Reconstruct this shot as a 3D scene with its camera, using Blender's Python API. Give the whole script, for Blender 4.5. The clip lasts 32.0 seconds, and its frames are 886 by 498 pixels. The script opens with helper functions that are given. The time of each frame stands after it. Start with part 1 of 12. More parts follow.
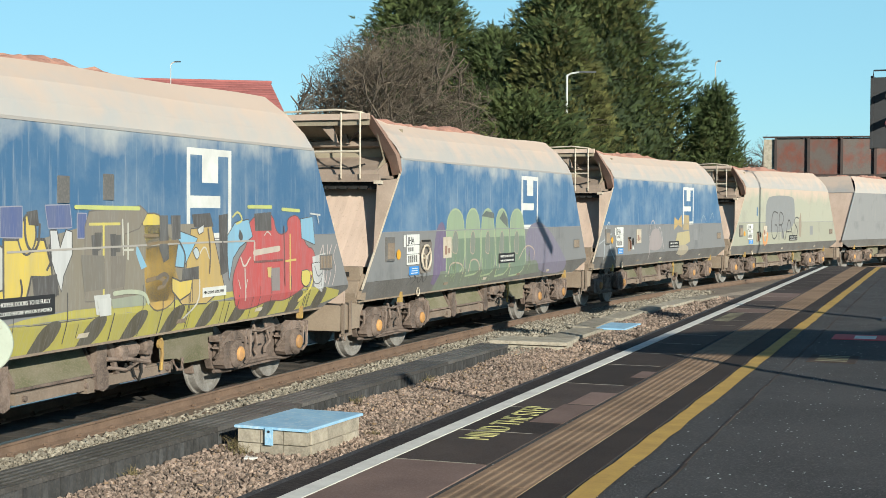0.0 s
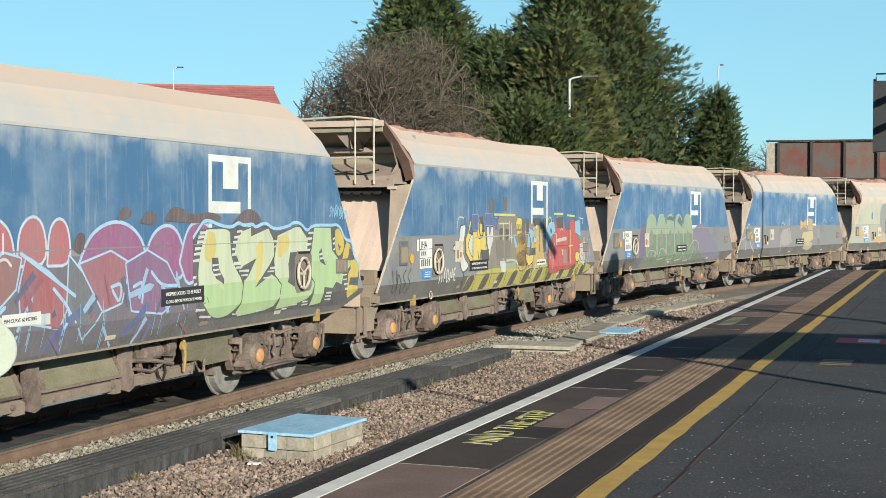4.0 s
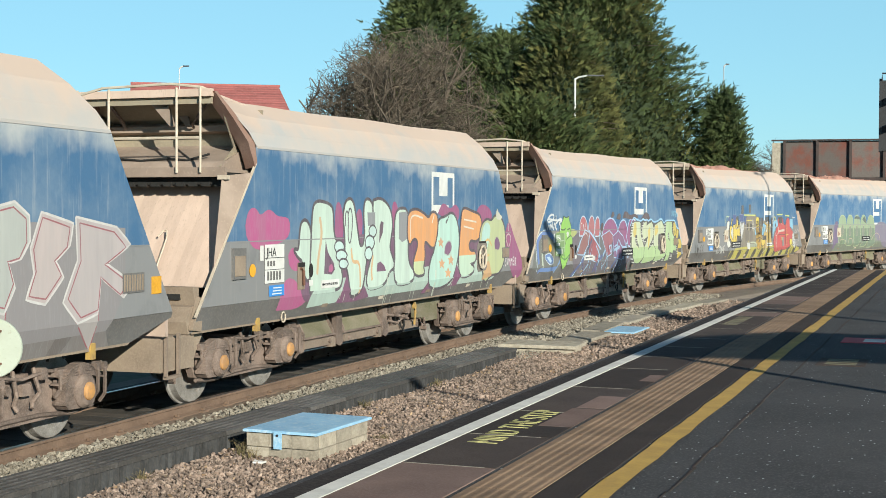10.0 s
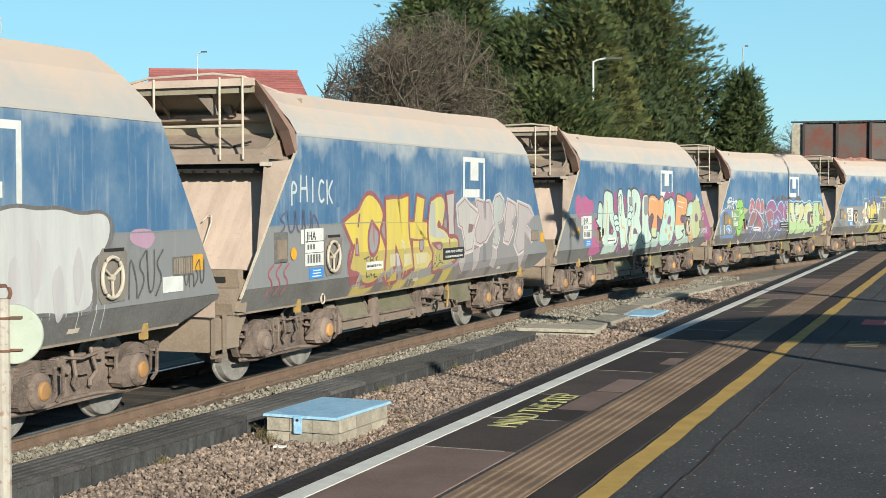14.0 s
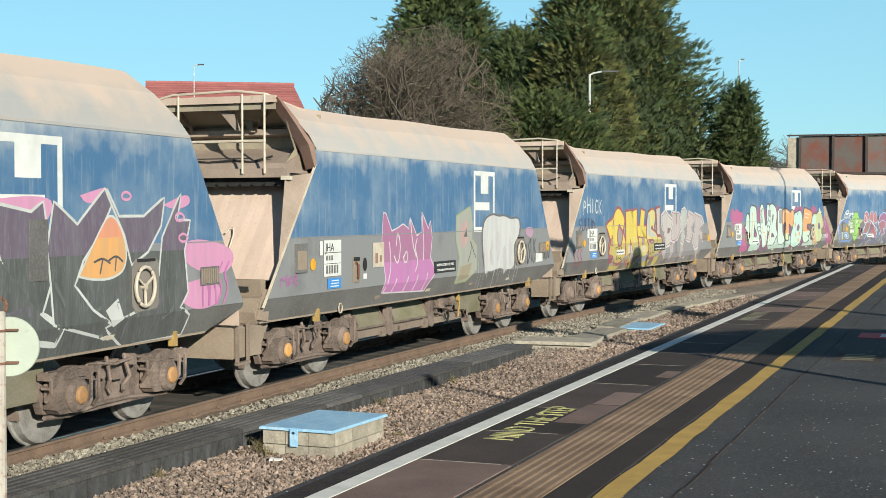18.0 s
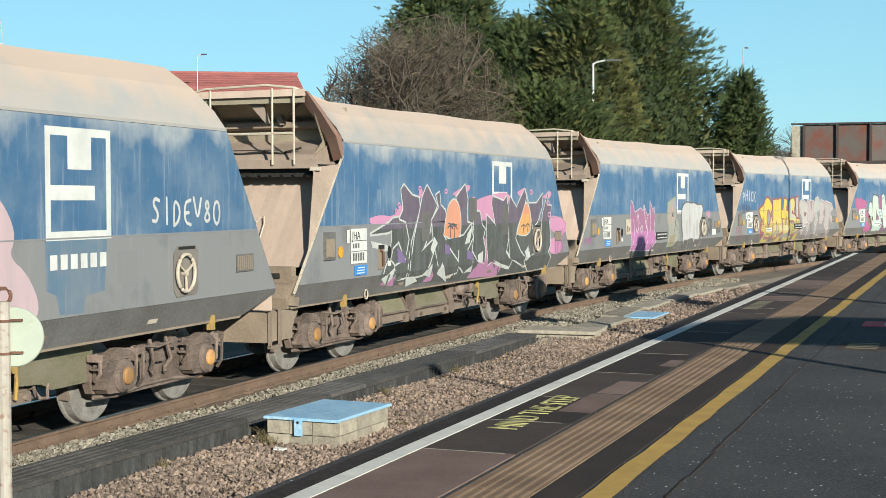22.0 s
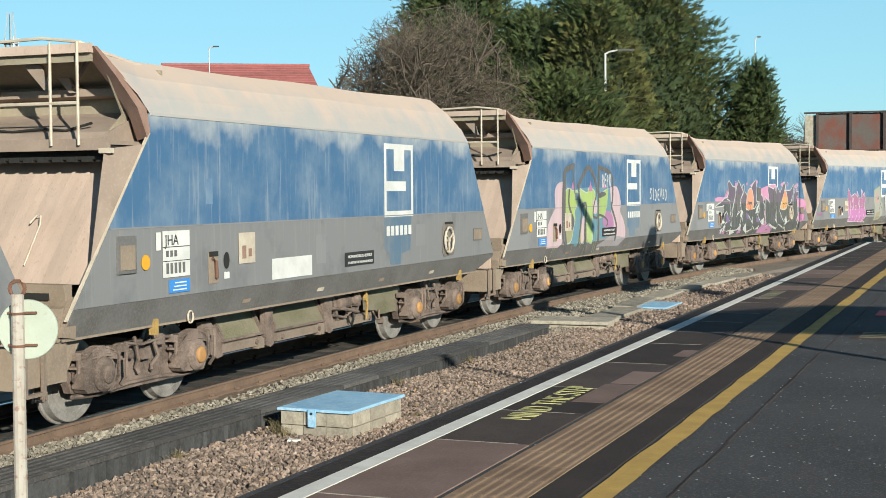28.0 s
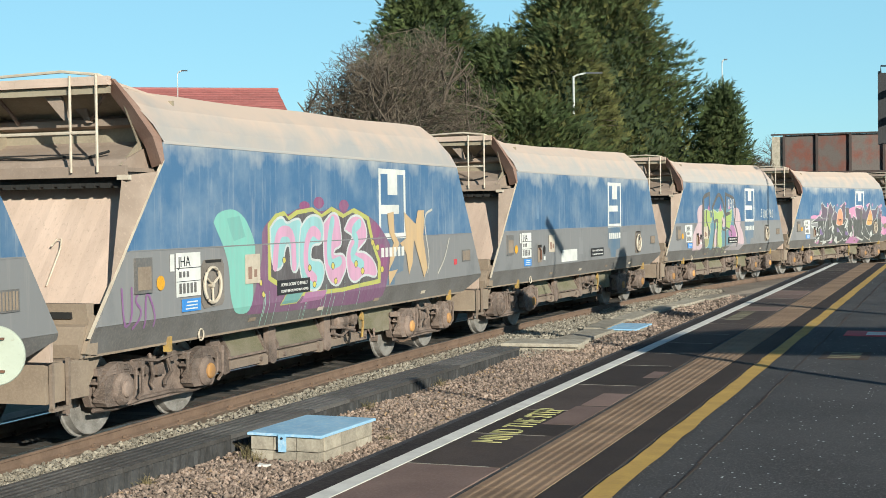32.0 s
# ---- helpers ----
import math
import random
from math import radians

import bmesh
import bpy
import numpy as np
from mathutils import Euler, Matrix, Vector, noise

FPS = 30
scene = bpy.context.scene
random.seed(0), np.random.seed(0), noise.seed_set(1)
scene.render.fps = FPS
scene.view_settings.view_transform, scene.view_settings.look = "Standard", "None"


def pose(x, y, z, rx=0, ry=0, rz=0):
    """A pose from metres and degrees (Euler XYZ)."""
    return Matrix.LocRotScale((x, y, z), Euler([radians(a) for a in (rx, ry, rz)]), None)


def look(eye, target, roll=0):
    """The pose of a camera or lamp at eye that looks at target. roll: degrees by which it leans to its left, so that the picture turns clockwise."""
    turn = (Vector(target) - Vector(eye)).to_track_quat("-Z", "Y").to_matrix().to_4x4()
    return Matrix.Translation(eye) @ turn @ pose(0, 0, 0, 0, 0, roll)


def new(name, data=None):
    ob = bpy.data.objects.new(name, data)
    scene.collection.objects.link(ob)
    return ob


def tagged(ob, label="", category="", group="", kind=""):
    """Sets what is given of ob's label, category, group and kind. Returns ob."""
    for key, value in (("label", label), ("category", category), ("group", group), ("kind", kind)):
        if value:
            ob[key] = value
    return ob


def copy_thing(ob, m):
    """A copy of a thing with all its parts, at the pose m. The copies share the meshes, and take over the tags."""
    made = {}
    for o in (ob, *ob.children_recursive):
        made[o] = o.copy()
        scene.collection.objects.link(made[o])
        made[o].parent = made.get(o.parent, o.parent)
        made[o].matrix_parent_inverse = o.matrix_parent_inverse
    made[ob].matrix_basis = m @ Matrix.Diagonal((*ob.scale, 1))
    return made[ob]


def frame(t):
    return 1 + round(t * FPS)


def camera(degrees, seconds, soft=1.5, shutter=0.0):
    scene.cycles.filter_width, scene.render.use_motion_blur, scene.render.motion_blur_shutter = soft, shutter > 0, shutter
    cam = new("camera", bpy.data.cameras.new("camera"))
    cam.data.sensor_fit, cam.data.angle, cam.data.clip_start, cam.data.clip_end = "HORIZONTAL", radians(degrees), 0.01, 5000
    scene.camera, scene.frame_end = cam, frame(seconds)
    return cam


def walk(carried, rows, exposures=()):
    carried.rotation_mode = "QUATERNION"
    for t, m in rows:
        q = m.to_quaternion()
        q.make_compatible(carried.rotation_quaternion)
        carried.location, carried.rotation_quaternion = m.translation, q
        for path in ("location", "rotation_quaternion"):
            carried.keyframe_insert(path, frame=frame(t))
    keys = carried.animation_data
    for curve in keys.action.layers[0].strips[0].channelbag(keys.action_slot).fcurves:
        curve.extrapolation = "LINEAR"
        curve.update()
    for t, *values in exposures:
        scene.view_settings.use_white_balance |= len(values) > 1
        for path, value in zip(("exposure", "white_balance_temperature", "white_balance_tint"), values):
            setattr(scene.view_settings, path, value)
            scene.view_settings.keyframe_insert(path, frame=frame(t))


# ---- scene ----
cam = camera(35.49, 32.0, soft=0.7)
EYE = (0.0, 0.0, 1.514)
TURNS = [
    (0.0, 88.398, -0.338, 20.061),
    (0.5, 88.460, -0.162, 20.092),
    (1.0, 88.448, -0.222, 20.106),
    (1.5, 88.374, -0.292, 20.139),
    (2.0, 88.342, -0.214, 20.246),
    (2.5, 88.416, -0.244, 20.248),
    (3.0, 88.513, -0.245, 20.213),
    (3.5, 88.592, -0.172, 20.199),
    (5.5, 88.520, -0.193, 20.133),
    (6.0, 88.458, -0.195, 20.141),
    (6.5, 88.370, -0.191, 20.118),
    (7.0, 88.320, -0.132, 20.235),
    (7.5, 88.381, -0.147, 20.262),
    (8.0, 88.415, -0.176, 20.299),
    (8.5, 88.422, -0.212, 20.309),
    (9.0, 88.487, -0.171, 20.404),
    (9.5, 88.534, -0.275, 20.425),
    (10.0, 88.553, -0.247, 20.402),
    (10.5, 88.486, -0.255, 20.401),
    (11.0, 88.354, -0.168, 20.508),
    (11.5, 88.270, -0.241, 20.686),
    (12.0, 88.155, -0.183, 20.828),
    (12.5, 88.052, 0.081, 20.992),
    (13.0, 87.967, 0.123, 21.196),
    (13.5, 87.967, 0.047, 21.277),
    (14.0, 87.895, 0.097, 21.166),
    (14.5, 87.772, 0.133, 21.085),
    (16.5, 88.263, 0.123, 21.062),
    (17.0, 88.419, 0.014, 21.066),
    (17.5, 88.425, 0.043, 21.047),
    (18.0, 88.425, 0.043, 21.021),
    (18.5, 88.524, 0.139, 21.045),
    (19.0, 88.475, 0.112, 21.028),
    (19.5, 88.267, 0.123, 20.996),
    (20.0, 87.977, 0.095, 20.991),
    (20.5, 87.875, 0.073, 21.012),
    (21.0, 87.879, 0.146, 21.063),
    (21.5, 87.996, 0.096, 21.127),
    (22.0, 87.987, 0.165, 21.173),
    (22.5, 87.944, 0.216, 21.290),
    (23.0, 87.971, 0.170, 21.339),
    (23.5, 88.071, 0.141, 21.375),
    (24.0, 88.220, 0.185, 21.433),
    (24.5, 88.351, 0.088, 21.423),
    (25.0, 88.384, 0.118, 21.431),
    (25.5, 88.441, 0.239, 21.511),
    (27.5, 87.918, 0.368, 21.683),
    (28.0, 87.614, 0.436, 21.684),
    (28.5, 87.452, 0.610, 21.823),
    (29.0, 87.785, 0.719, 21.862),
    (29.5, 88.088, 0.750, 21.925),
    (30.0, 88.185, 0.765, 21.867),
    (30.5, 88.350, 0.696, 21.691),
    (31.0, 88.529, 0.751, 21.371),
    (31.5, 88.562, 0.676, 20.939),
    (32.0, 88.556, 0.728, 20.429),
]
walk(cam, [(t, pose(*EYE, rx, ry, rz)) for t, rx, ry, rz in TURNS], exposures=[(0.0, 0.49, 6120, 2.0), (32.0, 0.49, 6120, 2.0)])

# ---- light ----
SUN_EL = radians(18.0)
SUN_AZ = (0.72, -0.69)
world = bpy.data.worlds.new("sky")
scene.world = world
world.use_nodes = True
wn = world.node_tree
sky = wn.nodes.new("ShaderNodeTexSky")
sky.sky_type = "NISHITA"
sky.sun_disc = False
sky.sun_elevation = SUN_EL
sky.sun_rotation = math.atan2(SUN_AZ[0], SUN_AZ[1])
sky.air_density, sky.dust_density, sky.ozone_density = 0.95, 0.15, 4.5
tint = wn.nodes.new("ShaderNodeMix")
tint.data_type, tint.blend_type = "RGBA", "MULTIPLY"
tint.inputs["Factor"].default_value = 1.0
wn.links.new(sky.outputs[0], tint.inputs["A"])
tint.inputs["B"].default_value = (0.945, 1.015, 1.01, 1)
even = wn.nodes.new("ShaderNodeMix")
even.data_type = "RGBA"
up = wn.nodes.new("ShaderNodeTexCoord")
split = wn.nodes.new("ShaderNodeSeparateXYZ")
wn.links.new(up.outputs["Generated"], split.inputs[0])
low = wn.nodes.new("ShaderNodeMapRange")
low.interpolation_type = "SMOOTHSTEP"
low.inputs["From Min"].default_value, low.inputs["From Max"].default_value = 0.16, 0.55
low.inputs["To Min"].default_value, low.inputs["To Max"].default_value = 0.62, 0.0
wn.links.new(split.outputs[2], low.inputs["Value"])
wn.links.new(low.outputs[0], even.inputs["Factor"])
deep = wn.nodes.new("ShaderNodeMapRange")
deep.interpolation_type = "SMOOTHSTEP"
deep.inputs["From Min"].default_value, deep.inputs["From Max"].default_value = 0.25, 0.75
deep.inputs["To Min"].default_value, deep.inputs["To Max"].default_value = 1.0, 0.32
wn.links.new(split.outputs[2], deep.inputs["Value"])
clear = wn.nodes.new("ShaderNodeVectorMath")
clear.operation = "SCALE"
wn.links.new(tint.outputs["Result"], clear.inputs[0])
wn.links.new(deep.outputs[0], clear.inputs["Scale"])
wn.links.new(clear.outputs[0], even.inputs["A"])
even.inputs["B"].default_value = (2.95, 5.25, 5.95, 1)
wn.links.new(even.outputs["Result"], wn.nodes["Background"].inputs[0])
wn.nodes["Background"].inputs[1].default_value = 0.100
sun_data = bpy.data.lights.new("sun", "SUN")
sun_data.energy = 5.0
sun_data.angle = radians(0.5)
sun_data.color = (1.0, 0.90, 0.76)
sun = new("sun", sun_data)
to_sun = Vector((SUN_AZ[0] * math.cos(SUN_EL), SUN_AZ[1] * math.cos(SUN_EL), math.sin(SUN_EL)))
sun.matrix_world = look(to_sun * 50, (0, 0, 0))

# ---- materials ----


def node(tree, kind, **values):
    n = tree.nodes.new(kind)
    for key, value in values.items():
        n.inputs[key.replace("_", " ")].default_value = value
    return n


def surface(name, base, second=None, third=None, rough=0.8, metal=0.0, scale=4.0, fine=60.0, bump=0.15, stretch=(1, 1, 1),
            cut=(0.35, 0.65), cut_fine=(0.45, 0.75), vary=0.0, island=False, rough_to=None, fine_amount=0.5):
    """Two scales of variation between three colours, grain and fine relief."""
    m = bpy.data.materials.new(name)
    m.use_nodes = True
    t = m.node_tree
    bsdf = t.nodes["Principled BSDF"]
    bsdf.inputs["Roughness"].default_value = rough
    bsdf.inputs["Metallic"].default_value = metal
    second = second or tuple(c * 0.75 for c in base)
    third = third or tuple(min(1, c * 1.25) for c in base)
    co = t.nodes.new("ShaderNodeTexCoord")
    info = t.nodes.new("ShaderNodeObjectInfo")
    shift = t.nodes.new("ShaderNodeVectorMath")
    shift.operation = "MULTIPLY_ADD"
    comb = t.nodes.new("ShaderNodeCombineXYZ")
    t.links.new(info.outputs["Random"], comb.inputs[1])
    t.links.new(comb.outputs[0], shift.inputs[0])
    shift.inputs[1].default_value = (0, 37.0, 0)
    t.links.new(co.outputs["Object"], shift.inputs[2])
    mp = t.nodes.new("ShaderNodeMapping")
    mp.inputs["Scale"].default_value = stretch
    t.links.new(shift.outputs[0], mp.inputs[0])
    big = node(t, "ShaderNodeTexNoise", Scale=scale, Detail=5.0, Roughness=0.6)
    small = node(t, "ShaderNodeTexNoise", Scale=fine, Detail=3.0, Roughness=0.6)
    t.links.new(mp.outputs[0], big.inputs["Vector"])
    t.links.new(mp.outputs[0], small.inputs["Vector"])
    r1 = t.nodes.new("ShaderNodeMapRange")
    r1.inputs["From Min"].default_value, r1.inputs["From Max"].default_value = cut
    t.links.new(big.outputs["Fac"], r1.inputs["Value"])
    r2 = t.nodes.new("ShaderNodeMapRange")
    r2.inputs["From Min"].default_value, r2.inputs["From Max"].default_value = cut_fine
    r2.inputs["To Max"].default_value = fine_amount
    t.links.new(small.outputs["Fac"], r2.inputs["Value"])
    mix1 = t.nodes.new("ShaderNodeMix")
    mix1.data_type = "RGBA"
    mix1.inputs["A"].default_value = (*base, 1)
    mix1.inputs["B"].default_value = (*second, 1)
    t.links.new(r1.outputs[0], mix1.inputs["Factor"])
    mix2 = t.nodes.new("ShaderNodeMix")
    mix2.data_type = "RGBA"
    t.links.new(r2.outputs[0], mix2.inputs["Factor"])
    t.links.new(mix1.outputs["Result"], mix2.inputs["A"])
    mix2.inputs["B"].default_value = (*third, 1)
    colour = mix2.outputs["Result"]
    if vary:
        hsv = t.nodes.new("ShaderNodeHueSaturation")
        rng = t.nodes.new("ShaderNodeMapRange")
        rng.inputs["To Min"].default_value, rng.inputs["To Max"].default_value = 1 - vary, 1 + vary
        if island:
            geo = t.nodes.new("ShaderNodeNewGeometry")
            t.links.new(geo.outputs["Random Per Island"], rng.inputs["Value"])
        else:
            t.links.new(info.outputs["Random"], rng.inputs["Value"])
        t.links.new(rng.outputs[0], hsv.inputs["Value"])
        t.links.new(colour, hsv.inputs["Color"])
        colour = hsv.outputs[0]
    t.links.new(colour, bsdf.inputs["Base Color"])
    if rough_to is not None:
        r3 = t.nodes.new("ShaderNodeMapRange")
        r3.inputs["To Min"].default_value, r3.inputs["To Max"].default_value = rough, rough_to
        t.links.new(big.outputs["Fac"], r3.inputs["Value"])
        t.links.new(r3.outputs[0], bsdf.inputs["Roughness"])
    if bump:
        bp = t.nodes.new("ShaderNodeBump")
        bp.inputs["Strength"].default_value = bump
        bp.inputs["Distance"].default_value = 0.02
        t.links.new(small.outputs["Fac"], bp.inputs["Height"])
        t.links.new(bp.outputs[0], bsdf.inputs["Normal"])
    return m


def streaked(name, paint, worn, dust, rust, rough=0.55, dust_from=3.0, dust_to=3.45, runs=0.55, patch=(0.55, 0.72)):
    """Weathered wagon paint: blotches of worn paint, pale runs down the side and stone dust that settled from above."""
    m = surface(name, paint, worn, rust, rough, 0.0, 1.3, 26.0, 0.05, (1, 1, 1), patch, (0.66, 0.8), 0.1, False, None, 0.35)
    t = m.node_tree
    bsdf = t.nodes["Principled BSDF"]
    last = bsdf.inputs["Base Color"].links[0].from_socket
    co = [n for n in t.nodes if n.bl_idname == "ShaderNodeVectorMath"][0].outputs[0]
    mp = t.nodes.new("ShaderNodeMapping")
    mp.inputs["Scale"].default_value = (1.0, 4.5, 0.30)
    t.links.new(co, mp.inputs[0])
    run = node(t, "ShaderNodeTexNoise", Scale=2.2, Detail=6.0, Roughness=0.7)
    t.links.new(mp.outputs[0], run.inputs["Vector"])
    rr = t.nodes.new("ShaderNodeMapRange")
    rr.inputs["From Min"].default_value, rr.inputs["From Max"].default_value = 0.54, 0.86
    rr.inputs["To Max"].default_value = runs
    t.links.new(run.outputs["Fac"], rr.inputs["Value"])
    mix = t.nodes.new("ShaderNodeMix")
    mix.data_type = "RGBA"
    t.links.new(rr.outputs[0], mix.inputs["Factor"])
    t.links.new(last, mix.inputs["A"])
    mix.inputs["B"].default_value = (*dust, 1)
    sep = t.nodes.new("ShaderNodeSeparateXYZ")
    t.links.new(co, sep.inputs[0])
    wob = node(t, "ShaderNodeTexNoise", Scale=1.7, Detail=4.0, Roughness=0.55)
    t.links.new(co, wob.inputs["Vector"])
    add = t.nodes.new("ShaderNodeMath")
    add.operation = "MULTIPLY_ADD"
    t.links.new(wob.outputs["Fac"], add.inputs[0])
    add.inputs[1].default_value = 1.1
    t.links.new(sep.outputs[2], add.inputs[2])
    rd = t.nodes.new("ShaderNodeMapRange")
    rd.inputs["From Min"].default_value, rd.inputs["From Max"].default_value = dust_from, dust_to
    rd.inputs["To Max"].default_value = 0.93
    t.links.new(add.outputs[0], rd.inputs["Value"])
    mix2 = t.nodes.new("ShaderNodeMix")
    mix2.data_type = "RGBA"
    t.links.new(rd.outputs[0], mix2.inputs["Factor"])
    t.links.new(mix.outputs["Result"], mix2.inputs["A"])
    mix2.inputs["B"].default_value = (*dust, 1)
    t.links.new(mix2.outputs["Result"], bsdf.inputs["Base Color"])
    return m


def dulled(m, level=0.15):
    """A surface too rough and dirty to mirror the sky."""
    m.node_tree.nodes["Principled BSDF"].inputs["Specular IOR Level"].default_value = level
    return m


def speckled(m):
    """Sparse bright chips of stone in a dark surface."""
    t = dulled(m).node_tree
    bsdf = t.nodes["Principled BSDF"]
    last = bsdf.inputs["Base Color"].links[0].from_socket
    vor = node(t, "ShaderNodeTexVoronoi", Scale=30.0)
    t.links.new(t.nodes["Texture Coordinate"].outputs["Object"], vor.inputs["Vector"])
    near = t.nodes.new("ShaderNodeMath")
    near.operation = "LESS_THAN"
    t.links.new(vor.outputs["Distance"], near.inputs[0])
    near.inputs[1].default_value = 0.22
    sep = t.nodes.new("ShaderNodeSeparateColor")
    t.links.new(vor.outputs["Color"], sep.inputs[0])
    few = t.nodes.new("ShaderNodeMath")
    few.operation = "GREATER_THAN"
    t.links.new(sep.outputs[0], few.inputs[0])
    few.inputs[1].default_value = 0.925
    both = t.nodes.new("ShaderNodeMath")
    both.operation = "MULTIPLY"
    t.links.new(near.outputs[0], both.inputs[0])
    t.links.new(few.outputs[0], both.inputs[1])
    mix = t.nodes.new("ShaderNodeMix")
    mix.data_type = "RGBA"
    t.links.new(both.outputs[0], mix.inputs["Factor"])
    t.links.new(last, mix.inputs["A"])
    mix.inputs["B"].default_value = (0.62, 0.62, 0.62, 1)
    t.links.new(mix.outputs["Result"], bsdf.inputs["Base Color"])
    return m


DUST = (0.53, 0.41, 0.335)
blue_paint = streaked("blue_wagon_paint", (0.064, 0.142, 0.262), (0.165, 0.235, 0.325), (0.45, 0.45, 0.44), (0.09, 0.12, 0.20), 0.55, 3.62, 4.02, 0.75, (0.44, 0.72))
grey_paint = streaked("grey_wagon_paint", (0.225, 0.222, 0.225), (0.165, 0.165, 0.17), (0.34, 0.31, 0.285), (0.22, 0.17, 0.135), 0.6, 9, 10, 0.7)
sill_paint = surface("dark_grey_sill_paint", (0.150, 0.145, 0.142), (0.105, 0.098, 0.093), (0.25, 0.22, 0.195), 0.6, 0, 1.5, 30, 0.05, (1, 1, 1))
top_sheet = streaked("dusty_top_sheet", (0.375, 0.365, 0.36), (0.44, 0.385, 0.345), DUST, (0.35, 0.325, 0.31), 0.85, 3.95, 4.38, 0.35, (0.35, 0.75))
worn_blue = streaked("worn_blue_patch_paint", (0.105, 0.165, 0.235), (0.17, 0.20, 0.235), (0.34, 0.32, 0.30), (0.16, 0.16, 0.18), 0.6, 9, 10, 0.8, (0.42, 0.66))
cream_paint = streaked("cream_wagon_paint", (0.34, 0.335, 0.27), (0.29, 0.28, 0.235), DUST, (0.33, 0.22, 0.14), 0.7, 3.4, 3.8, 0.4)
end_dust = surface("dust_covered_end_plate", (0.54, 0.41, 0.335), (0.45, 0.34, 0.275), (0.33, 0.255, 0.205), 0.9, 0, 1.4, 22, 0.12, (1.6, 1, 0.7), cut_fine=(0.58, 0.74), fine_amount=0.6, vary=0.16)
deck_dust = surface("brown_dust_on_deck_steel", (0.33, 0.255, 0.205), (0.25, 0.19, 0.15), (0.40, 0.31, 0.25), 0.92, 0, 2.0, 26, 0.15, cut_fine=(0.55, 0.74), vary=0.15)
rust_edge = surface("rusty_hood_edge", (0.25, 0.145, 0.11), (0.31, 0.20, 0.155), (0.18, 0.10, 0.075), 0.9, 0, 2.5, 40, 0.12)
inner_steel = surface("shaded_inner_steel", (0.31, 0.265, 0.19), (0.23, 0.19, 0.14), (0.36, 0.30, 0.225), 0.9, 0, 2, 30, 0.1)
bogie_steel = surface("brake_dust_covered_steel", (0.205, 0.152, 0.125), (0.095, 0.070, 0.058), (0.29, 0.225, 0.185), 0.92, 0, 3, 45, 0.3, cut=(0.4, 0.62), vary=0.2)
chute_steel = surface("olive_stained_chute_steel", (0.20, 0.175, 0.125), (0.125, 0.12, 0.065), (0.27, 0.22, 0.17), 0.9, 0, 1.6, 30, 0.2, (1, 1, 2), vary=0.15)
wheel_well = surface("dusty_brown_wheel_well", (0.21, 0.185, 0.165), (0.14, 0.12, 0.105), (0.27, 0.235, 0.205), 0.9, 0, 2, 35, 0.15)
headstock_steel = surface("dusty_headstock_steel", (0.285, 0.222, 0.165), (0.21, 0.16, 0.12), (0.34, 0.27, 0.21), 0.9, 0, 2, 35, 0.15)
plate_steel = surface("brown_dusty_plate_steel", (0.235, 0.18, 0.14), (0.17, 0.13, 0.10), (0.30, 0.235, 0.19), 0.92, 0, 2, 35, 0.2)
# rubber of the hoses; the same black paints shade in gaps and voids
black_gap = surface("black_rubber_and_shade", (0.018, 0.017, 0.016), None, None, 0.9, 0, 5, 50, 0.1)
wheel_rim = surface("worn_wheel_tread", (0.30, 0.28, 0.26), (0.17, 0.155, 0.14), (0.42, 0.40, 0.38), 0.55, 0.1, 6, 60, 0.05)
wheel_face = surface("greasy_wheel_face", (0.135, 0.115, 0.10), (0.075, 0.062, 0.054), (0.19, 0.165, 0.15), 0.85, 0, 4, 40, 0.15)
rail_white = surface("chipped_cream_paint", (0.56, 0.49, 0.395), (0.44, 0.365, 0.285), (0.32, 0.24, 0.18), 0.7, 0, 5, 50, 0.05, cut_fine=(0.6, 0.75))
orange_paint = surface("orange_axlebox_cover", (0.50, 0.25, 0.07), (0.36, 0.20, 0.09), (0.25, 0.17, 0.11), 0.7, 0, 8, 40, 0.05, vary=0.3)
mustard = surface("mustard_bracket_paint", (0.42, 0.27, 0.075), (0.28, 0.18, 0.075), None, 0.75, 0, 9, 40, 0.1)
white_paint = surface("white_marking_paint", (0.70, 0.69, 0.66), (0.58, 0.57, 0.54), (0.48, 0.46, 0.43), 0.6, 0, 3, 40, 0.03, cut_fine=(0.6, 0.8))
black_paint = surface("black_marking_paint", (0.022, 0.022, 0.025), (0.035, 0.033, 0.033), None, 0.6, 0, 4, 40, 0.02)
label_blue = surface("blue_label", (0.05, 0.22, 0.58), (0.07, 0.25, 0.6), None, 0.5, 0, 4, 40, 0.02)
label_yellow = surface("orange_label", (0.72, 0.36, 0.03), None, None, 0.55, 0, 4, 40, 0.02)
red_stone = surface("crushed_pink_stone", (0.43, 0.23, 0.17), (0.34, 0.17, 0.13), (0.52, 0.32, 0.25), 0.95, 0, 9, 60, 0.6, vary=0.25, island=True)

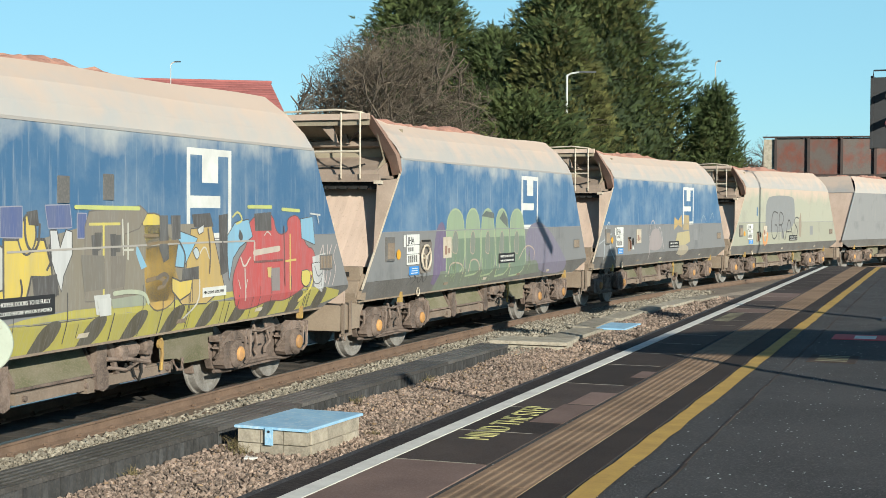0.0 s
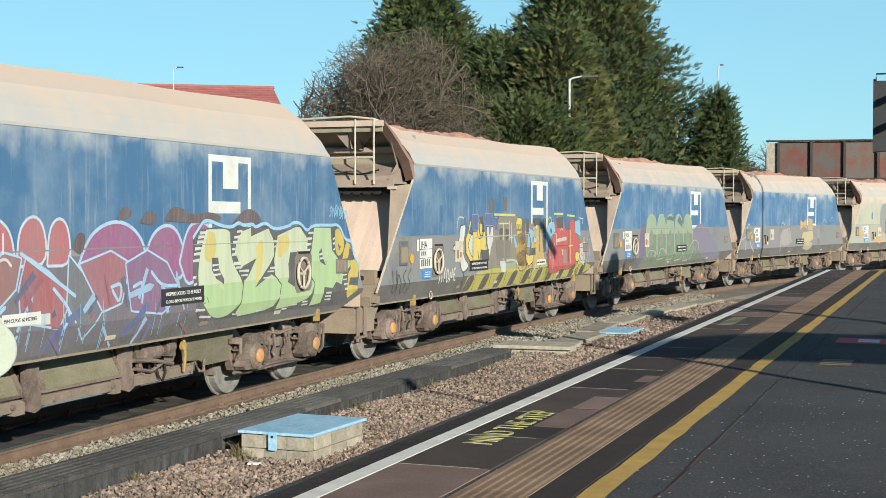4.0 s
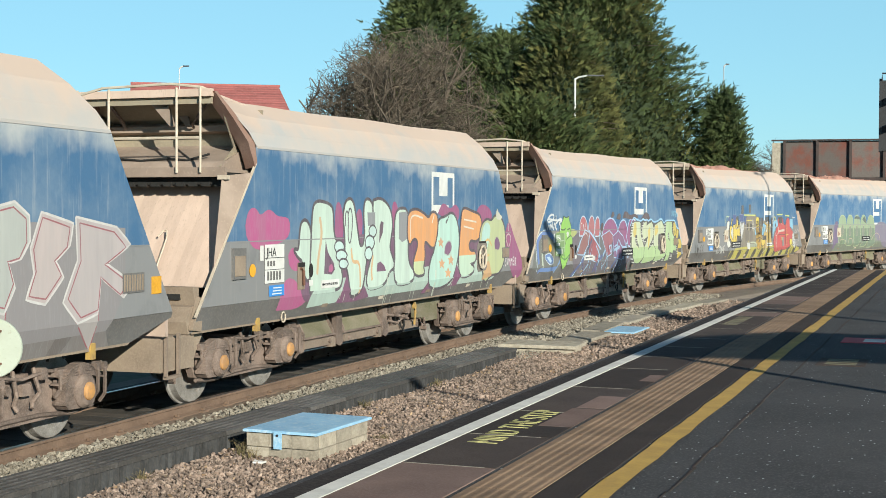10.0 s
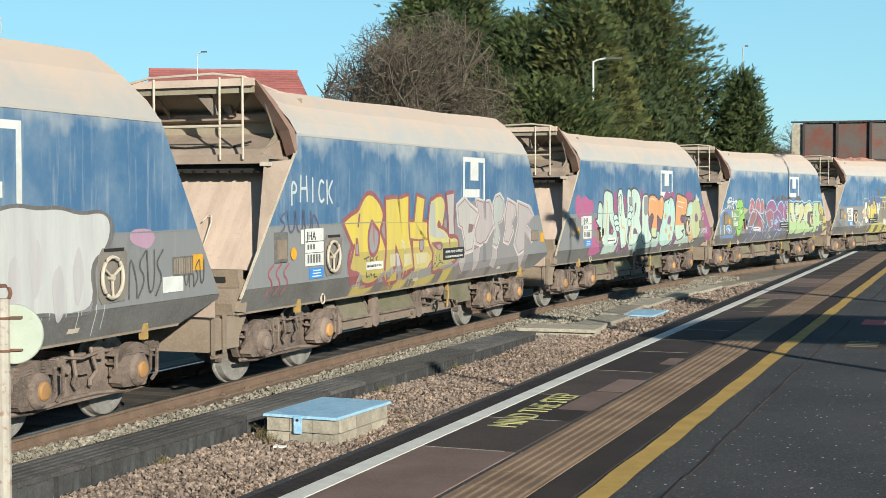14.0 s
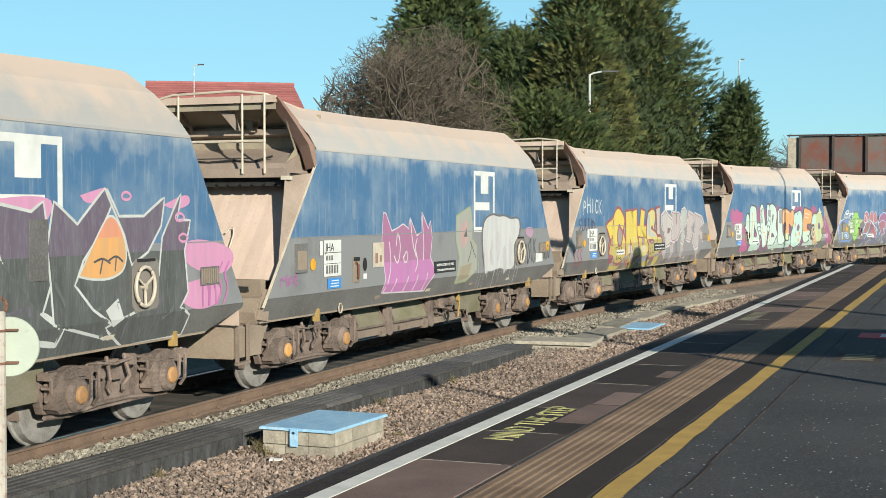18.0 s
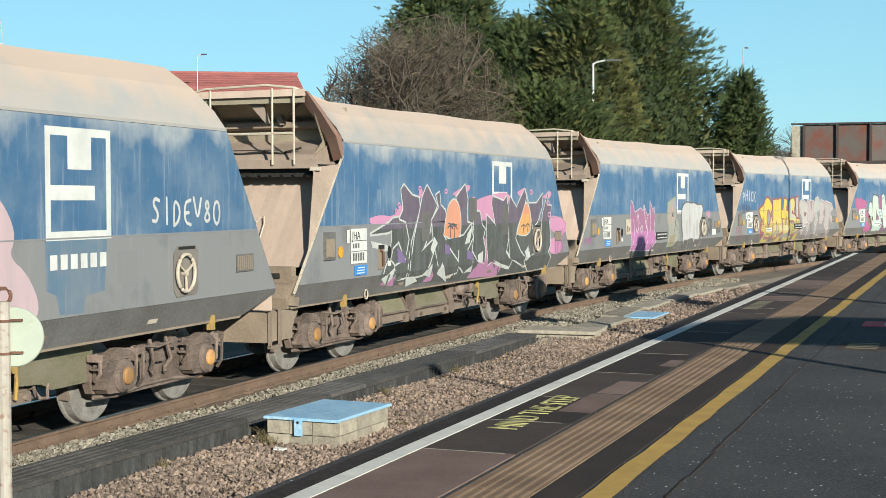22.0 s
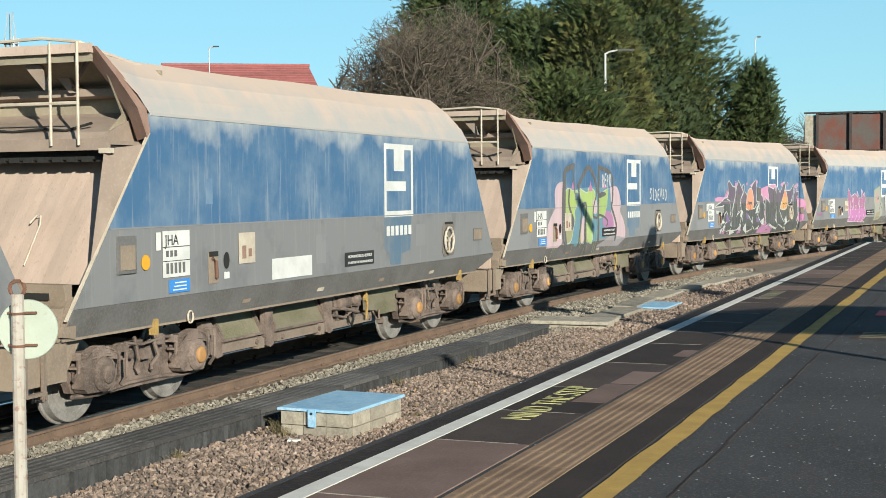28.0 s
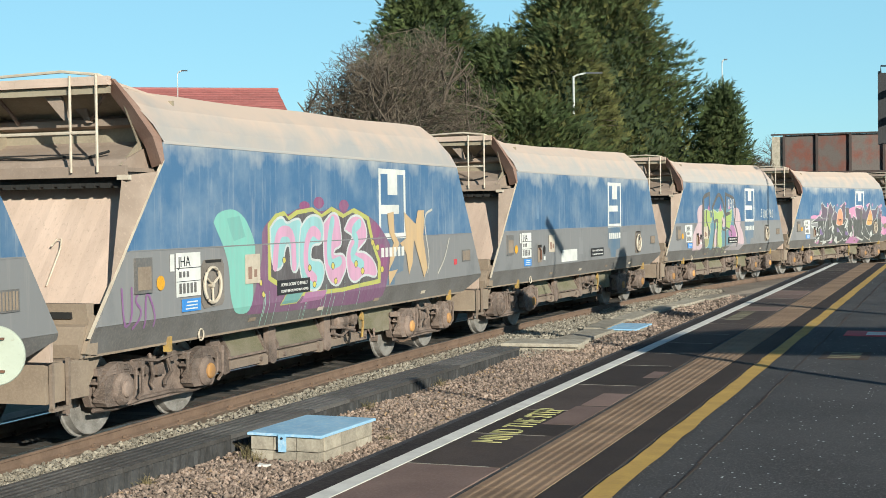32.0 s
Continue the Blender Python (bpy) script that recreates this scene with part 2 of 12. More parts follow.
ballast = surface("ballast", (0.24, 0.195, 0.155), (0.17, 0.14, 0.115), (0.34, 0.29, 0.24), 0.95, 0, 1.2, 25, 0.8)
rusty_ballast = surface("rust_stained_ballast", (0.22, 0.16, 0.115), (0.15, 0.107, 0.076), (0.29, 0.22, 0.165), 0.95, 0, 2.0, 30, 0.8)
# oily ballast, darkened further by the train's shade put into the colour
shade_dark_ballast = surface("oil_stained_ballast", (0.034, 0.028, 0.024), (0.055, 0.045, 0.036), (0.10, 0.085, 0.07), 0.95, 0, 2.2, 32, 0.8)
stone_mat = surface("ballast_stone", (0.255, 0.185, 0.145), (0.165, 0.122, 0.098), (0.42, 0.35, 0.295), 0.9, 0, 0.7, 35, 0.3, vary=0.55, island=True)
grey_stone_mat = surface("grey_ballast_stone", (0.255, 0.225, 0.18), (0.185, 0.16, 0.125), (0.36, 0.335, 0.285), 0.9, 0, 0.9, 35, 0.3, vary=0.4, island=True)
earth = surface("dry_earth", (0.16, 0.135, 0.095), (0.10, 0.105, 0.055), (0.2, 0.17, 0.12), 0.95, 0, 0.3, 8, 0.5)
rail_steel = surface("rusty_rail_steel", (0.185, 0.122, 0.085), (0.125, 0.082, 0.058), (0.24, 0.165, 0.12), 0.88, 0, 3, 40, 0.15)
rail_head = surface("polished_rail_head", (0.38, 0.36, 0.34), (0.28, 0.26, 0.24), None, 0.3, 0.85, 3, 40, 0.02)
sleeper_mat = surface("oil_stained_sleeper", (0.105, 0.085, 0.068), (0.06, 0.048, 0.04), (0.15, 0.125, 0.10), 0.95, 0, 3, 30, 0.3, vary=0.2)
trough_mat = dulled(surface("dark_grey_trough_plastic", (0.072, 0.073, 0.076), (0.045, 0.045, 0.046), (0.12, 0.11, 0.10), 0.75, 0, 3, 30, 0.2, vary=0.25))
trough_lid_mat = surface("worn_trough_lid", (0.098, 0.093, 0.09), (0.055, 0.052, 0.05), (0.20, 0.18, 0.165), 0.5, 0, 2.5, 30, 0.2, vary=0.3)
concrete = surface("weathered_concrete", (0.40, 0.355, 0.285), (0.25, 0.22, 0.175), (0.5, 0.45, 0.37), 0.92, 0, 7, 40, 0.3, vary=0.2)
blue_lid = surface("pale_blue_lid", (0.33, 0.56, 0.76), (0.24, 0.45, 0.66), (0.58, 0.68, 0.76), 0.55, 0, 3.5, 18, 0.1, cut_fine=(0.5, 0.72), fine_amount=0.7)
asphalt = speckled(surface("platform_asphalt", (0.079, 0.076, 0.078), (0.058, 0.056, 0.058), (0.155, 0.14, 0.138), 0.85, 0, 0.9, 60, 0.7, cut_fine=(0.52, 0.7), fine_amount=0.8))
coping_mat = dulled(surface("brown_coping_slab", (0.22, 0.15, 0.128), (0.17, 0.115, 0.098), (0.27, 0.195, 0.17), 0.9, 0, 2.2, 60, 0.3, vary=0.25))
dark_coping = dulled(surface("dark_patched_slab", (0.054, 0.040, 0.036), (0.076, 0.057, 0.049), (0.12, 0.10, 0.088), 0.85, 0, 2.2, 70, 0.3, vary=0.3))
tactile_mat = dulled(surface("buff_tactile_slab", (0.29, 0.195, 0.128), (0.22, 0.146, 0.097), (0.32, 0.225, 0.15), 0.9, 0, 2.5, 50, 0.25, vary=0.12))
line_white = dulled(surface("white_line_paint", (0.76, 0.725, 0.67), (0.62, 0.585, 0.54), (0.40, 0.37, 0.34), 0.8, 0, 5, 60, 0.1, cut_fine=(0.58, 0.78)))
line_yellow = dulled(surface("yellow_line_paint", (0.56, 0.36, 0.10), (0.44, 0.28, 0.085), (0.28, 0.20, 0.10), 0.8, 0, 4, 60, 0.15, cut_fine=(0.52, 0.78)))
text_yellow = dulled(surface("faded_yellow_text_paint", (0.50, 0.46, 0.19), (0.38, 0.35, 0.16), None, 0.8, 0, 6, 60, 0.1))
faded_text = surface("worn_away_text_paint", (0.24, 0.21, 0.115), (0.13, 0.115, 0.075), None, 0.85, 0, 5, 60, 0.1)
red_mark = surface("red_floor_paint", (0.55, 0.05, 0.07), (0.45, 0.06, 0.07), None, 0.75, 0, 3, 50, 0.1)
nosing_mat = dulled(surface("dark_edge_nosing", (0.048, 0.038, 0.034), (0.026, 0.021, 0.02), (0.09, 0.075, 0.066), 0.85, 0, 3, 30, 0.4))

girder_mat = surface("rusting_girder_plate", (0.135, 0.115, 0.105), (0.19, 0.068, 0.05), (0.09, 0.065, 0.058), 0.9, 0, 0.9, 14, 0.15, cut=(0.42, 0.60), vary=0.2)
girder_dark = surface("dark_girder_rib", (0.045, 0.036, 0.034), (0.07, 0.045, 0.04), None, 0.85, 0, 2, 20, 0.1)
roof_red = surface("red_roof_tiles", (0.33, 0.105, 0.098), (0.23, 0.075, 0.07), (0.37, 0.17, 0.155), 0.85, 0, 0.9, 9, 0.2, vary=0.15)
wall_brick = surface("brown_brick_wall", (0.30, 0.17, 0.12), (0.24, 0.14, 0.1), None, 0.9, 0, 2, 20, 0.2)
pale_metal = surface("galvanised_metal", (0.55, 0.55, 0.53), (0.46, 0.46, 0.45), None, 0.55, 0.2, 4, 40, 0.05)
dark_metal = surface("dark_painted_metal", (0.03, 0.035, 0.045), (0.022, 0.026, 0.035), None, 0.55, 0, 4, 40, 0.05)
signal_black = surface("matt_black_signal_plate", (0.032, 0.032, 0.035), (0.024, 0.024, 0.027), None, 0.7, 0, 3, 40, 0.05)
disc_back = surface("pale_green_sign_back", (0.47, 0.51, 0.43), (0.40, 0.43, 0.355), (0.30, 0.27, 0.2), 0.6, 0, 3, 40, 0.05, cut_fine=(0.6, 0.75))
post_paint = surface("chalky_post_paint", (0.46, 0.42, 0.37), (0.36, 0.31, 0.26), (0.24, 0.11, 0.07), 0.85, 0, 6, 22, 0.15, cut_fine=(0.56, 0.70), fine_amount=0.7)
rust_iron = surface("rusted_iron", (0.17, 0.085, 0.055), (0.12, 0.06, 0.042), None, 0.9, 0, 5, 40, 0.2)
bark = surface("grey_brown_bark", (0.13, 0.10, 0.075), (0.085, 0.066, 0.05), (0.18, 0.15, 0.115), 0.95, 0, 3, 30, 0.3)
twig_mat = surface("bare_twig", (0.135, 0.105, 0.078), (0.080, 0.062, 0.047), (0.215, 0.175, 0.125), 0.95, 0, 1.2, 20, 0.0, vary=0.55, island=True)
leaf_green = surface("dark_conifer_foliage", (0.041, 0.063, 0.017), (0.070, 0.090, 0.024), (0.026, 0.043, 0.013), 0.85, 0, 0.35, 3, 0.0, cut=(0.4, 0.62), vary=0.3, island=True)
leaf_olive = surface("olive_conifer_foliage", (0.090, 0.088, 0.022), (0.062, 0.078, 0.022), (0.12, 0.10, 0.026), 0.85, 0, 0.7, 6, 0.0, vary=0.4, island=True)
# darker foliage colour that paints the shade inside the crowns
leaf_core = surface("foliage_shade_colour", (0.026, 0.040, 0.013), (0.018, 0.029, 0.010), (0.036, 0.054, 0.017), 0.9, 0, 1.4, 9, 0.8)
leaf_litter = surface("dead_leaf", (0.24, 0.15, 0.08), (0.38, 0.28, 0.18), (0.14, 0.08, 0.05), 0.9, 0, 2, 20, 0, vary=0.5, island=True)
weed_mat = surface("dry_weed", (0.24, 0.18, 0.10), (0.14, 0.13, 0.05), None, 0.9, 0, 2, 20, 0, vary=0.3, island=True)
lamp_red = bpy.data.materials.new("lit_red_lens")
lamp_red.use_nodes = True
lamp_red.node_tree.nodes["Principled BSDF"].inputs["Base Color"].default_value = (0.5, 0.01, 0.03, 1)
lamp_red.node_tree.nodes["Principled BSDF"].inputs["Emission Color"].default_value = (1.0, 0.05, 0.12, 1)
lamp_red.node_tree.nodes["Principled BSDF"].inputs["Emission Strength"].default_value = 1.6

PAINTS = {}


def spray(rgb):
    """A matt spray paint of the given colour, slightly uneven and dusty."""
    if rgb not in PAINTS:
        key, rgb = rgb, tuple(0.80 * c + 0.20 * d for c, d in zip(rgb, (0.28, 0.25, 0.23)))
        PAINTS[key] = surface("spray_paint", rgb, tuple(0.72 * c + 0.06 for c in rgb), tuple(0.6 * c + 0.14 for c in rgb), 0.65, 0, 1.6, 13, 0.02,
                              (1, 3.2, 0.45), (0.40, 0.68), (0.50, 0.74), fine_amount=0.6)
        return PAINTS[key]
    return PAINTS[rgb]


# ---- mesh tools ----


class Shape:
    """A mesh under construction."""

    def __init__(self):
        self.v, self.f = [], []

    def raw(self, verts, faces):
        n = len(self.v)
        self.v += [tuple(p) for p in verts]
        self.f += [tuple(i + n for i in f) for f in faces]
        return self

    def box(self, x0, x1, y0, y1, z0, z1, bevel=0.0):
        b = min(bevel, (x1 - x0) / 3, (y1 - y0) / 3, (z1 - z0) / 3)
        if b <= 0:
            vs = [(x, y, z) for x in (x0, x1) for y in (y0, y1) for z in (z0, z1)]
            return self.raw(vs, [(0, 1, 3, 2), (4, 6, 7, 5), (0, 4, 5, 1), (2, 3, 7, 6), (0, 2, 6, 4), (1, 5, 7, 3)])
        vs = [(x0 + b, y0 + b, z1), (x1 - b, y0 + b, z1), (x1 - b, y1 - b, z1), (x0 + b, y1 - b, z1),
              (x0, y0, z1 - b), (x1, y0, z1 - b), (x1, y1, z1 - b), (x0, y1, z1 - b), (x0, y0, z0), (x1, y0, z0), (x1, y1, z0), (x0, y1, z0)]
        fs = [(0, 1, 2, 3), (8, 11, 10, 9)]
        for k in range(4):
            j = (k + 1) % 4
            fs += [(k + 4, j + 4, j, k), (k + 8, j + 8, j + 4, k + 4)]
        return self.raw(vs, fs)

    def prism(self, outline, axis, a, b):
        """A 2D outline swept from a to b along an axis; the outline's two numbers go to the other axes in order."""
        n = len(outline)
        place = {"x": lambda p, w: (w, p[0], p[1]), "y": lambda p, w: (p[0], w, p[1]), "z": lambda p, w: (p[0], p[1], w)}[axis]
        vs = [place(p, a) for p in outline] + [place(p, b) for p in outline]
        fs = [tuple(range(n)), tuple(range(2 * n - 1, n - 1, -1))] + [(k, k + n, (k + 1) % n + n, (k + 1) % n) for k in range(n)]
        return self.raw(vs, fs)

    def tube(self, pts, radius, sides=6, r_end=None, closed_ends=True):
        pts = [Vector(p) for p in pts]
        rings = []
        for k, p in enumerate(pts):
            d = (pts[min(k + 1, len(pts) - 1)] - pts[max(k - 1, 0)]).normalized()
            u = d.orthogonal().normalized()
            w = d.cross(u)
            r = radius if r_end is None else radius + (r_end - radius) * k / (len(pts) - 1)
            rings.append([p + r * (math.cos(2 * math.pi * j / sides) * u + math.sin(2 * math.pi * j / sides) * w) for j in range(sides)])
        vs = [q for ring in rings for q in ring]
        fs = []
        for k in range(len(pts) - 1):
            for j in range(sides):
                a, b = k * sides + j, k * sides + (j + 1) % sides
                fs.append((a, b, b + sides, a + sides))
        if closed_ends:
            fs += [tuple(range(sides - 1, -1, -1)), tuple(range((len(pts) - 1) * sides, len(pts) * sides))]
        return self.raw(vs, fs)

    def lathe(self, profile, axis, centre, sides=20):
        """A profile of (distance along the axis, radius) turned round the axis."""
        place = {"x": lambda w, a, b: (w, a, b), "y": lambda w, a, b: (a, w, b), "z": lambda w, a, b: (a, b, w)}[axis]
        vs = []
        for w, r in profile:
            for j in range(sides):
                q = place(w, r * math.cos(2 * math.pi * j / sides), r * math.sin(2 * math.pi * j / sides))
                vs.append((q[0] + centre[0], q[1] + centre[1], q[2] + centre[2]))
        fs = []
        for k in range(len(profile) - 1):
            for j in range(sides):
                a, b = k * sides + j, k * sides + (j + 1) % sides
                fs.append((a, b, b + sides, a + sides))
        fs += [tuple(range(sides)), tuple(range(len(profile) * sides - 1, (len(profile) - 1) * sides - 1, -1))]
        return self.raw(vs, fs)

    def mesh(self, name, smooth=False):
        me = bpy.data.meshes.new(name)
        me.from_pydata(self.v, [], self.f)
        bm = bmesh.new()
        bm.from_mesh(me)
        if len(bm.faces) < 20000:
            bmesh.ops.recalc_face_normals(bm, faces=bm.faces)
        bm.to_mesh(me)
        bm.free()
        if smooth:
            me.shade_smooth()
        return me


def thing(name, shape, material, label="", category="", group="", kind="", smooth=False, at=None):
    ob = new(name, shape.mesh(name, smooth) if shape else None)
    if shape:
        ob.data.materials.append(material)
    if at:
        ob.matrix_world = at
    return tagged(ob, label, category, group, kind)


def part(name, shape, material, parent, label="", smooth=False, at=None, kind=""):
    ob = new(name, shape if isinstance(shape, bpy.types.Mesh) else shape.mesh(name, smooth))
    if not ob.data.materials:
        ob.data.materials.append(material)
    ob.parent = parent
    if at:
        ob.matrix_basis = at
    return tagged(ob, label, kind=kind)


def lettering(body, size, material, parent, m, align="LEFT", name="lettering", label=""):
    cu = bpy.data.curves.new(name, "FONT")
    cu.body, cu.size, cu.extrude, cu.align_x = body, size, 0.0015, align
    cu.materials.append(material)
    ob = new(name, cu)
    ob.parent = parent
    ob.matrix_basis = m
    return tagged(ob, label)

# ---- track, ground and platform ----
RAIL = -0.915
HEAD0, K0, K1 = radians(-3.83), 0.002117, 0.000098


def build_path():
    step, pts = 0.25, {}
    for sign in (1, -1):
        x, y, s = PX, PY, 0.0
        for k in range(0, 900):
            pts[sign * k] = (x, y, head(s))
            h0 = head(s + sign * step / 2)
            x += sign * step * math.sin(h0)
            y += sign * step * math.cos(h0)
            s += sign * step
    return step, pts


def head(s):
    return HEAD0 + K0 * max(s, -10) + K1 * max(s, 0) ** 2 / 2


PX, PY = -9.247, -0.619
STEP, PTS = build_path()


def track(s, side=0.0):
    """Place and heading on the track's centre line, s metres along; side: metres to the right of it."""
    k = max(-898, min(897, math.floor(s / STEP)))
    f = s / STEP - k
    (x0, y0, h0), (x1, y1, h1) = PTS[k], PTS[k + 1]
    x, y, h = x0 + f * (x1 - x0), y0 + f * (y1 - y0), h0 + f * (h1 - h0)
    return x + side * math.cos(h), y - side * math.sin(h), h


def sweep(outline, s0, s1, step, z):
    """An outline of (side, height) swept along the track."""
    sh = Shape()
    n = len(outline)
    count = max(1, round((s1 - s0) / step))
    vs, fs = [], []
    for k in range(count + 1):
        s = s0 + (s1 - s0) * k / count
        for a, b in outline:
            x, y, h = track(s, a)
            vs.append((x, y, z + b))
    for k in range(count):
        for j in range(n):
            a, b = k * n + j, k * n + (j + 1) % n
            fs.append((a, b, b + n, a + n))
    fs += [tuple(range(n)), tuple(range((count + 1) * n - 1, count * n - 1, -1))]
    return sh.raw(vs, fs)


# the ground: one sheet to the horizon, the ballast bed on it
g = Shape()
xs = [-3000, -600, -150, -60, -30, -14, -3.5, 10, 30, 100, 600, 3000]
ys = [-3000, -400, -60, -10, 0, 20, 41, 60, 90, 130, 300, 900, 3000]
g.raw([(x, y, RAIL - 0.40) for y in ys for x in xs],
      [(j * len(xs) + i, j * len(xs) + i + 1, (j + 1) * len(xs) + i + 1, (j + 1) * len(xs) + i) for j in range(len(ys) - 1) for i in range(len(xs) - 1)])
thing("ground", g, earth, "dry winter earth and rough grass beside the railway", "ground", kind="structure")
bed = sweep([(-2.6, -0.39), (-2.0, -0.17), (2.0, -0.185), (2.3, -0.18), (2.8, -0.11), (7.4, -0.12), (7.6, -0.39)], -30, 44, 1.0, RAIL)
thing("ballast_bed", bed, ballast, "brown and grey ballast bed beside the platform", "ballast", kind="structure")
bed = sweep([(-2.6, -0.39), (-2.0, -0.17), (2.0, -0.17), (2.6, -0.39)], 44, 130, 1.0, RAIL)
thing("ballast_bed", bed, ballast, "ballast bed of the curving track", "ballast", kind="structure")

# dark strip laid where the train shades the track bed
part("oil_stained_ballast", sweep([(-1.6, -0.17), (0.25, -0.17), (0.25, -0.1625), (-1.6, -0.1625)], -30, 44, 1.0, RAIL), shade_dark_ballast, bpy.data.objects["ballast_bed"], "oily ballast between the rails, train shade in its dark colour")
part("rust_stained_ballast", sweep([(0.83, -0.18), (1.22, -0.18), (1.22, -0.164), (0.83, -0.158)], -30, 44, 1.0, RAIL), rusty_ballast, bpy.data.objects["ballast_bed"], "rust-brown ballast beside the rail")
# rails and sleepers
for side in (-0.7525, 0.7525):
    w = 0.035
    rail = thing("rail", sweep([(side - 0.07, -0.159), (side + 0.07, -0.159), (side + 0.065, -0.145), (side + 0.012, -0.12), (side + 0.012, -0.045),
                                (side + w, -0.035), (side + w, -0.008), (side - w, -0.008), (side - w, -0.035), (side - 0.012, -0.045), (side - 0.012, -0.12),
                                (side - 0.065, -0.145)], -40, 130, 1.0, RAIL), rail_steel, "rust-brown steel rail of the running line", "rail", "rails")
    part("rail_head", sweep([(side - w, -0.0078), (side + w, -0.0078), (side + 0.028, 0.0), (side - 0.028, 0.0)], -40, 130, 1.0, RAIL), rail_head, rail,
         "bright worn running surface")
sl = Shape().prism([(-1.25, 0), (1.25, 0), (1.25, 0.10), (1.22, 0.125), (-1.22, 0.125), (-1.25, 0.10)], "y", -0.125, 0.125)
chair = Shape().box(-0.11, 0.11, -0.09, 0.09, 0, 0.028, 0.01).box(-0.085, -0.045, -0.03, 0.03, 0.028, 0.06, 0.01).box(0.045, 0.085, -0.03, 0.03, 0.028, 0.06, 0.01)
sl_mesh, chair_mesh = sl.mesh("sleeper"), chair.mesh("rail_chair")
sl_mesh.materials.append(sleeper_mat)
chair_mesh.materials.append(rail_steel)
for k in range(64):
    s = 4 + 0.65 * k
    x, y, h = track(s)
    ob = tagged(new("sleeper", sl_mesh), "oil-stained sleeper bedded in ballast under the rails", "sleeper", "sleepers under the track")
    ob.matrix_world = pose(x, y, RAIL - 0.159 - 0.126, 0, 0, -math.degrees(h))
    for side in (-0.7525, 0.7525):
        c = part("rail_chair", chair_mesh, rail_steel, ob)
        c.matrix_basis = pose(side, 0, 0.1255)

# platform: filled body, wall, surface strips
EDGE = -3.54
Y0, Y1 = -14.0, 40.4
p = Shape().prism([(EDGE + 0.12, RAIL - 0.38), (16, RAIL - 0.38), (16, -0.004), (EDGE + 0.04, -0.004), (EDGE + 0.04, -0.12), (EDGE + 0.12, -0.12)], "y", Y0, Y1)
platform = thing("platform", p, asphalt, "station platform with dark worn asphalt surface", "platform", kind="structure")
p = Shape().prism([(Y1, -0.004), (Y1 + 7.5, RAIL - 0.3), (Y1 + 7.5, RAIL - 0.38), (Y1, RAIL - 0.38)], "x", EDGE + 0.12, 16)
part("end_ramp", p, asphalt, platform, "sloping ramp at the platform's end")
p = Shape().prism([(EDGE, -0.10), (EDGE + 0.02, -0.12), (EDGE + 0.255, -0.12), (EDGE + 0.255, 0.0), (EDGE + 0.10, 0.0), (EDGE + 0.08, -0.03), (EDGE + 0.03, -0.04), (EDGE + 0.008, -0.055)], "y", Y0, Y1)
part("edge_nosing", p, nosing_mat, platform, "dark rounded edge of the coping")
part("white_line", Shape().box(-3.285, -3.165, Y0, Y1, -0.004, 0.004), line_white, platform, "worn white line along the platform edge")
jt = random.Random(31)
yl = [(-1.872 + jt.uniform(-0.009, 0.009), Y0 + (Y1 - Y0) * k / 150) for k in range(151)]
yr = [(-1.732 + jt.uniform(-0.009, 0.009), Y0 + (Y1 - Y0) * k / 150) for k in range(150, -1, -1)]
strip = Shape().raw([(x, y, 0.004) for x, y in yl + yr], [(k, k + 1, 300 - k, 301 - k) for k in range(150)])
part("yellow_line", strip, line_yellow, platform, "scuffed yellow safety line")
part("asphalt_strip", Shape().box(-2.11, -1.90, Y0, Y1 - 0.01, -0.003, 0.002), dark_coping, platform, "smooth dark strip beside the yellow line")
jt = random.Random(12)
for k in range(46):
    a = 3.5 + 0.8 * k
    x = -1.475 + jt.uniform(-0.008, 0.008)
    part("kerb_joint", Shape().prism([(x, a), (x + jt.uniform(0.006, 0.02), a), (x + jt.uniform(0.0, 0.02), a + 0.79), (x - 0.004, a + 0.79)], "z", -0.003, 0.0012), dark_coping, platform)


# ---- hopper wagons ----
HALF = 1.35
SILL, BEND, BORDER, EAVE, RIDGE = 0.96, 1.27, 2.06, 3.30, 4.02


def plate(outline, x_of_z, thick, side=1):
    """A side plate: an outline of (along, height) bent to the side's profile, with thickness."""
    vs = [(side * x_of_z(z), u, z) for u, z in outline] + [(side * (x_of_z(z) - thick), u, z) for u, z in outline]
    n = len(outline)
    return Shape().raw(vs, [tuple(range(n)), tuple(range(2 * n - 1, n - 1, -1))] + [(k, k + n, (k + 1) % n + n, (k + 1) % n) for k in range(n)])


def side_x(z):
    if z < BEND:
        return HALF - (BEND - z) * 0.30
    if z <= EAVE:
        return HALF
    return HALF - (z - EAVE) * 0.46


def rear_u(z):
    return -6.56 + (z - 1.16) * (1.50 / 1.93) if z > 1.16 else -6.60


def front_u(z):
    return 5.12 + (EAVE - z) * (1.36 / 2.03) if z > 1.27 else 6.48


def ridge_z(u):
    """The wavy top line of the body: high at the hood, dipping behind it, rising to the front."""
    return 3.905 + 0.135 * max(0.0, min(1.0, (-4.75 - u) / 0.75)) ** 1.3 + 0.012 * (u + 4.5) if u > -9 else 3.9


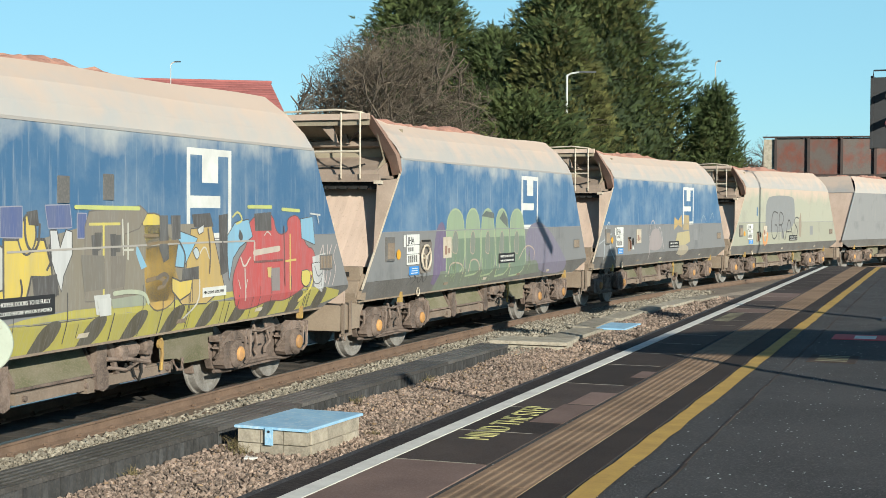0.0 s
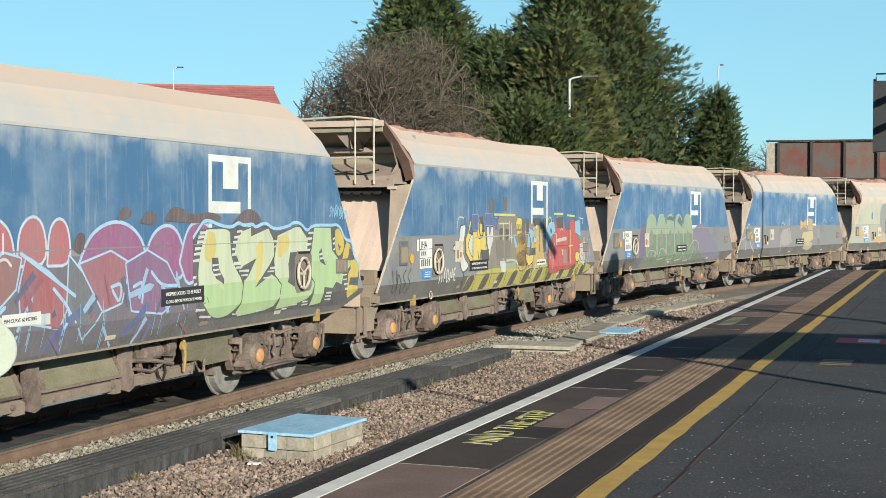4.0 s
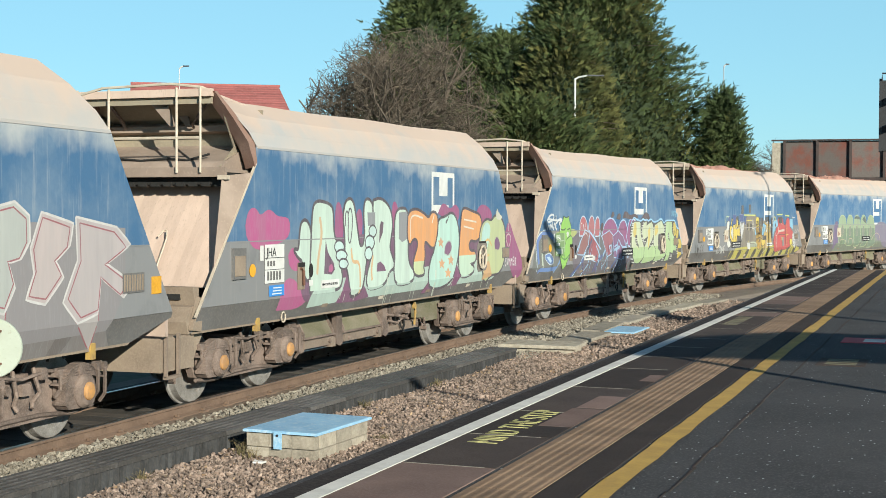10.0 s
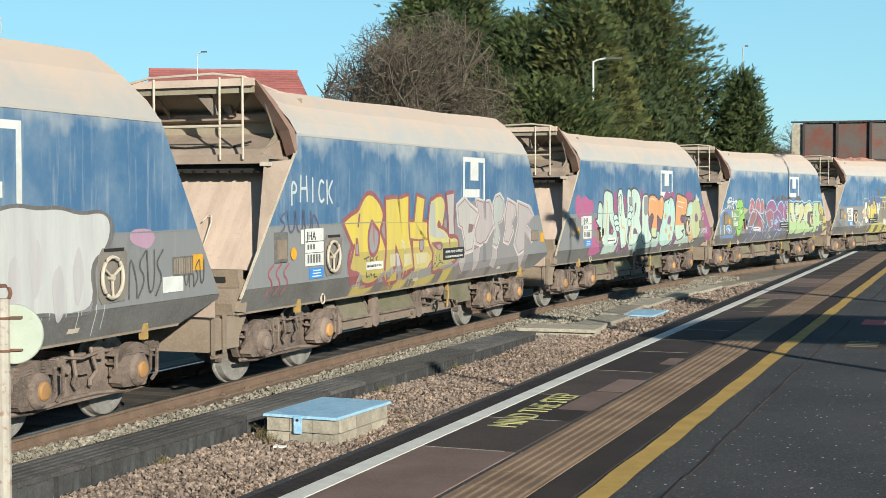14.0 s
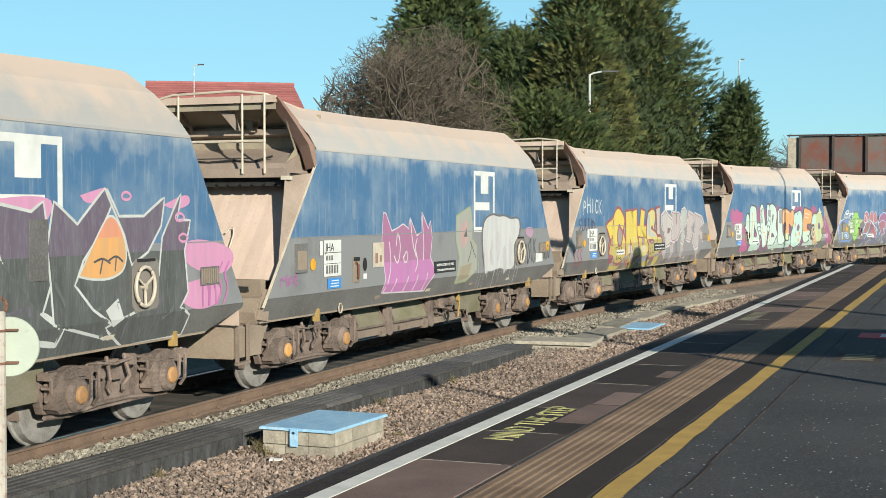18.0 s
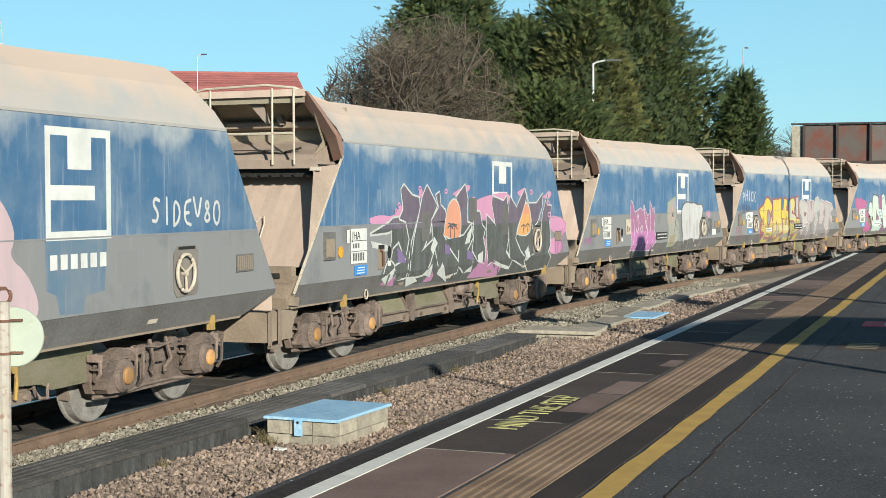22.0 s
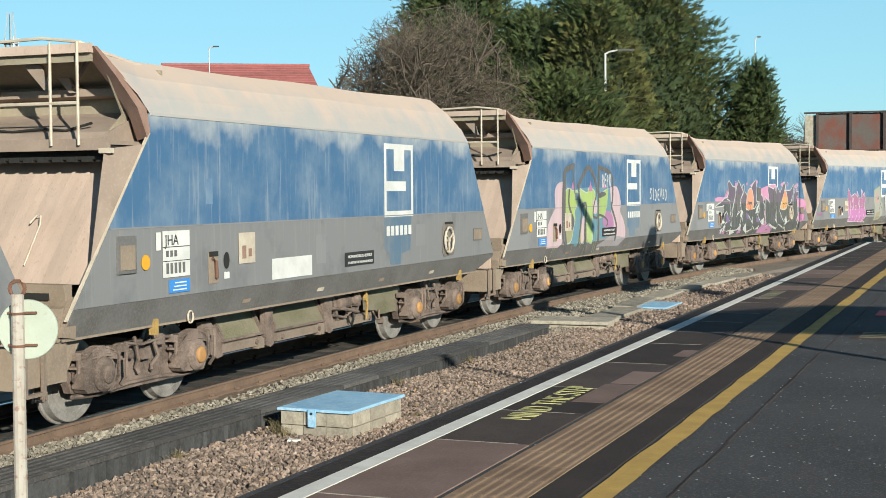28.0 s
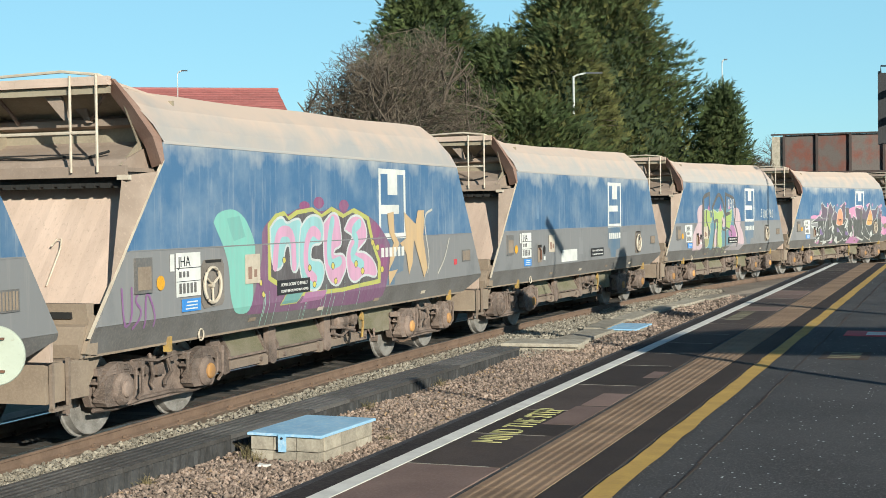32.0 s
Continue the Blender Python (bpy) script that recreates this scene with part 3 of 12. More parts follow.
def leaf_spring(sh, x, u, z):
    """A stack of bowed leaves, long at the bottom, held by a buckle."""
    for k in range(5):
        half = 0.43 - 0.05 * k
        zz = z + 0.030 * k
        pts = [(u - half, zz - 0.03), (u - 0.5 * half, zz + 0.015), (u, zz + 0.03), (u + 0.5 * half, zz + 0.015), (u + half, zz - 0.03)]
        pts += [(p, q + 0.024) for p, q in reversed(pts)]
        sh.prism(pts, "x", x - 0.055, x + 0.055)
    sh.box(x - 0.065, x + 0.065, u - 0.065, u + 0.065, z - 0.01, z + 0.175, 0.012)


def wheelset(name, wagon, u):
    """An axle with two wheels that turn together."""
    axle = Shape().lathe([(-1.0, 0.065), (-0.7, 0.075), (0, 0.085), (0.7, 0.075), (1.0, 0.065)], "x", (0, 0, 0), 12)
    ob = part(name, axle, bogie_steel, wagon, smooth=False)
    ob.matrix_basis = pose(0, u, 0.46)
    for side in (1, -1):
        rim = Shape().lathe([(side * 0.68, 0.36), (side * 0.68, 0.49), (side * 0.706, 0.487), (side * 0.716, 0.462), (side * 0.80, 0.452), (side * 0.806, 0.44), (side * 0.806, 0.36), (side * 0.80, 0.35)], "x", (0, 0, 0), 36)
        part("tyre", rim, wheel_rim, ob, "bright worn tread")
        web = Shape().lathe([(side * 0.69, 0.355), (side * 0.72, 0.12), (side * 0.69, 0.11), (side * 0.69, 0.05), (side * 0.83, 0.05), (side * 0.83, 0.11), (side * 0.765, 0.13), (side * 0.75, 0.30), (side * 0.785, 0.355)], "x", (0, 0, 0), 36)
        part("wheel_web", web, wheel_face, ob)
    return ob


def bogie(wagon, u0):
    bg = Shape()
    for side in (1, -1):
        x = side * 1.0
        # pressed side frame with raised ends and a low middle
        o = [(u0 - 1.36, 0.74), (u0 - 1.28, 0.78), (u0 - 0.55, 0.76), (u0 - 0.35, 0.72), (u0 + 0.35, 0.72), (u0 + 0.55, 0.76), (u0 + 1.28, 0.78), (u0 + 1.36, 0.74), (u0 + 1.34, 0.50),
             (u0 + 1.26, 0.36), (u0 + 0.75, 0.29), (u0 - 0.75, 0.29), (u0 - 1.26, 0.36), (u0 - 1.34, 0.52)]
        bg.prism(o, "x", x - 0.06, x + 0.03)
        bg.box(min(x, x + side * 0.12), max(x, x + side * 0.12), u0 - 1.34, u0 - 0.45, 0.755, 0.785)
        bg.box(min(x, x + side * 0.12), max(x, x + side * 0.12), u0 + 0.45, u0 + 1.34, 0.755, 0.785)
        bg.box(min(x, x + side * 0.07), max(x, x + side * 0.07), u0 - 0.75, u0 + 0.75, 0.288, 0.318)
    bg.box(-0.98, 0.98, u0 - 0.25, u0 + 0.25, 0.50, 0.78)
    b = part("bogie_frame", bg, bogie_steel, wagon, "brown dust-caked bogie frame")
    for side in (1, -1):
        x = side * 1.07
        tie = Shape().tube([(x, u0 - 1.30, 0.33), (x, u0 - 0.85, 0.30), (x, u0 - 0.3, 0.345), (x, u0 + 0.3, 0.345), (x, u0 + 0.85, 0.30), (x, u0 + 1.30, 0.33)], 0.026, 6)
        part("tie_bar", tie, bogie_steel, b)
    for du in (-0.93, 0.93):
        for side in (1, -1):
            x = side * 1.05
            sp = Shape()
            leaf_spring(sp, x + side * 0.08, u0 + du, 0.655)
            part("leaf_spring", sp, bogie_steel, b)
            # rounded box casting with ribs and a drum in front
            o = [(u0 + du - 0.34, 0.42), (u0 + du - 0.28, 0.36), (u0 + du + 0.16, 0.34), (u0 + du + 0.22, 0.40), (u0 + du + 0.22, 0.62), (u0 + du + 0.14, 0.70), (u0 + du - 0.26, 0.70), (u0 + du - 0.34, 0.63)]
            bx = Shape().prism(o, "x", min(x, x + side * 0.15), max(x, x + side * 0.15))
            for k in range(3):
                zz = 0.41 + 0.085 * k
                bx.box(min(x, x + side * 0.158), max(x, x + side * 0.158), u0 + du - 0.345, u0 + du - 0.10, zz, zz + 0.035, 0.008)
            bx.lathe([(0, 0.19), (side * 0.17, 0.185), (side * 0.21, 0.15), (side * 0.215, 0.12)], "x", (x, u0 + du, 0.53), 20)
            ab = part("axlebox", bx, bogie_steel, b)
            cv = Shape().lathe([(0, 0.098), (side * 0.02, 0.095), (side * 0.034, 0.075), (side * 0.04, 0.02)], "x", (x + side * 0.2145, u0 + du, 0.53), 18)
            part("axlebox_cover", cv, orange_paint, ab, "orange painted axlebox cover")
            # black plate painting the shadow between axlebox and spring
            part("spring_pocket", Shape().box(min(x - side * 0.014, x + side * 0.02), max(x - side * 0.014, x + side * 0.02), u0 + du + 0.10, u0 + du + 0.40, 0.40, 0.74), black_gap, b, "black plate for the shadow beside the axlebox")
            for e, l in ((-0.42, 0.56), (0.30, 0.46), (0.44, 0.42)):
                g = Shape().tube([(x + side * 0.08, u0 + du + e, 0.80), (x + side * 0.15, u0 + du + e - 0.01, 0.72), (x + side * 0.13, u0 + du + e + 0.015, l + 0.03), (x + side * 0.06, u0 + du + e + 0.02, l - 0.06)], 0.021, 5)
                g.box(min(x, x + side * 0.15), max(x, x + side * 0.15), u0 + du + e - 0.04, u0 + du + e + 0.04, 0.72, 0.80, 0.012)
                part("spring_hanger", g, bogie_steel, b)
        for side in (1, -1):
            blk = Shape().box(min(side * 0.70, side * 0.80), max(side * 0.70, side * 0.80), u0 + du * 0.42 - 0.04, u0 + du * 0.42 + 0.04, 0.32, 0.56, 0.015)
            part("brake_block", blk, bogie_steel, b)
            blk = Shape().prism([(u0 + du * 1.50, 0.30), (u0 + du * 1.54, 0.46), (u0 + du * 1.50, 0.66), (u0 + du * 1.46, 0.66), (u0 + du * 1.50, 0.46), (u0 + du * 1.46, 0.30)], "x", min(side * 0.70, side * 0.82), max(side * 0.70, side * 0.82))
            part("brake_hanger", blk, bogie_steel, b)
    br = Shape()
    for du in (-0.16, 0.20):
        br.tube([(1.08, u0 + du, 0.84), (1.13, u0 + du - 0.04, 0.74), (1.14, u0 + du * 1.1, 0.60), (1.08, u0 + du * 0.9, 0.50), (1.10, u0 + du * 0.7, 0.44)], 0.024, 6)
    br.tube([(1.13, u0 - 0.42, 0.80), (1.15, u0 - 0.1, 0.76), (1.15, u0 + 0.3, 0.80), (1.13, u0 + 0.5, 0.78)], 0.02, 5)
    br.box(1.05, 1.12, u0 - 0.05, u0 + 0.10, 0.58, 0.70, 0.02).box(1.05, 1.16, u0 + 0.22, u0 + 0.34, 0.72, 0.84, 0.02)
    br.lathe([(0, 0.055), (0.07, 0.05)], "x", (1.05, u0 - 0.28, 0.66), 10)
    part("brake_gear", br, bogie_steel, b)
    hose = Shape().tube([(1.17, u0 + 0.46 + 0.15 * math.cos(a), 0.90 + 0.10 * math.sin(a)) for a in [math.pi * k / 8 for k in range(9)]], 0.016, 5)
    part("air_hose", hose, black_gap, b)


def hopper_wagon(paint, lower, label):
    w = thing("hopper_wagon", None, None, label, "freight wagon", "hopper wagons of the train")
    for side in (1, -1):
        up = [(rear_u(BORDER), BORDER), (front_u(BORDER), BORDER), (front_u(EAVE), EAVE), (-5.06, EAVE), (rear_u(3.09), 3.09)]
        part("upper_side_plate", plate(up, side_x, 0.02, side), paint, w, "blue paint, faded and streaked")
        lo = [(rear_u(BEND), BEND), (front_u(BEND + 0.005), BEND), (front_u(BORDER), BORDER - 0.004), (rear_u(BORDER), BORDER - 0.004)]
        part("lower_side_plate", plate(lo, side_x, 0.02, side), lower, w, "dull grey paint")
        si = [(-6.58, SILL), (5.62, SILL), (6.48, 1.20), (6.48, BEND - 0.004), (rear_u(BEND), BEND - 0.004)]
        part("sill_plate", plate(si, side_x, 0.02, side), sill_paint, w, "dark inward-bent sill")
        part("weld_seam", plate([(rear_u(BORDER) + 0.03, BORDER - 0.008), (front_u(BORDER) - 0.03, BORDER - 0.008), (front_u(BORDER) - 0.03, BORDER + 0.008), (rear_u(BORDER) + 0.03, BORDER + 0.008)], lambda z: HALF + 0.0045, 0.012, side), lower, w)
        part("sill_lip", plate([(-6.56, SILL - 0.012), (5.60, SILL - 0.012), (5.64, SILL + 0.014), (-6.56, SILL + 0.014)], lambda z: side_x(SILL) + 0.012, 0.02, side), headstock_steel, w, "pale worn lip under the sill")
        tp = Shape()
        o = [(-5.06, EAVE + 0.004), (5.12, EAVE + 0.004), (4.42, RIDGE - 0.03), (3.0, RIDGE), (-3.5, RIDGE + 0.02), (-5.52, RIDGE)]
        n = len(o)
        vs = []
        cols = 24
        profile = ((0.0, 0.0), (0.30, 0.055), (0.34, 0.075), (0.62, 0.20), (0.66, 0.215), (1.0, 0.46))
        for f, inward in profile:
            for i in range(cols + 1):
                g0 = i / cols
                u = (1 - g0) * (-5.06 - 0.46 * f) + g0 * (5.12 - 0.70 * f)
                z = EAVE + 0.004 + f * (ridge_z(u) - EAVE) + 0.01 * f * math.sin(5 * g0 * 3.1)
                vs.append((side * (HALF - inward - 0.012 * f * math.sin(9 * g0 + 2 * f)), u, z))
        fs = [(j * (cols + 1) + i, j * (cols + 1) + i + 1, (j + 1) * (cols + 1) + i + 1, (j + 1) * (cols + 1) + i) for j in range(len(profile) - 1) for i in range(cols)]
        part("top_sheet", tp.raw(vs, fs), top_sheet, w, "dust-covered curved top sheet")
        seam = plate([(-5.05, EAVE - 0.018), (5.11, EAVE - 0.018), (5.11, EAVE + 0.018), (-5.05, EAVE + 0.018)], lambda z: HALF + 0.008, 0.03, side)
        part("seam_strip", seam, top_sheet, w)
        edge = Shape().prism([(rear_u(1.16) - 0.014, 1.16), (rear_u(1.16) + 0.006, 1.16), (rear_u(3.09) + 0.006, 3.09), (rear_u(3.09) - 0.014, 3.09)], "x", side * 1.33 - 0.012, side * 1.33 + 0.023)
        part("edge_flange", edge, rail_white if side > 0 else end_dust, w, "pale worn edge")
        # rear hood cheek
        ch = [(-5.06, 3.10), (-5.08, 3.36), (-5.30, 3.72), (-5.55, 4.0), (-5.62, 4.0), (-5.42, 3.68), (-5.26, 3.36), (-5.12, 3.04)]
        vs = []
        for u, z in ch:
            vs.append((side * (side_x(max(z, BEND)) + 0.004), u, z))
        for u, z in ch:
            vs.append((side * (side_x(max(z, BEND)) - 0.19), u + 0.10, z - 0.03))
        m = len(ch)
        part("hood_cheek", Shape().raw(vs, [tuple(range(m)), tuple(range(2 * m - 1, m - 1, -1))] + [(k, k + m, (k + 1) % m + m, (k + 1) % m) for k in range(m)]), rust_edge, w, "rust-brown hood edge")
        part("end_cheek", Shape().prism([(-5.50, 3.03), (-4.30, 3.03), (-4.30, 3.64), (-5.42, 3.76), (-5.12, 3.3)], "x", side * 1.04 - 0.01, side * 1.04 + 0.01), inner_steel, w)
        q = [(1.325, rear_u(1.75) - 0.05, 1.75), (1.15, -5.63, 2.905), (1.335, rear_u(2.96) - 0.02, 2.96), (1.335, rear_u(1.75) - 0.02, 1.76)]
        vs = [(side * x, u, z) for x, u, z in q] + [(side * x, u + 0.03, z) for x, u, z in q]
        # browner than the slope plate: the plate's shaded side is in its colour
        part("corner_plate", Shape().raw(vs, [(0, 1, 2, 3), (7, 6, 5, 4), (0, 4, 5, 1), (1, 5, 6, 2), (2, 6, 7, 3), (3, 7, 4, 0)]), deck_dust, w, "dusty corner plate below the end platform, shade in its brown")
        part("corner_box", Shape().box(min(side * 1.10, side * 1.24), max(side * 1.10, side * 1.24), -5.66, -5.58, 2.86, 2.915), rail_white, w)
    top = Shape().box(-0.9, 0.9, 4.38, 4.44, RIDGE - 0.05, RIDGE - 0.01)
    fr = Shape().raw([(-HALF, 5.12, EAVE), (HALF, 5.12, EAVE), (0.89, 4.42, RIDGE - 0.01), (-0.89, 4.42, RIDGE - 0.01),
                      (-HALF, 5.10, EAVE - 0.02), (HALF, 5.10, EAVE - 0.02), (0.89, 4.40, RIDGE - 0.03), (-0.89, 4.40, RIDGE - 0.03)],
                     [(0, 1, 2, 3), (7, 6, 5, 4), (0, 3, 7, 4), (1, 5, 6, 2), (3, 2, 6, 7), (0, 4, 5, 1)])
    part("front_top_slope", fr, top_sheet, w, "dusty sloping front sheet")
    fe = Shape().prism([(5.08, EAVE - 0.02), (6.42, 1.28), (6.42, 0.98), (6.36, 0.98), (6.36, 1.28), (5.02, EAVE - 0.02)], "x", -1.32, 1.32)
    part("front_end_plate", fe, end_dust, w, "dust-covered front end plate")
    # rear end: slope plate, soft ribs, slot, deck, hood lining
    def on_slope(z, out=0.0):
        return rear_u(z) + 0.13 - out
    sl_ = Shape()
    cols = 56
    vs = []
    for j in range(2):
        for i in range(cols + 1):
            x = -1.31 + 2.62 * i / cols
            z = (1.50, 2.86)[j]
            vs.append((x, on_slope(z, 0.006 * math.cos(2 * math.pi * x / 0.47) ** 3), z))
    n = len(vs)
    vs += [(x, u + 0.05, z) for x, u, z in vs]
    c1 = cols + 1
    fs = [(i, i + 1, c1 + i + 1, c1 + i) for i in range(cols)] + [(n + i, n + c1 + i, n + c1 + i + 1, n + i + 1) for i in range(cols)]
    fs += [(i, n + i, n + i + 1, i + 1) for i in range(cols)] + [(c1 + i, c1 + i + 1, n + c1 + i + 1, n + c1 + i) for i in range(cols)]
    part("end_slope_plate", sl_.raw(vs, fs), end_dust, w, "pinkish dust-covered slope plate with soft ribs")
    part("slot_plate", Shape().box(-0.30, 1.05, -6.50, -6.44, 1.36, 1.43), black_gap, w, "black slot under the slope plate")
    part("end_apron", Shape().prism([(-6.50, 1.52), (-6.36, 1.52), (-6.36, 0.95), (-6.62, 0.95), (-6.66, 1.10), (-6.54, 1.28), (-6.46, 1.30)], "x", -1.24, 1.24), headstock_steel, w, "tan dusty apron")
    part("apron_wing", Shape().prism([(-6.62, 1.0), (-6.40, 0.97), (-6.34, 1.36), (-6.44, 1.40)], "x", 1.245, 1.30), headstock_steel, w)
    dk = Shape().box(-1.17, 1.17, -5.58, -4.75, 2.955, 3.0).box(-1.19, 1.19, -5.63, -5.57, 2.895, 3.02)
    deck = part("end_deck", dk, deck_dust, w, "narrow dusty end platform")
    # bracket strip in solid black: the zigzag shadow under the deck is its colour
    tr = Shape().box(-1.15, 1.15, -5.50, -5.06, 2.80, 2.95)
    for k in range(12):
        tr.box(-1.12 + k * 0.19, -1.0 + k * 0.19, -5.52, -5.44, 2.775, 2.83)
    part("deck_bracket", tr, black_gap, deck, "brackets below the platform in black, painted as their shadow band")
    part("upper_slope", Shape().prism([(-5.50, 3.005), (-5.42, 3.10), (-4.86, 3.30), (-4.78, 3.345), (-4.32, 3.36), (-4.32, 3.005)], "x", -1.08, 1.08), deck_dust, w, "dusty upper hopper slope")
    part("hood_back", Shape().prism([(-4.36, 3.2), (-4.32, 3.2), (-4.32, 3.84), (-4.36, 3.84)], "x", -1.05, 1.05), inner_steel, w, "shaded inner hood wall")
    part("hood_roof", Shape().prism([(-5.58, 3.985), (-4.32, 3.84), (-4.32, 3.87), (-5.58, 4.015)], "x", -0.92, 0.92), top_sheet, w)
    part("hood_lip", Shape().box(-1.0, 1.0, -5.66, -5.58, 3.93, 4.03), end_dust, w, "pale worn hood lip")
    part("hood_lining", Shape().prism([(-5.52, 3.925), (-4.74, 3.60), (-4.70, 3.64), (-5.48, 3.965)], "x", -1.0, 1.0), inner_steel, w, "olive-brown sloping hood lining")
    part("hood_panel", Shape().prism([(-4.80, 3.30), (-4.76, 3.30), (-4.72, 3.60), (-4.76, 3.60)], "x", -1.05, 1.05), inner_steel, w)
    part("hood_beam", Shape().prism([(-4.98, 3.52), (-4.80, 3.50), (-4.74, 3.60), (-4.80, 3.66), (-4.98, 3.60)], "x", -1.05, 1.05), deck_dust, w, "dusty cross beam under the hood")
    part("lip_web", Shape().box(-0.98, 0.98, -5.60, -5.565, 3.84, 3.93), inner_steel, w, "shaded web under the hood lip")
    for u in (-5.50, -5.05):
        part("hood_brace", Shape().prism([(-0.02, 3.90), (0.24, 3.90), (0.36, 3.56), (0.30, 3.56)], "y", u, u + 0.05), deck_dust, w, "tapered brace under the hood")
    part("hood_rod", Shape().tube([(0.92, -5.54, 3.88), (0.62, -5.3, 3.72), (0.34, -5.02, 3.60)], 0.026, 5), bogie_steel, w, "dark diagonal rod")
    part("hood_rod", Shape().tube([(-0.62, -5.54, 3.88), (-0.66, -5.2, 3.70), (-0.70, -5.0, 3.58)], 0.026, 5), bogie_steel, w)
    part("slope_cable", Shape().tube([(-1.02, -5.40, 3.13), (-0.6, -5.38, 3.155), (-0.2, -5.40, 3.12), (0.2, -5.38, 3.15), (0.5, -5.40, 3.12), (0.8, -5.34, 3.2)], 0.016, 5), black_gap, w, "black cable across the slope")
    for x in (-1.02, -0.53, 0.50, 0.85):
        part("handrail_post", Shape().tube([(x, -5.66, 2.95), (x, -5.66, 3.5), (x, -5.66, 4.05)], 0.017, 6), rail_white, w, "pale handrail post")
    part("handrail", Shape().tube([(-1.02, -5.66, 3.40), (0.85, -5.66, 3.40)], 0.020, 6), rail_white, w)
    part("top_rail", Shape().tube([(-1.02, -5.66, 3.98), (-0.62, -5.66, 4.07), (0.4, -5.66, 4.10), (0.85, -5.62, 4.05), (0.98, -5.5, 3.98)], 0.018, 6), rail_white, w)
    part("grab_rail", Shape().tube([(0.42, on_slope(1.68, 0.03), 1.68), (0.42, on_slope(2.08, 0.06), 2.10), (0.385, on_slope(2.18, 0.07), 2.20), (0.33, on_slope(2.18, 0.07), 2.20), (0.28, on_slope(2.1, 0.06), 2.12)], 0.011, 6), rail_white, w, "thin cream grab hook")
    # load
    ld = Shape()
    nx, ny = 16, 90
    vs = []
    for j in range(ny + 1):
        for i in range(nx + 1):
            x, u = -0.92 + 1.84 * i / nx, -4.3 + 8.75 * j / ny
            ed = (1 - (abs(x) / 0.93) ** 2) * min(1, (u + 4.35) / 0.9, (4.5 - u) / 0.9)
            z = 3.82 + 0.19 * ed + 0.12 * ed * math.sin(u * 0.72 + 1.5) ** 2 + 0.07 * noise.noise((x * 3, u * 2.5, 0)) + 0.08 * noise.noise((x * 9, u * 9, 3))
            vs.append((x, u, z))
    fs = [(j * (nx + 1) + i, j * (nx + 1) + i + 1, (j + 1) * (nx + 1) + i + 1, (j + 1) * (nx + 1) + i) for j in range(ny) for i in range(nx)]
    part("stone_load", ld.raw(vs, fs), red_stone, w, "heap of pinkish crushed stone")
    # underframe
    for u, d in ((-6.80, 1), (6.78, -1)):
        hs_ = Shape().box(-1.22, 1.22, min(u, u + 0.36 * d), max(u, u + 0.36 * d), 0.54, 0.945, 0.02)
        ho = part("headstock", hs_, headstock_steel, w, "dusty tan headstock")
        part("headstock_pocket", Shape().box(0.70, 1.12, min(u - 0.002 * d, u + 0.004 * d), max(u - 0.002 * d, u + 0.004 * d), 0.86, 0.93), black_gap, ho)
        if d > 0:
            part("headstock_gusset", Shape().prism([(u + 0.36 * d, 0.94), (u + 0.70 * d, 0.94), (u + 0.64 * d, 0.86), (u + 0.36 * d, 0.50)], "x", 0.86, 1.15), headstock_steel, ho)
    st = Shape().box(1.24, 1.28, 6.46, 6.50, 0.48, 0.99).box(1.24, 1.28, 6.76, 6.80, 0.48, 0.99).box(1.23, 1.29, 6.46, 6.80, 0.46, 0.495)
    part("step_bracket", st, plate_steel, w, "worn step bracket")
    st = Shape().tube([(1.0, -6.7, 0.55), (1.02, -6.74, 0.36), (1.02, -6.57, 0.34), (1.02, -6.54, 0.5)], 0.018, 5)
    part("hose_hanger", st, bogie_steel, w)
    part("coupler", Shape().box(-0.14, 0.14, 6.78, 6.84, 0.80, 1.0, 0.03), bogie_steel, w)
    part("coupler", Shape().box(-0.14, 0.14, -6.84, -6.80, 0.80, 1.0, 0.03), bogie_steel, w)
    # hopper bottom and sill carry the underframe's shade as plain black
    part("hopper_bottom", Shape().prism([(-0.66, 0.95), (0.66, 0.95), (0.58, 0.34), (-0.58, 0.34)], "y", -3.1, 2.25), black_gap, w, "black hopper bottom with underframe shade in its colour")
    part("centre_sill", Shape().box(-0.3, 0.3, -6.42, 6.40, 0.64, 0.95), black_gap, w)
    # hopper chutes with the long door beam below them
    for u0, u1 in ((-3.02, -2.02), (-1.62, -0.14)):
        for side in (1, -1):
            c = Shape().prism([(side * 0.84, 0.96), (side * 0.78, 0.96), (side * 0.84, 0.60), (side * 0.98, 0.565), (side * 1.03, 0.60), (side * 1.00, 0.66)], "y", u0, u1)
            part("discharge_chute", c, chute_steel, w, "olive-stained steel chute")
        part("chute_flange", Shape().box(0.98, 1.055, u0 - 0.03, u1 + 0.05, 0.572, 0.60, 0.008), bogie_steel, w)
        part("chute_rib", Shape().prism([(0.80, 0.95), (0.88, 0.95), (1.04, 0.66), (1.04, 0.58), (0.90, 0.57)], "y", u0 - 0.02, u0 + 0.02), bogie_steel, w)
        part("chute_rib", Shape().prism([(0.80, 0.95), (0.88, 0.95), (1.04, 0.66), (1.04, 0.58), (0.90, 0.57)], "y", u1 - 0.02, u1 + 0.02), bogie_steel, w)
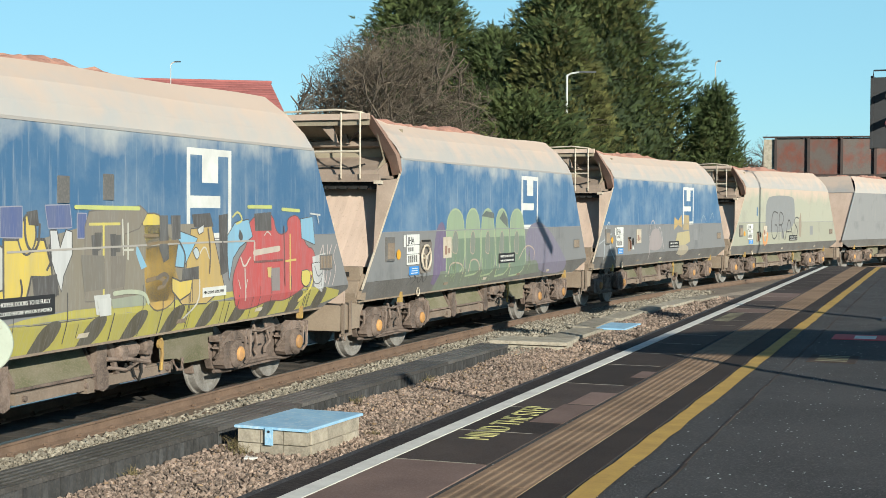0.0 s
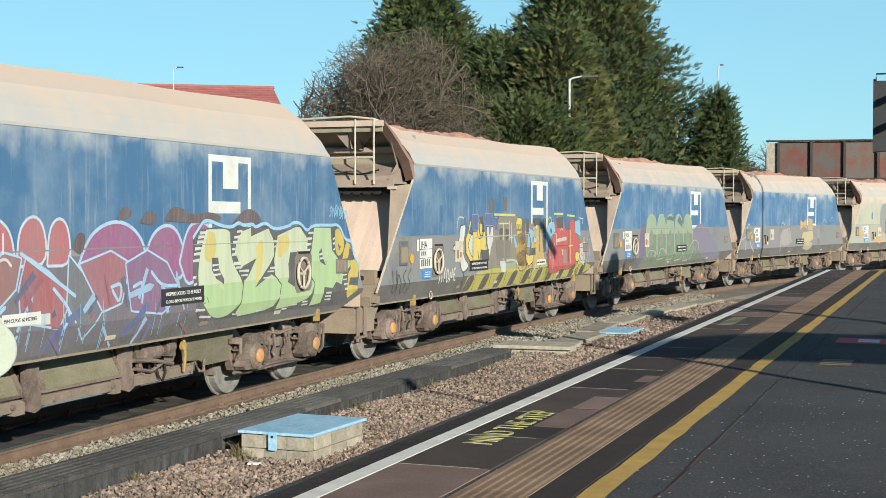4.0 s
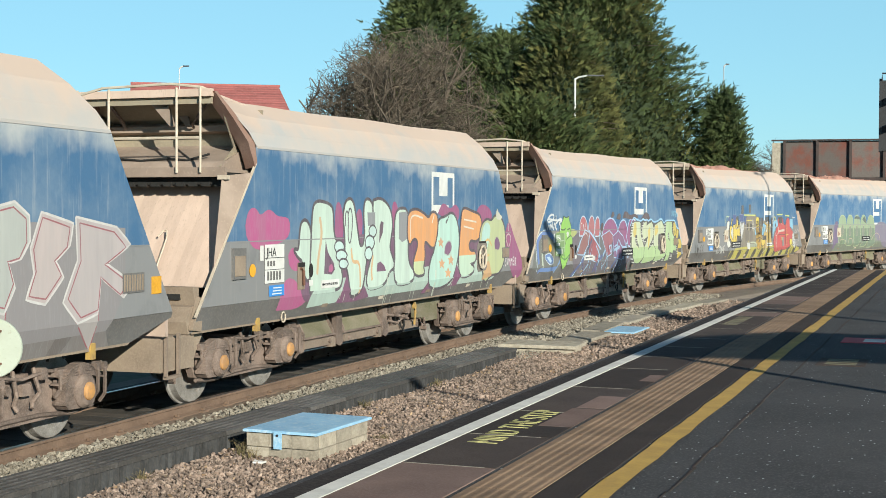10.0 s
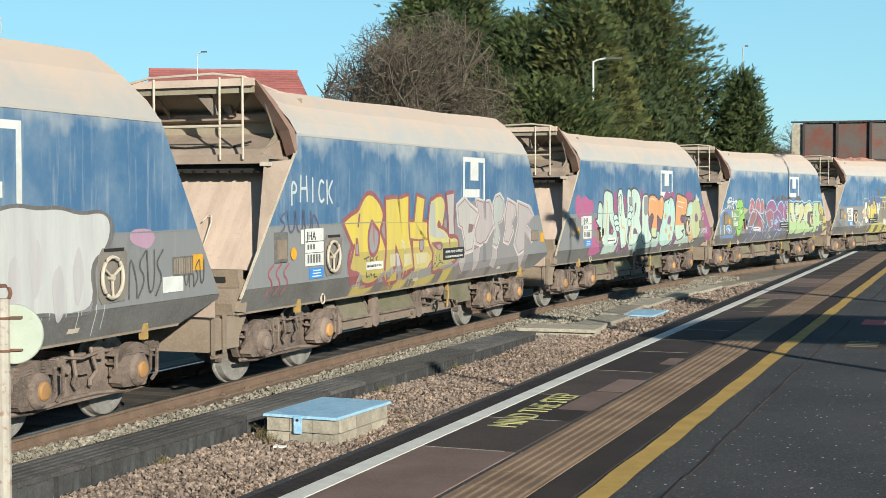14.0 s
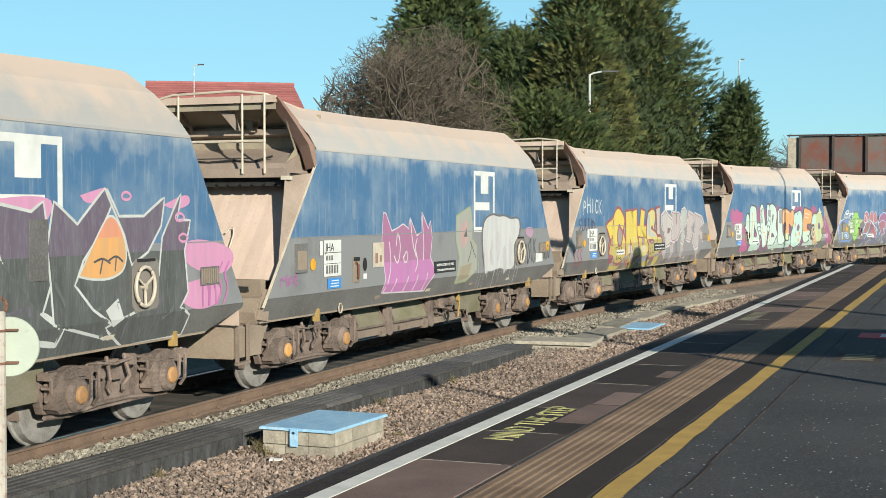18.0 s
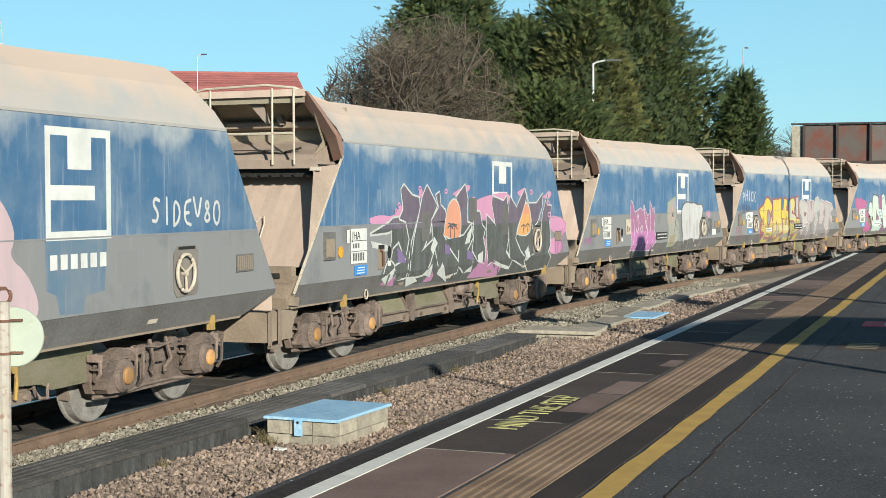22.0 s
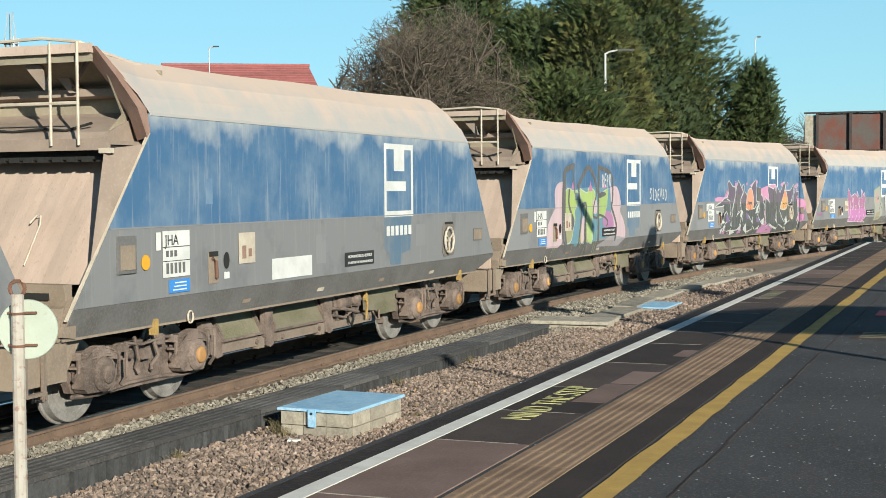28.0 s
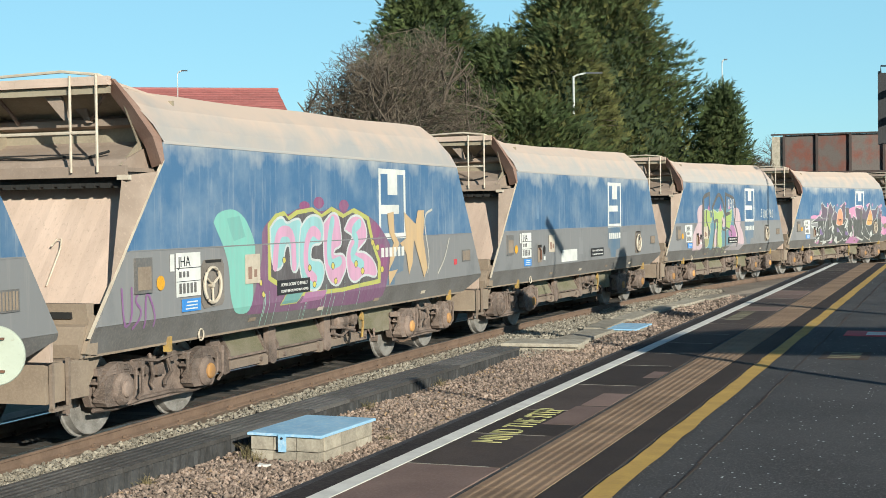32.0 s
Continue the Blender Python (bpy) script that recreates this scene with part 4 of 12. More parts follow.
    for side in (1, -1):
        for u0, u1 in ((-3.02, -2.06), (-1.60, -0.24), (0.10, 1.52)):
            d = Shape().box(min(side * 0.93, side * 1.045), max(side * 0.93, side * 1.045), u0, u1, 0.435, 0.545, 0.014).box(min(side * 0.93, side * 1.0), max(side * 0.93, side * 1.0), u0, u1, 0.545, 0.562)
            part("door_beam", d, plate_steel, w, "tan longitudinal door beam")
        for u in (-1.83, -0.02):
            c = Shape().prism([(u - 0.12, 0.93), (u + 0.10, 0.93), (u + 0.08, 0.66), (u + 0.13, 0.58), (u + 0.12, 0.42), (u + 0.02, 0.385), (u - 0.10, 0.42), (u - 0.12, 0.55)], "x", min(side * 0.98, side * 1.06), max(side * 0.98, side * 1.06))
            part("hanger_bracket", c, bogie_steel, w)
        c = Shape().prism([(1.36, 0.93), (2.66, 0.93), (2.62, 0.50), (1.90, 0.50), (1.72, 0.58), (1.40, 0.60)], "x", min(side * 0.96, side * 1.02), max(side * 0.96, side * 1.02))
        part("frame_plate", c, chute_steel, w, "olive-stained frame plate")
        c = Shape().prism([(-3.52, 0.86), (-3.30, 0.86), (-3.02, 0.60), (-3.00, 0.40), (-3.14, 0.38), (-3.42, 0.50)], "x", min(side * 0.96, side * 1.03), max(side * 0.96, side * 1.03))
        part("frame_strut", c, bogie_steel, w)
    for u in (-2.18, -1.46, -0.34, 1.42):
        part("bracket_bolt", Shape().lathe([(0, 0.034), (0.03, 0.030)], "x", (1.045, u, 0.49), 8), bogie_steel, w)
    part("beam_cap", Shape().box(0.92, 1.07, -2.16, -2.00, 0.40, 0.55, 0.03), plate_steel, w)
    part("beam_cap", Shape().box(0.92, 1.07, -0.34, -0.20, 0.40, 0.56, 0.03), plate_steel, w)
    # brake gear between the chutes and the leading bogie
    for u, lean in ((0.24, 0.10), (0.98, -0.12)):
        lv = Shape().prism([(u - 0.05 - lean, 0.95), (u + 0.05 - lean, 0.95), (u + 0.06, 0.66), (u + 0.03 + lean, 0.54), (u - 0.05 + lean, 0.55)], "x", 1.0, 1.05)
        part("door_lever", lv, bogie_steel, w)
    lv = Shape().tube([(1.06, 0.06, 0.74), (1.09, 0.5, 0.70), (1.08, 0.95, 0.62)], 0.026, 6).tube([(1.06, 0.10, 0.64), (1.08, 0.45, 0.58), (1.06, 0.80, 0.66)], 0.022, 6)
    part("brake_rigging", lv, bogie_steel, w)
    part("brake_hose", Shape().tube([(1.07, 0.55, 0.66), (1.09, 0.60, 0.50), (1.09, 0.70, 0.43), (1.08, 0.78, 0.52), (1.06, 0.80, 0.64)], 0.016, 6), black_gap, w, "hanging black brake hose")
    part("brake_hose", Shape().tube([(1.07, 1.52, 0.58), (1.09, 1.60, 0.46), (1.08, 1.74, 0.44), (1.05, 1.80, 0.58)], 0.02, 6), bogie_steel, w)
    for u in (-1.85, 0.0, 1.70):
        part("cross_bearer", Shape().box(-0.95, 0.95, u - 0.035, u + 0.035, 0.44, 0.95), bogie_steel, w)
    for u, z in ((0.34, 0.80), (0.88, 0.82)):
        part("valve_body", Shape().lathe([(-0.09, 0.05), (-0.07, 0.085), (0.05, 0.09), (0.08, 0.05)], "y", (1.06, u, z), 10).box(1.0, 1.13, u - 0.05, u + 0.06, z - 0.10, z + 0.04, 0.03), bogie_steel, w)
    cyl = Shape().lathe([(-0.3, 0.08), (-0.28, 0.11), (0.1, 0.11), (0.12, 0.06), (0.35, 0.05)], "y", (1.0, 0.58, 0.80), 14)
    part("brake_cylinder", cyl, bogie_steel, w)
    part("brake_pipe", Shape().tube([(0.90, -3.3, 0.91), (0.92, -1.6, 0.90), (0.92, 0.3, 0.91), (0.90, 1.7, 0.92)], 0.022, 6), bogie_steel, w)
    part("release_handle", Shape().tube([(1.08, 1.15, 1.0), (1.14, 1.13, 0.86), (1.13, 1.17, 0.70), (1.10, 1.19, 0.50)], 0.022, 6).lathe([(0, 0.055), (0.04, 0.055)], "x", (1.12, 1.10, 0.82), 12), mustard, w, "mustard release handle")
    for u in (-4.90, 4.86):
        for side in (1, -1):
            lf = Shape().box(min(side * 1.22, side * 1.29), max(side * 1.22, side * 1.29), u - 0.045, u + 0.045, 0.86, 1.05, 0.02)
            part("lifting_bracket", lf, mustard, w, "mustard painted bracket")
    ring = [(1.30, -4.20 + 0.06 * math.cos(a), 1.0 + 0.07 * math.sin(a)) for a in [k * math.pi / 6 for k in range(13)]]
    part("tie_ring", Shape().tube(ring, 0.012, 5), rail_white, w)
    bogie(w, -4.86)
    bogie(w, 3.88)
    for u in (-5.79, -3.93, 2.95, 4.81):
        wheelset("wheelset", w, u)
    return w


def side_fittings(w, hand_wheel, valve, sprayed=False, notice=0.0, curve=None, plated=True):
    """Small fittings on the near side that differ from wagon to wagon."""
    X = HALF + 0.0105
    v = part("vent_box", Shape().box(X - 0.02, X + 0.02, -5.74, -5.40, 1.58, 1.98), sill_paint, w, "dark recessed vent box")
    part("vent_door", Shape().box(X + 0.02, X + 0.03, -5.70, -5.44, 1.62, 1.88), headstock_steel, v)
    part("number_disc", Shape().lathe([(0, 0.085), (0.004, 0.085)], "x", (X, -5.2, 1.68), 20), label_yellow, w, "small orange disc label")
    pl = part("data_panel", Shape().box(X, X + 0.005, -4.86, -4.30, 1.49, 2.01), spray((0.16, 0.30, 0.08)) if sprayed else white_paint, w, "wagon data panel with lettering")
    ink = white_paint if sprayed else black_paint
    lettering("JHA", 0.17, ink, pl, pose(X + 0.007, -4.82, 1.85, 90, 0, 90))
    for z, h, u0, u1 in ((1.72, 0.07, -4.80, -4.52), (1.73, 0.03, -4.46, -4.34), (1.70, 0.02, -4.46, -4.36), (1.53, 0.12, -4.80, -4.36)):
        for k in range(max(1, round((u1 - u0) / 0.085))):
            if h > 0.05:
                part("marking_bar", Shape().box(X + 0.005, X + 0.007, u0 + 0.085 * k, u0 + 0.085 * k + 0.055, z, z + h), sill_paint if not sprayed else white_paint, pl)
    part("ruled_line", Shape().box(X + 0.005, X + 0.007, -4.86, -4.30, 1.825, 1.835), ink, pl)
    part("ruled_line", Shape().box(X + 0.005, X + 0.007, -4.86, -4.30, 1.668, 1.676), ink, pl)
    part("small_plate", Shape().box(X, X + 0.004, -4.99, -4.90, 1.80, 2.0), white_paint, w)
    if sprayed:
        bl = None
    else:
        bl = part("blue_label", Shape().box(X, X + 0.004, -4.74, -4.30, 1.31, 1.46), label_blue, w, "blue label with white bars")
    for k in range(0 if sprayed else 3):
        part("label_bar", Shape().box(X + 0.004, X + 0.006, -4.66 + 0.02 * k, -4.38, 1.335 + 0.04 * k, 1.35 + 0.04 * k), white_paint, bl)

    def wheel(u):
        rc = Shape().prism([(u - 0.20, 1.40), (u - 0.14, 1.32), (u + 0.31, 1.34), (u + 0.36, 1.40), (u + 0.36, 1.84), (u + 0.30, 1.91), (u - 0.12, 1.91), (u - 0.20, 1.82)], "x", X - 0.004, X + 0.004)
        rc = part("wheel_recess", rc, wheel_well, w, "brown recess behind the handwheel")
        part("recess_slot", Shape().box(X + 0.004, X + 0.010, u - 0.10, u + 0.28, 1.87, 1.905), black_gap, rc)
        hw = Shape().tube([(X + 0.05, u + 0.20 * math.cos(a), 1.6 + 0.215 * math.sin(a)) for a in [k * math.pi / 12 for k in range(25)]], 0.021, 6)
        for k in range(3):
            a = 0.52 + k * 2.094
            hw.tube([(X + 0.04, u, 1.6), (X + 0.05, u + 0.20 * math.cos(a), 1.6 + 0.215 * math.sin(a))], 0.015, 5)
        hw.lathe([(0, 0.035), (0.06, 0.035)], "x", (X, u, 1.6), 12)
        part("handwheel", hw, rail_white, w, "cream painted brake handwheel")
    for u in hand_wheel:
        wheel(u)
    if valve:
        vr = part("valve_recess", Shape().box(X - 0.004, X + 0.003, -3.88, -3.66, 1.36, 1.74), headstock_steel, w, "tan valve recess")
        part("recess_slot", Shape().box(X + 0.003, X + 0.012, -3.87, -3.67, 1.68, 1.74), black_gap, vr)
        part("valve_handle", Shape().tube([(X + 0.02, -3.82, 1.66), (X + 0.03, -3.75, 1.62), (X + 0.03, -3.74, 1.42)], 0.022, 6), rust_iron, vr, "red-brown valve handle")
        part("round_hole", Shape().lathe([(0, 0.10), (0.005, 0.10)], "x", (0, 0, 0), 18), black_gap, w, "oval dark hole", at=Matrix.Translation((X, -3.46, 1.62)) @ Matrix.Diagonal((1, 0.65, 1, 1)))
        part("small_plate", Shape().box(X, X + 0.004, -3.52, -3.40, 1.40, 1.48), white_paint, w)
    if plated:
        nt = part("notice_plate", Shape().box(X, X + 0.004, -3.16, -2.75, 1.56, 1.94), rail_white, w, "small cream notice plate")
        part("notice_mark", Shape().box(X + 0.004, X + 0.006, -3.08, -2.98, 1.62, 1.78), rust_edge, nt)
        part("notice_mark", Shape().box(X + 0.004, X + 0.006, -2.92, -2.84, 1.64, 1.74), rust_edge, nt)
    if notice is not None:
        dn = part("door_notice", Shape().box(X, X + 0.004, notice - 0.10, notice + 0.92, 1.36, 1.56), black_paint, w, "black door warning notice with white lettering")
        lettering("HOPPER DOORS TO BE FULLY", 0.062, white_paint, dn, pose(X + 0.006, notice, 1.475, 90, 0, 90))
        lettering("CLOSED BEFORE WAGON IS MOVED", 0.052, white_paint, dn, pose(X + 0.006, notice, 1.39, 90, 0, 90))
    if curve is not None:
        cl = part("curve_label", Shape().box(X, X + 0.004, curve, curve + 0.62, 1.34, 1.46), white_paint, w, "white minimum curve label with black lettering")
        lettering("MIN CURVE 60 METRES", 0.052, black_paint, cl, pose(X + 0.006, curve + 0.02, 1.38, 90, 0, 90))
    gr = part("grille_plate", Shape().box(X, X + 0.006, 5.34, 5.80, 1.54, 1.76), sill_paint, w)
    for k in range(8):
        part("grille_bar", Shape().box(X + 0.006, X + 0.012, 5.36 + 0.055 * k, 5.385 + 0.055 * k, 1.56, 1.74), headstock_steel, gr)
    for u, z, a, b in ((-1.0, 1.45, 0.3, 0.4), (2.62, 1.55, 0.42, 0.35), (-3.9, 2.3, 0.15, 0.3)):
        part("repair_patch", Shape().box(X - 0.012, X - 0.0095, u, u + a, z, z + b), grey_paint if z < 2 else blue_paint, w)


def badge(w, u, flip=False):
    """The operator's mark: a plain white open square with a small square in it."""
    X = HALF + 0.0006
    sh = Shape()
    z0, z1 = 2.04, 3.17
    t = 0.085
    sh.box(X, X + 0.0012, u, u + t, z0, z1).box(X, X + 0.0012, u + 1.16 - t, u + 1.16, z0, z1).box(X, X + 0.0012, u + t, u + 1.16 - t, z1 - t, z1)
    sh.box(X, X + 0.0012, u + t, u + 1.16 - t, z0, z0 + 0.09).box(X, X + 0.0012, u + t, u + 0.86, z0 + 0.40, z0 + 0.55)
    sh.box(X, X + 0.0012, u + 0.38, u + 0.80, z1 - 0.42, z1 - t)
    part("operator_badge", sh, white_paint, w, "white square badge")


def name_bars(w, u):
    X = HALF + 0.0108
    edge_ = [(u - 0.02, 2.05), (u, 1.55), (u + 0.16, 1.50), (u + 0.22, 1.30), (u + 0.62, 1.29), (u + 0.68, 1.46), (u + 1.02, 1.5), (u + 1.08, 2.05)]
    part("name_panel", plate(edge_, lambda z: HALF + 0.0016, 0.001), worn_blue, w, "ragged blue patch behind the name bars")
    for k in range(6):
        part("name_bar", Shape().box(X, X + 0.0012, u + 0.05 + 0.175 * k, u + 0.17 + 0.175 * k, 1.75, 1.90), white_paint, w)


# ---- graffiti ----
GLYPHS = {
    "O": ["5,0 2,1 0,5 2,9 5,10 8,9 10,5 8,1 5,0"], "D": ["1,0 1,10 6,9 9,5 6,1 1,0"], "U": ["0,10 1,3 5,0 9,3 10,10"],
    "R": ["1,0 1,10 7,9 8,7 6,5 1,5", "4,5 9,0"], "L": ["1,10 1,0 9,1"], "T": ["0,9 10,10", "5,9 5,0"], "E": ["9,10 1,9 1,1 9,0", "1,5 7,5"],
    "B": ["1,0 1,10 7,9 7,6 2,5 8,4 8,1 1,0"], "N": ["0,0 1,10 8,1 10,10"], "S": ["9,9 4,10 1,7 8,4 6,0 1,1"], "K": ["1,10 1,0", "9,10 2,5 9,0"],
    "H": ["1,10 0,0", "9,10 10,0", "1,5 9,5"], "I": ["5,10 5,0"], "C": ["9,9 4,10 1,6 1,3 5,0 9,1"], "A": ["0,0 5,10 10,0", "2,3 8,3"],
    "M": ["0,0 1,10 5,4 9,10 10,0"], "Z": ["1,9 9,10 1,0 9,1"], "V": ["0,10 5,0 10,10"], "Y": ["0,10 5,5 10,10", "5,5 4,0"], "P": ["1,0 1,10 8,8 7,5 1,5"],
    "X": ["0,10 10,0", "10,10 0,0"], "W": ["0,10 3,0 5,7 7,0 10,10"], "G": ["9,9 3,10 0,5 3,0 9,1 9,5 6,5"], "8": ["5,5 2,7 5,10 8,7 5,5 1,2 5,0 9,2 5,5"],
}
LIFT = [0.0]


def side_point(u, z, lift):
    x = side_x(z)
    return (x + lift, u, z)


def smooth_line(pts):
    """Round the corners of a line by cutting them twice."""
    for _ in range(2):
        out = [pts[0]]
        for a, b in zip(pts[:-1], pts[1:]):
            out += [(0.75 * a[0] + 0.25 * b[0], 0.75 * a[1] + 0.25 * b[1]), (0.25 * a[0] + 0.75 * b[0], 0.25 * a[1] + 0.75 * b[1])]
        out.append(pts[-1])
        pts = out
    return pts


def ribbon(sh, pts, width, lift, rng=None, wob=0.0):
    """A painted line of a width on the wagon's side, with round ends."""
    fine = []
    for a, b in zip(pts[:-1], pts[1:]):
        n = max(1, math.ceil(math.hypot(b[0] - a[0], b[1] - a[1]) / 0.09))
        fine += [(a[0] + (b[0] - a[0]) * k / n, a[1] + (b[1] - a[1]) * k / n) for k in range(n)]
    fine.append(pts[-1])
    # taper both ends to a rounded tip
    (ua, za), (ub, zb) = fine[0], fine[1]
    (uc, zc), (ud, zd) = fine[-2], fine[-1]
    la, lc = math.hypot(ua - ub, za - zb) or 1, math.hypot(ud - uc, zd - zc) or 1
    r = width / 2
    head_ = [(ua + (ua - ub) / la * r * f, za + (za - zb) / la * r * f) for f in (1.0, 0.7)]
    tail_ = [(ud + (ud - uc) / lc * r * f, zd + (zd - zc) / lc * r * f) for f in (0.7, 1.0)]
    line_ = head_ + fine + tail_
    share = [0.2, 0.75] + [1.0] * len(fine) + [0.75, 0.2]
    LIFT[0] = (LIFT[0] + 0.000007) % 0.00003
    vs = []
    for k, (u, z) in enumerate(line_):
        a, b = line_[max(k - 1, 0)], line_[min(k + 1, len(line_) - 1)]
        du, dz = b[0] - a[0], b[1] - a[1]
        d = math.hypot(du, dz) or 1
        w = r * share[k] * (1 + (rng.uniform(-wob, wob) if rng else 0))
        up = lift + LIFT[0] + 0.00003 * k / len(line_)
        for e in (-1, 1):
            vs.append(side_point(u + e * dz / d * w, max(z - e * du / d * w, SILL + 0.01), up))
    sh.raw(vs, [(2 * k, 2 * k + 1, 2 * k + 3, 2 * k + 2) for k in range(len(line_) - 1)])


def blob(w, outline, rgb, lift, name="graffiti_field"):
    """A filled patch of spray paint; the outline is rounded and runs down to the sill."""
    pts = smooth_line(outline + [outline[0]])[:-1]
    cu = sum(p[0] for p in pts) / len(pts)
    cz = sum(p[1] for p in pts) / len(pts)
    sh = Shape()
    n = len(pts)
    vs = [side_point(cu, cz, lift)]
    for ring in (0.5, 0.8, 1.0):
        vs += [side_point(cu + (u - cu) * ring, max(cz + (z - cz) * ring, SILL + 0.01), lift) for u, z in pts]
    fs = [(0, 1 + k, 1 + (k + 1) % n) for k in range(n)]
    for r in (0, 1):
        fs += [(1 + r * n + k, 1 + (r + 1) * n + k, 1 + (r + 1) * n + (k + 1) % n, 1 + r * n + (k + 1) % n) for k in range(n)]
    part(name, sh.raw(vs, fs), spray(rgb), w)


def letters(w, keys, u0, u1, z0, z1, thick, fill, line=None, edge=0.05, halo=None, seed=1, slant=0.0, jump=0.0, round_=True, shine=None, name="graffiti_letter"):
    """A row of fat letters: halo, outline and fill. fill: one colour or a list, taken in turn."""
    rng = random.Random(seed)
    n = len(keys)
    step = (u1 - u0) / n
    fills = fill if isinstance(fill, list) else [fill]
    for k, key in enumerate(keys):
        if key == " ":
            continue
        a = u0 + step * k + 0.08 * step
        wd = step * 0.90
        dz = rng.uniform(-jump, jump)
        lines = []
        for text in GLYPHS[key]:
            pts = []
            for pair in text.split():
                gx, gz = [float(c) / 10 for c in pair.split(",")]
                gx += rng.uniform(-0.04, 0.04)
                gz += rng.uniform(-0.03, 0.03)
                pts.append((a + thick / 2 + gx * max(0.05, wd - thick) + slant * (gz - 0.5), z0 + dz + thick / 2 + gz * (z1 - z0 - thick)))
            lines.append(smooth_line(pts) if round_ else pts)
        layers = []
        if halo:
            layers.append((halo, thick + 2 * edge + 0.13, 0.003))
        if line:
            layers.append((line, thick + 2 * edge, 0.0046))
        layers.append((fills[k % len(fills)], thick, 0.0062))
        if shine:
            layers.append((shine, thick * 0.22, 0.0078))
        for rgb, width, lift in layers:
            sh = Shape()
            for ln in lines:
                if rgb is shine:
                    ln = [(u - thick * 0.2, z + thick * 0.18) for u, z in ln[: max(3, len(ln) // 2)]]
                ribbon(sh, ln, width, lift, rng, 0.05)
            part(name, sh, spray(rgb), w)


def tag(w, lines, rgb, width=0.03, lift=0.009, name="graffiti_tag", sharp=False):
    if width >= 0.045:
        for ln in lines:
            sh = Shape()
            ribbon(sh, ln if sharp else smooth_line(ln), width, lift)
            part("graffiti_stroke", sh, spray(rgb), w)
        return
    sh = Shape()
    for ln in lines:
        ribbon(sh, smooth_line(ln), width, lift)
    part(name, sh, spray(rgb), w, kind="stuff")


def scribble(w, u0, u1, z0, z1, rgb, count, seed, width=0.03):
    """A quick unreadable signature."""
    rng = random.Random(seed)
    lines = []
    for k in range(count):
        a = u0 + (u1 - u0) * k / count
        b = a + (u1 - u0) / count * 0.85
        kind = rng.randrange(3)
        if kind == 0:
            lines.append([(a, z0), (a + 0.1 * (b - a), z1), (b, z0 + 0.4 * (z1 - z0)), (b, z0)])
        elif kind == 1:
            lines.append([(b, z1), (a, 0.5 * (z0 + z1) + 0.2 * (z1 - z0)), (b, 0.4 * (z1 - z0) + z0), (a, z0)])
        else:
            lines.append([(a, z1), (a + 0.2 * (b - a), z0), (b, z0 + 0.2 * (z1 - z0)), (b, z1)])
    tag(w, lines, rgb, width)


def drips(w, u0, u1, z, rgb, count, seed, lift=0.0082):
    rng = random.Random(seed)
    sh = Shape()
    for _ in range(count):
        u = rng.uniform(u0, u1)
        ribbon(sh, [(u, z + rng.uniform(-0.1, 0.3)), (u, max(SILL + 0.02, z - rng.uniform(0.1, 0.5)))], rng.uniform(0.008, 0.02), lift)
    part("paint_run", sh, spray(rgb), w, kind="stuff")


YEL, RED, WHT, BLK = (0.72, 0.52, 0.04), (0.50, 0.035, 0.04), (0.68, 0.66, 0.62), (0.02, 0.02, 0.024)
MINT, TEAL, PINK, MAG = (0.40, 0.62, 0.50), (0.09, 0.46, 0.38), (0.68, 0.27, 0.44), (0.36, 0.04, 0.19)
ORA, LIM, PUR, SKY = (0.72, 0.27, 0.05), (0.50, 0.62, 0.10), (0.075, 0.045, 0.10), (0.22, 0.47, 0.66)
GRY, PALE, GRN, BRN = (0.28, 0.27, 0.26), (0.60, 0.50, 0.47), (0.16, 0.38, 0.05), (0.17, 0.10, 0.05)


def puff(w, u, z, ru, rz, rgb, lift, seed, n=11, rough=0.25):
    """An uneven cloud of spray paint."""
    rng = random.Random(seed)
    blob(w, [(u + ru * (1 + rng.uniform(-rough, rough)) * math.cos(2 * math.pi * k / n), z + rz * (1 + rng.uniform(-rough, rough)) * math.sin(2 * math.pi * k / n)) for k in range(n)], rgb, lift)


def rows_of(w, spec, thick, line, edge=0.05, halo=None, seed=1, round_=True, shine=None, slant=0.0):
    """Letters one by one: key, from, to, bottom, top, colour."""
    for k, (key, u0, u1, z0, z1, fill) in enumerate(spec):
        letters(w, key, u0, u1, z0, z1, min(thick, (u1 - u0) * 0.42), fill, line, edge, halo, seed + k, slant, 0.0, round_, shine)


def shadow_wedges(w, us, rgb, lean=0.35, lift=0.0028, top=1.45):
    """Slanted block shadows that run down over the sill."""
    for u, wd in us:
        blob(w, [(u, SILL), (u + wd, SILL), (u + wd + lean, top), (u + lean, top)], rgb, lift)


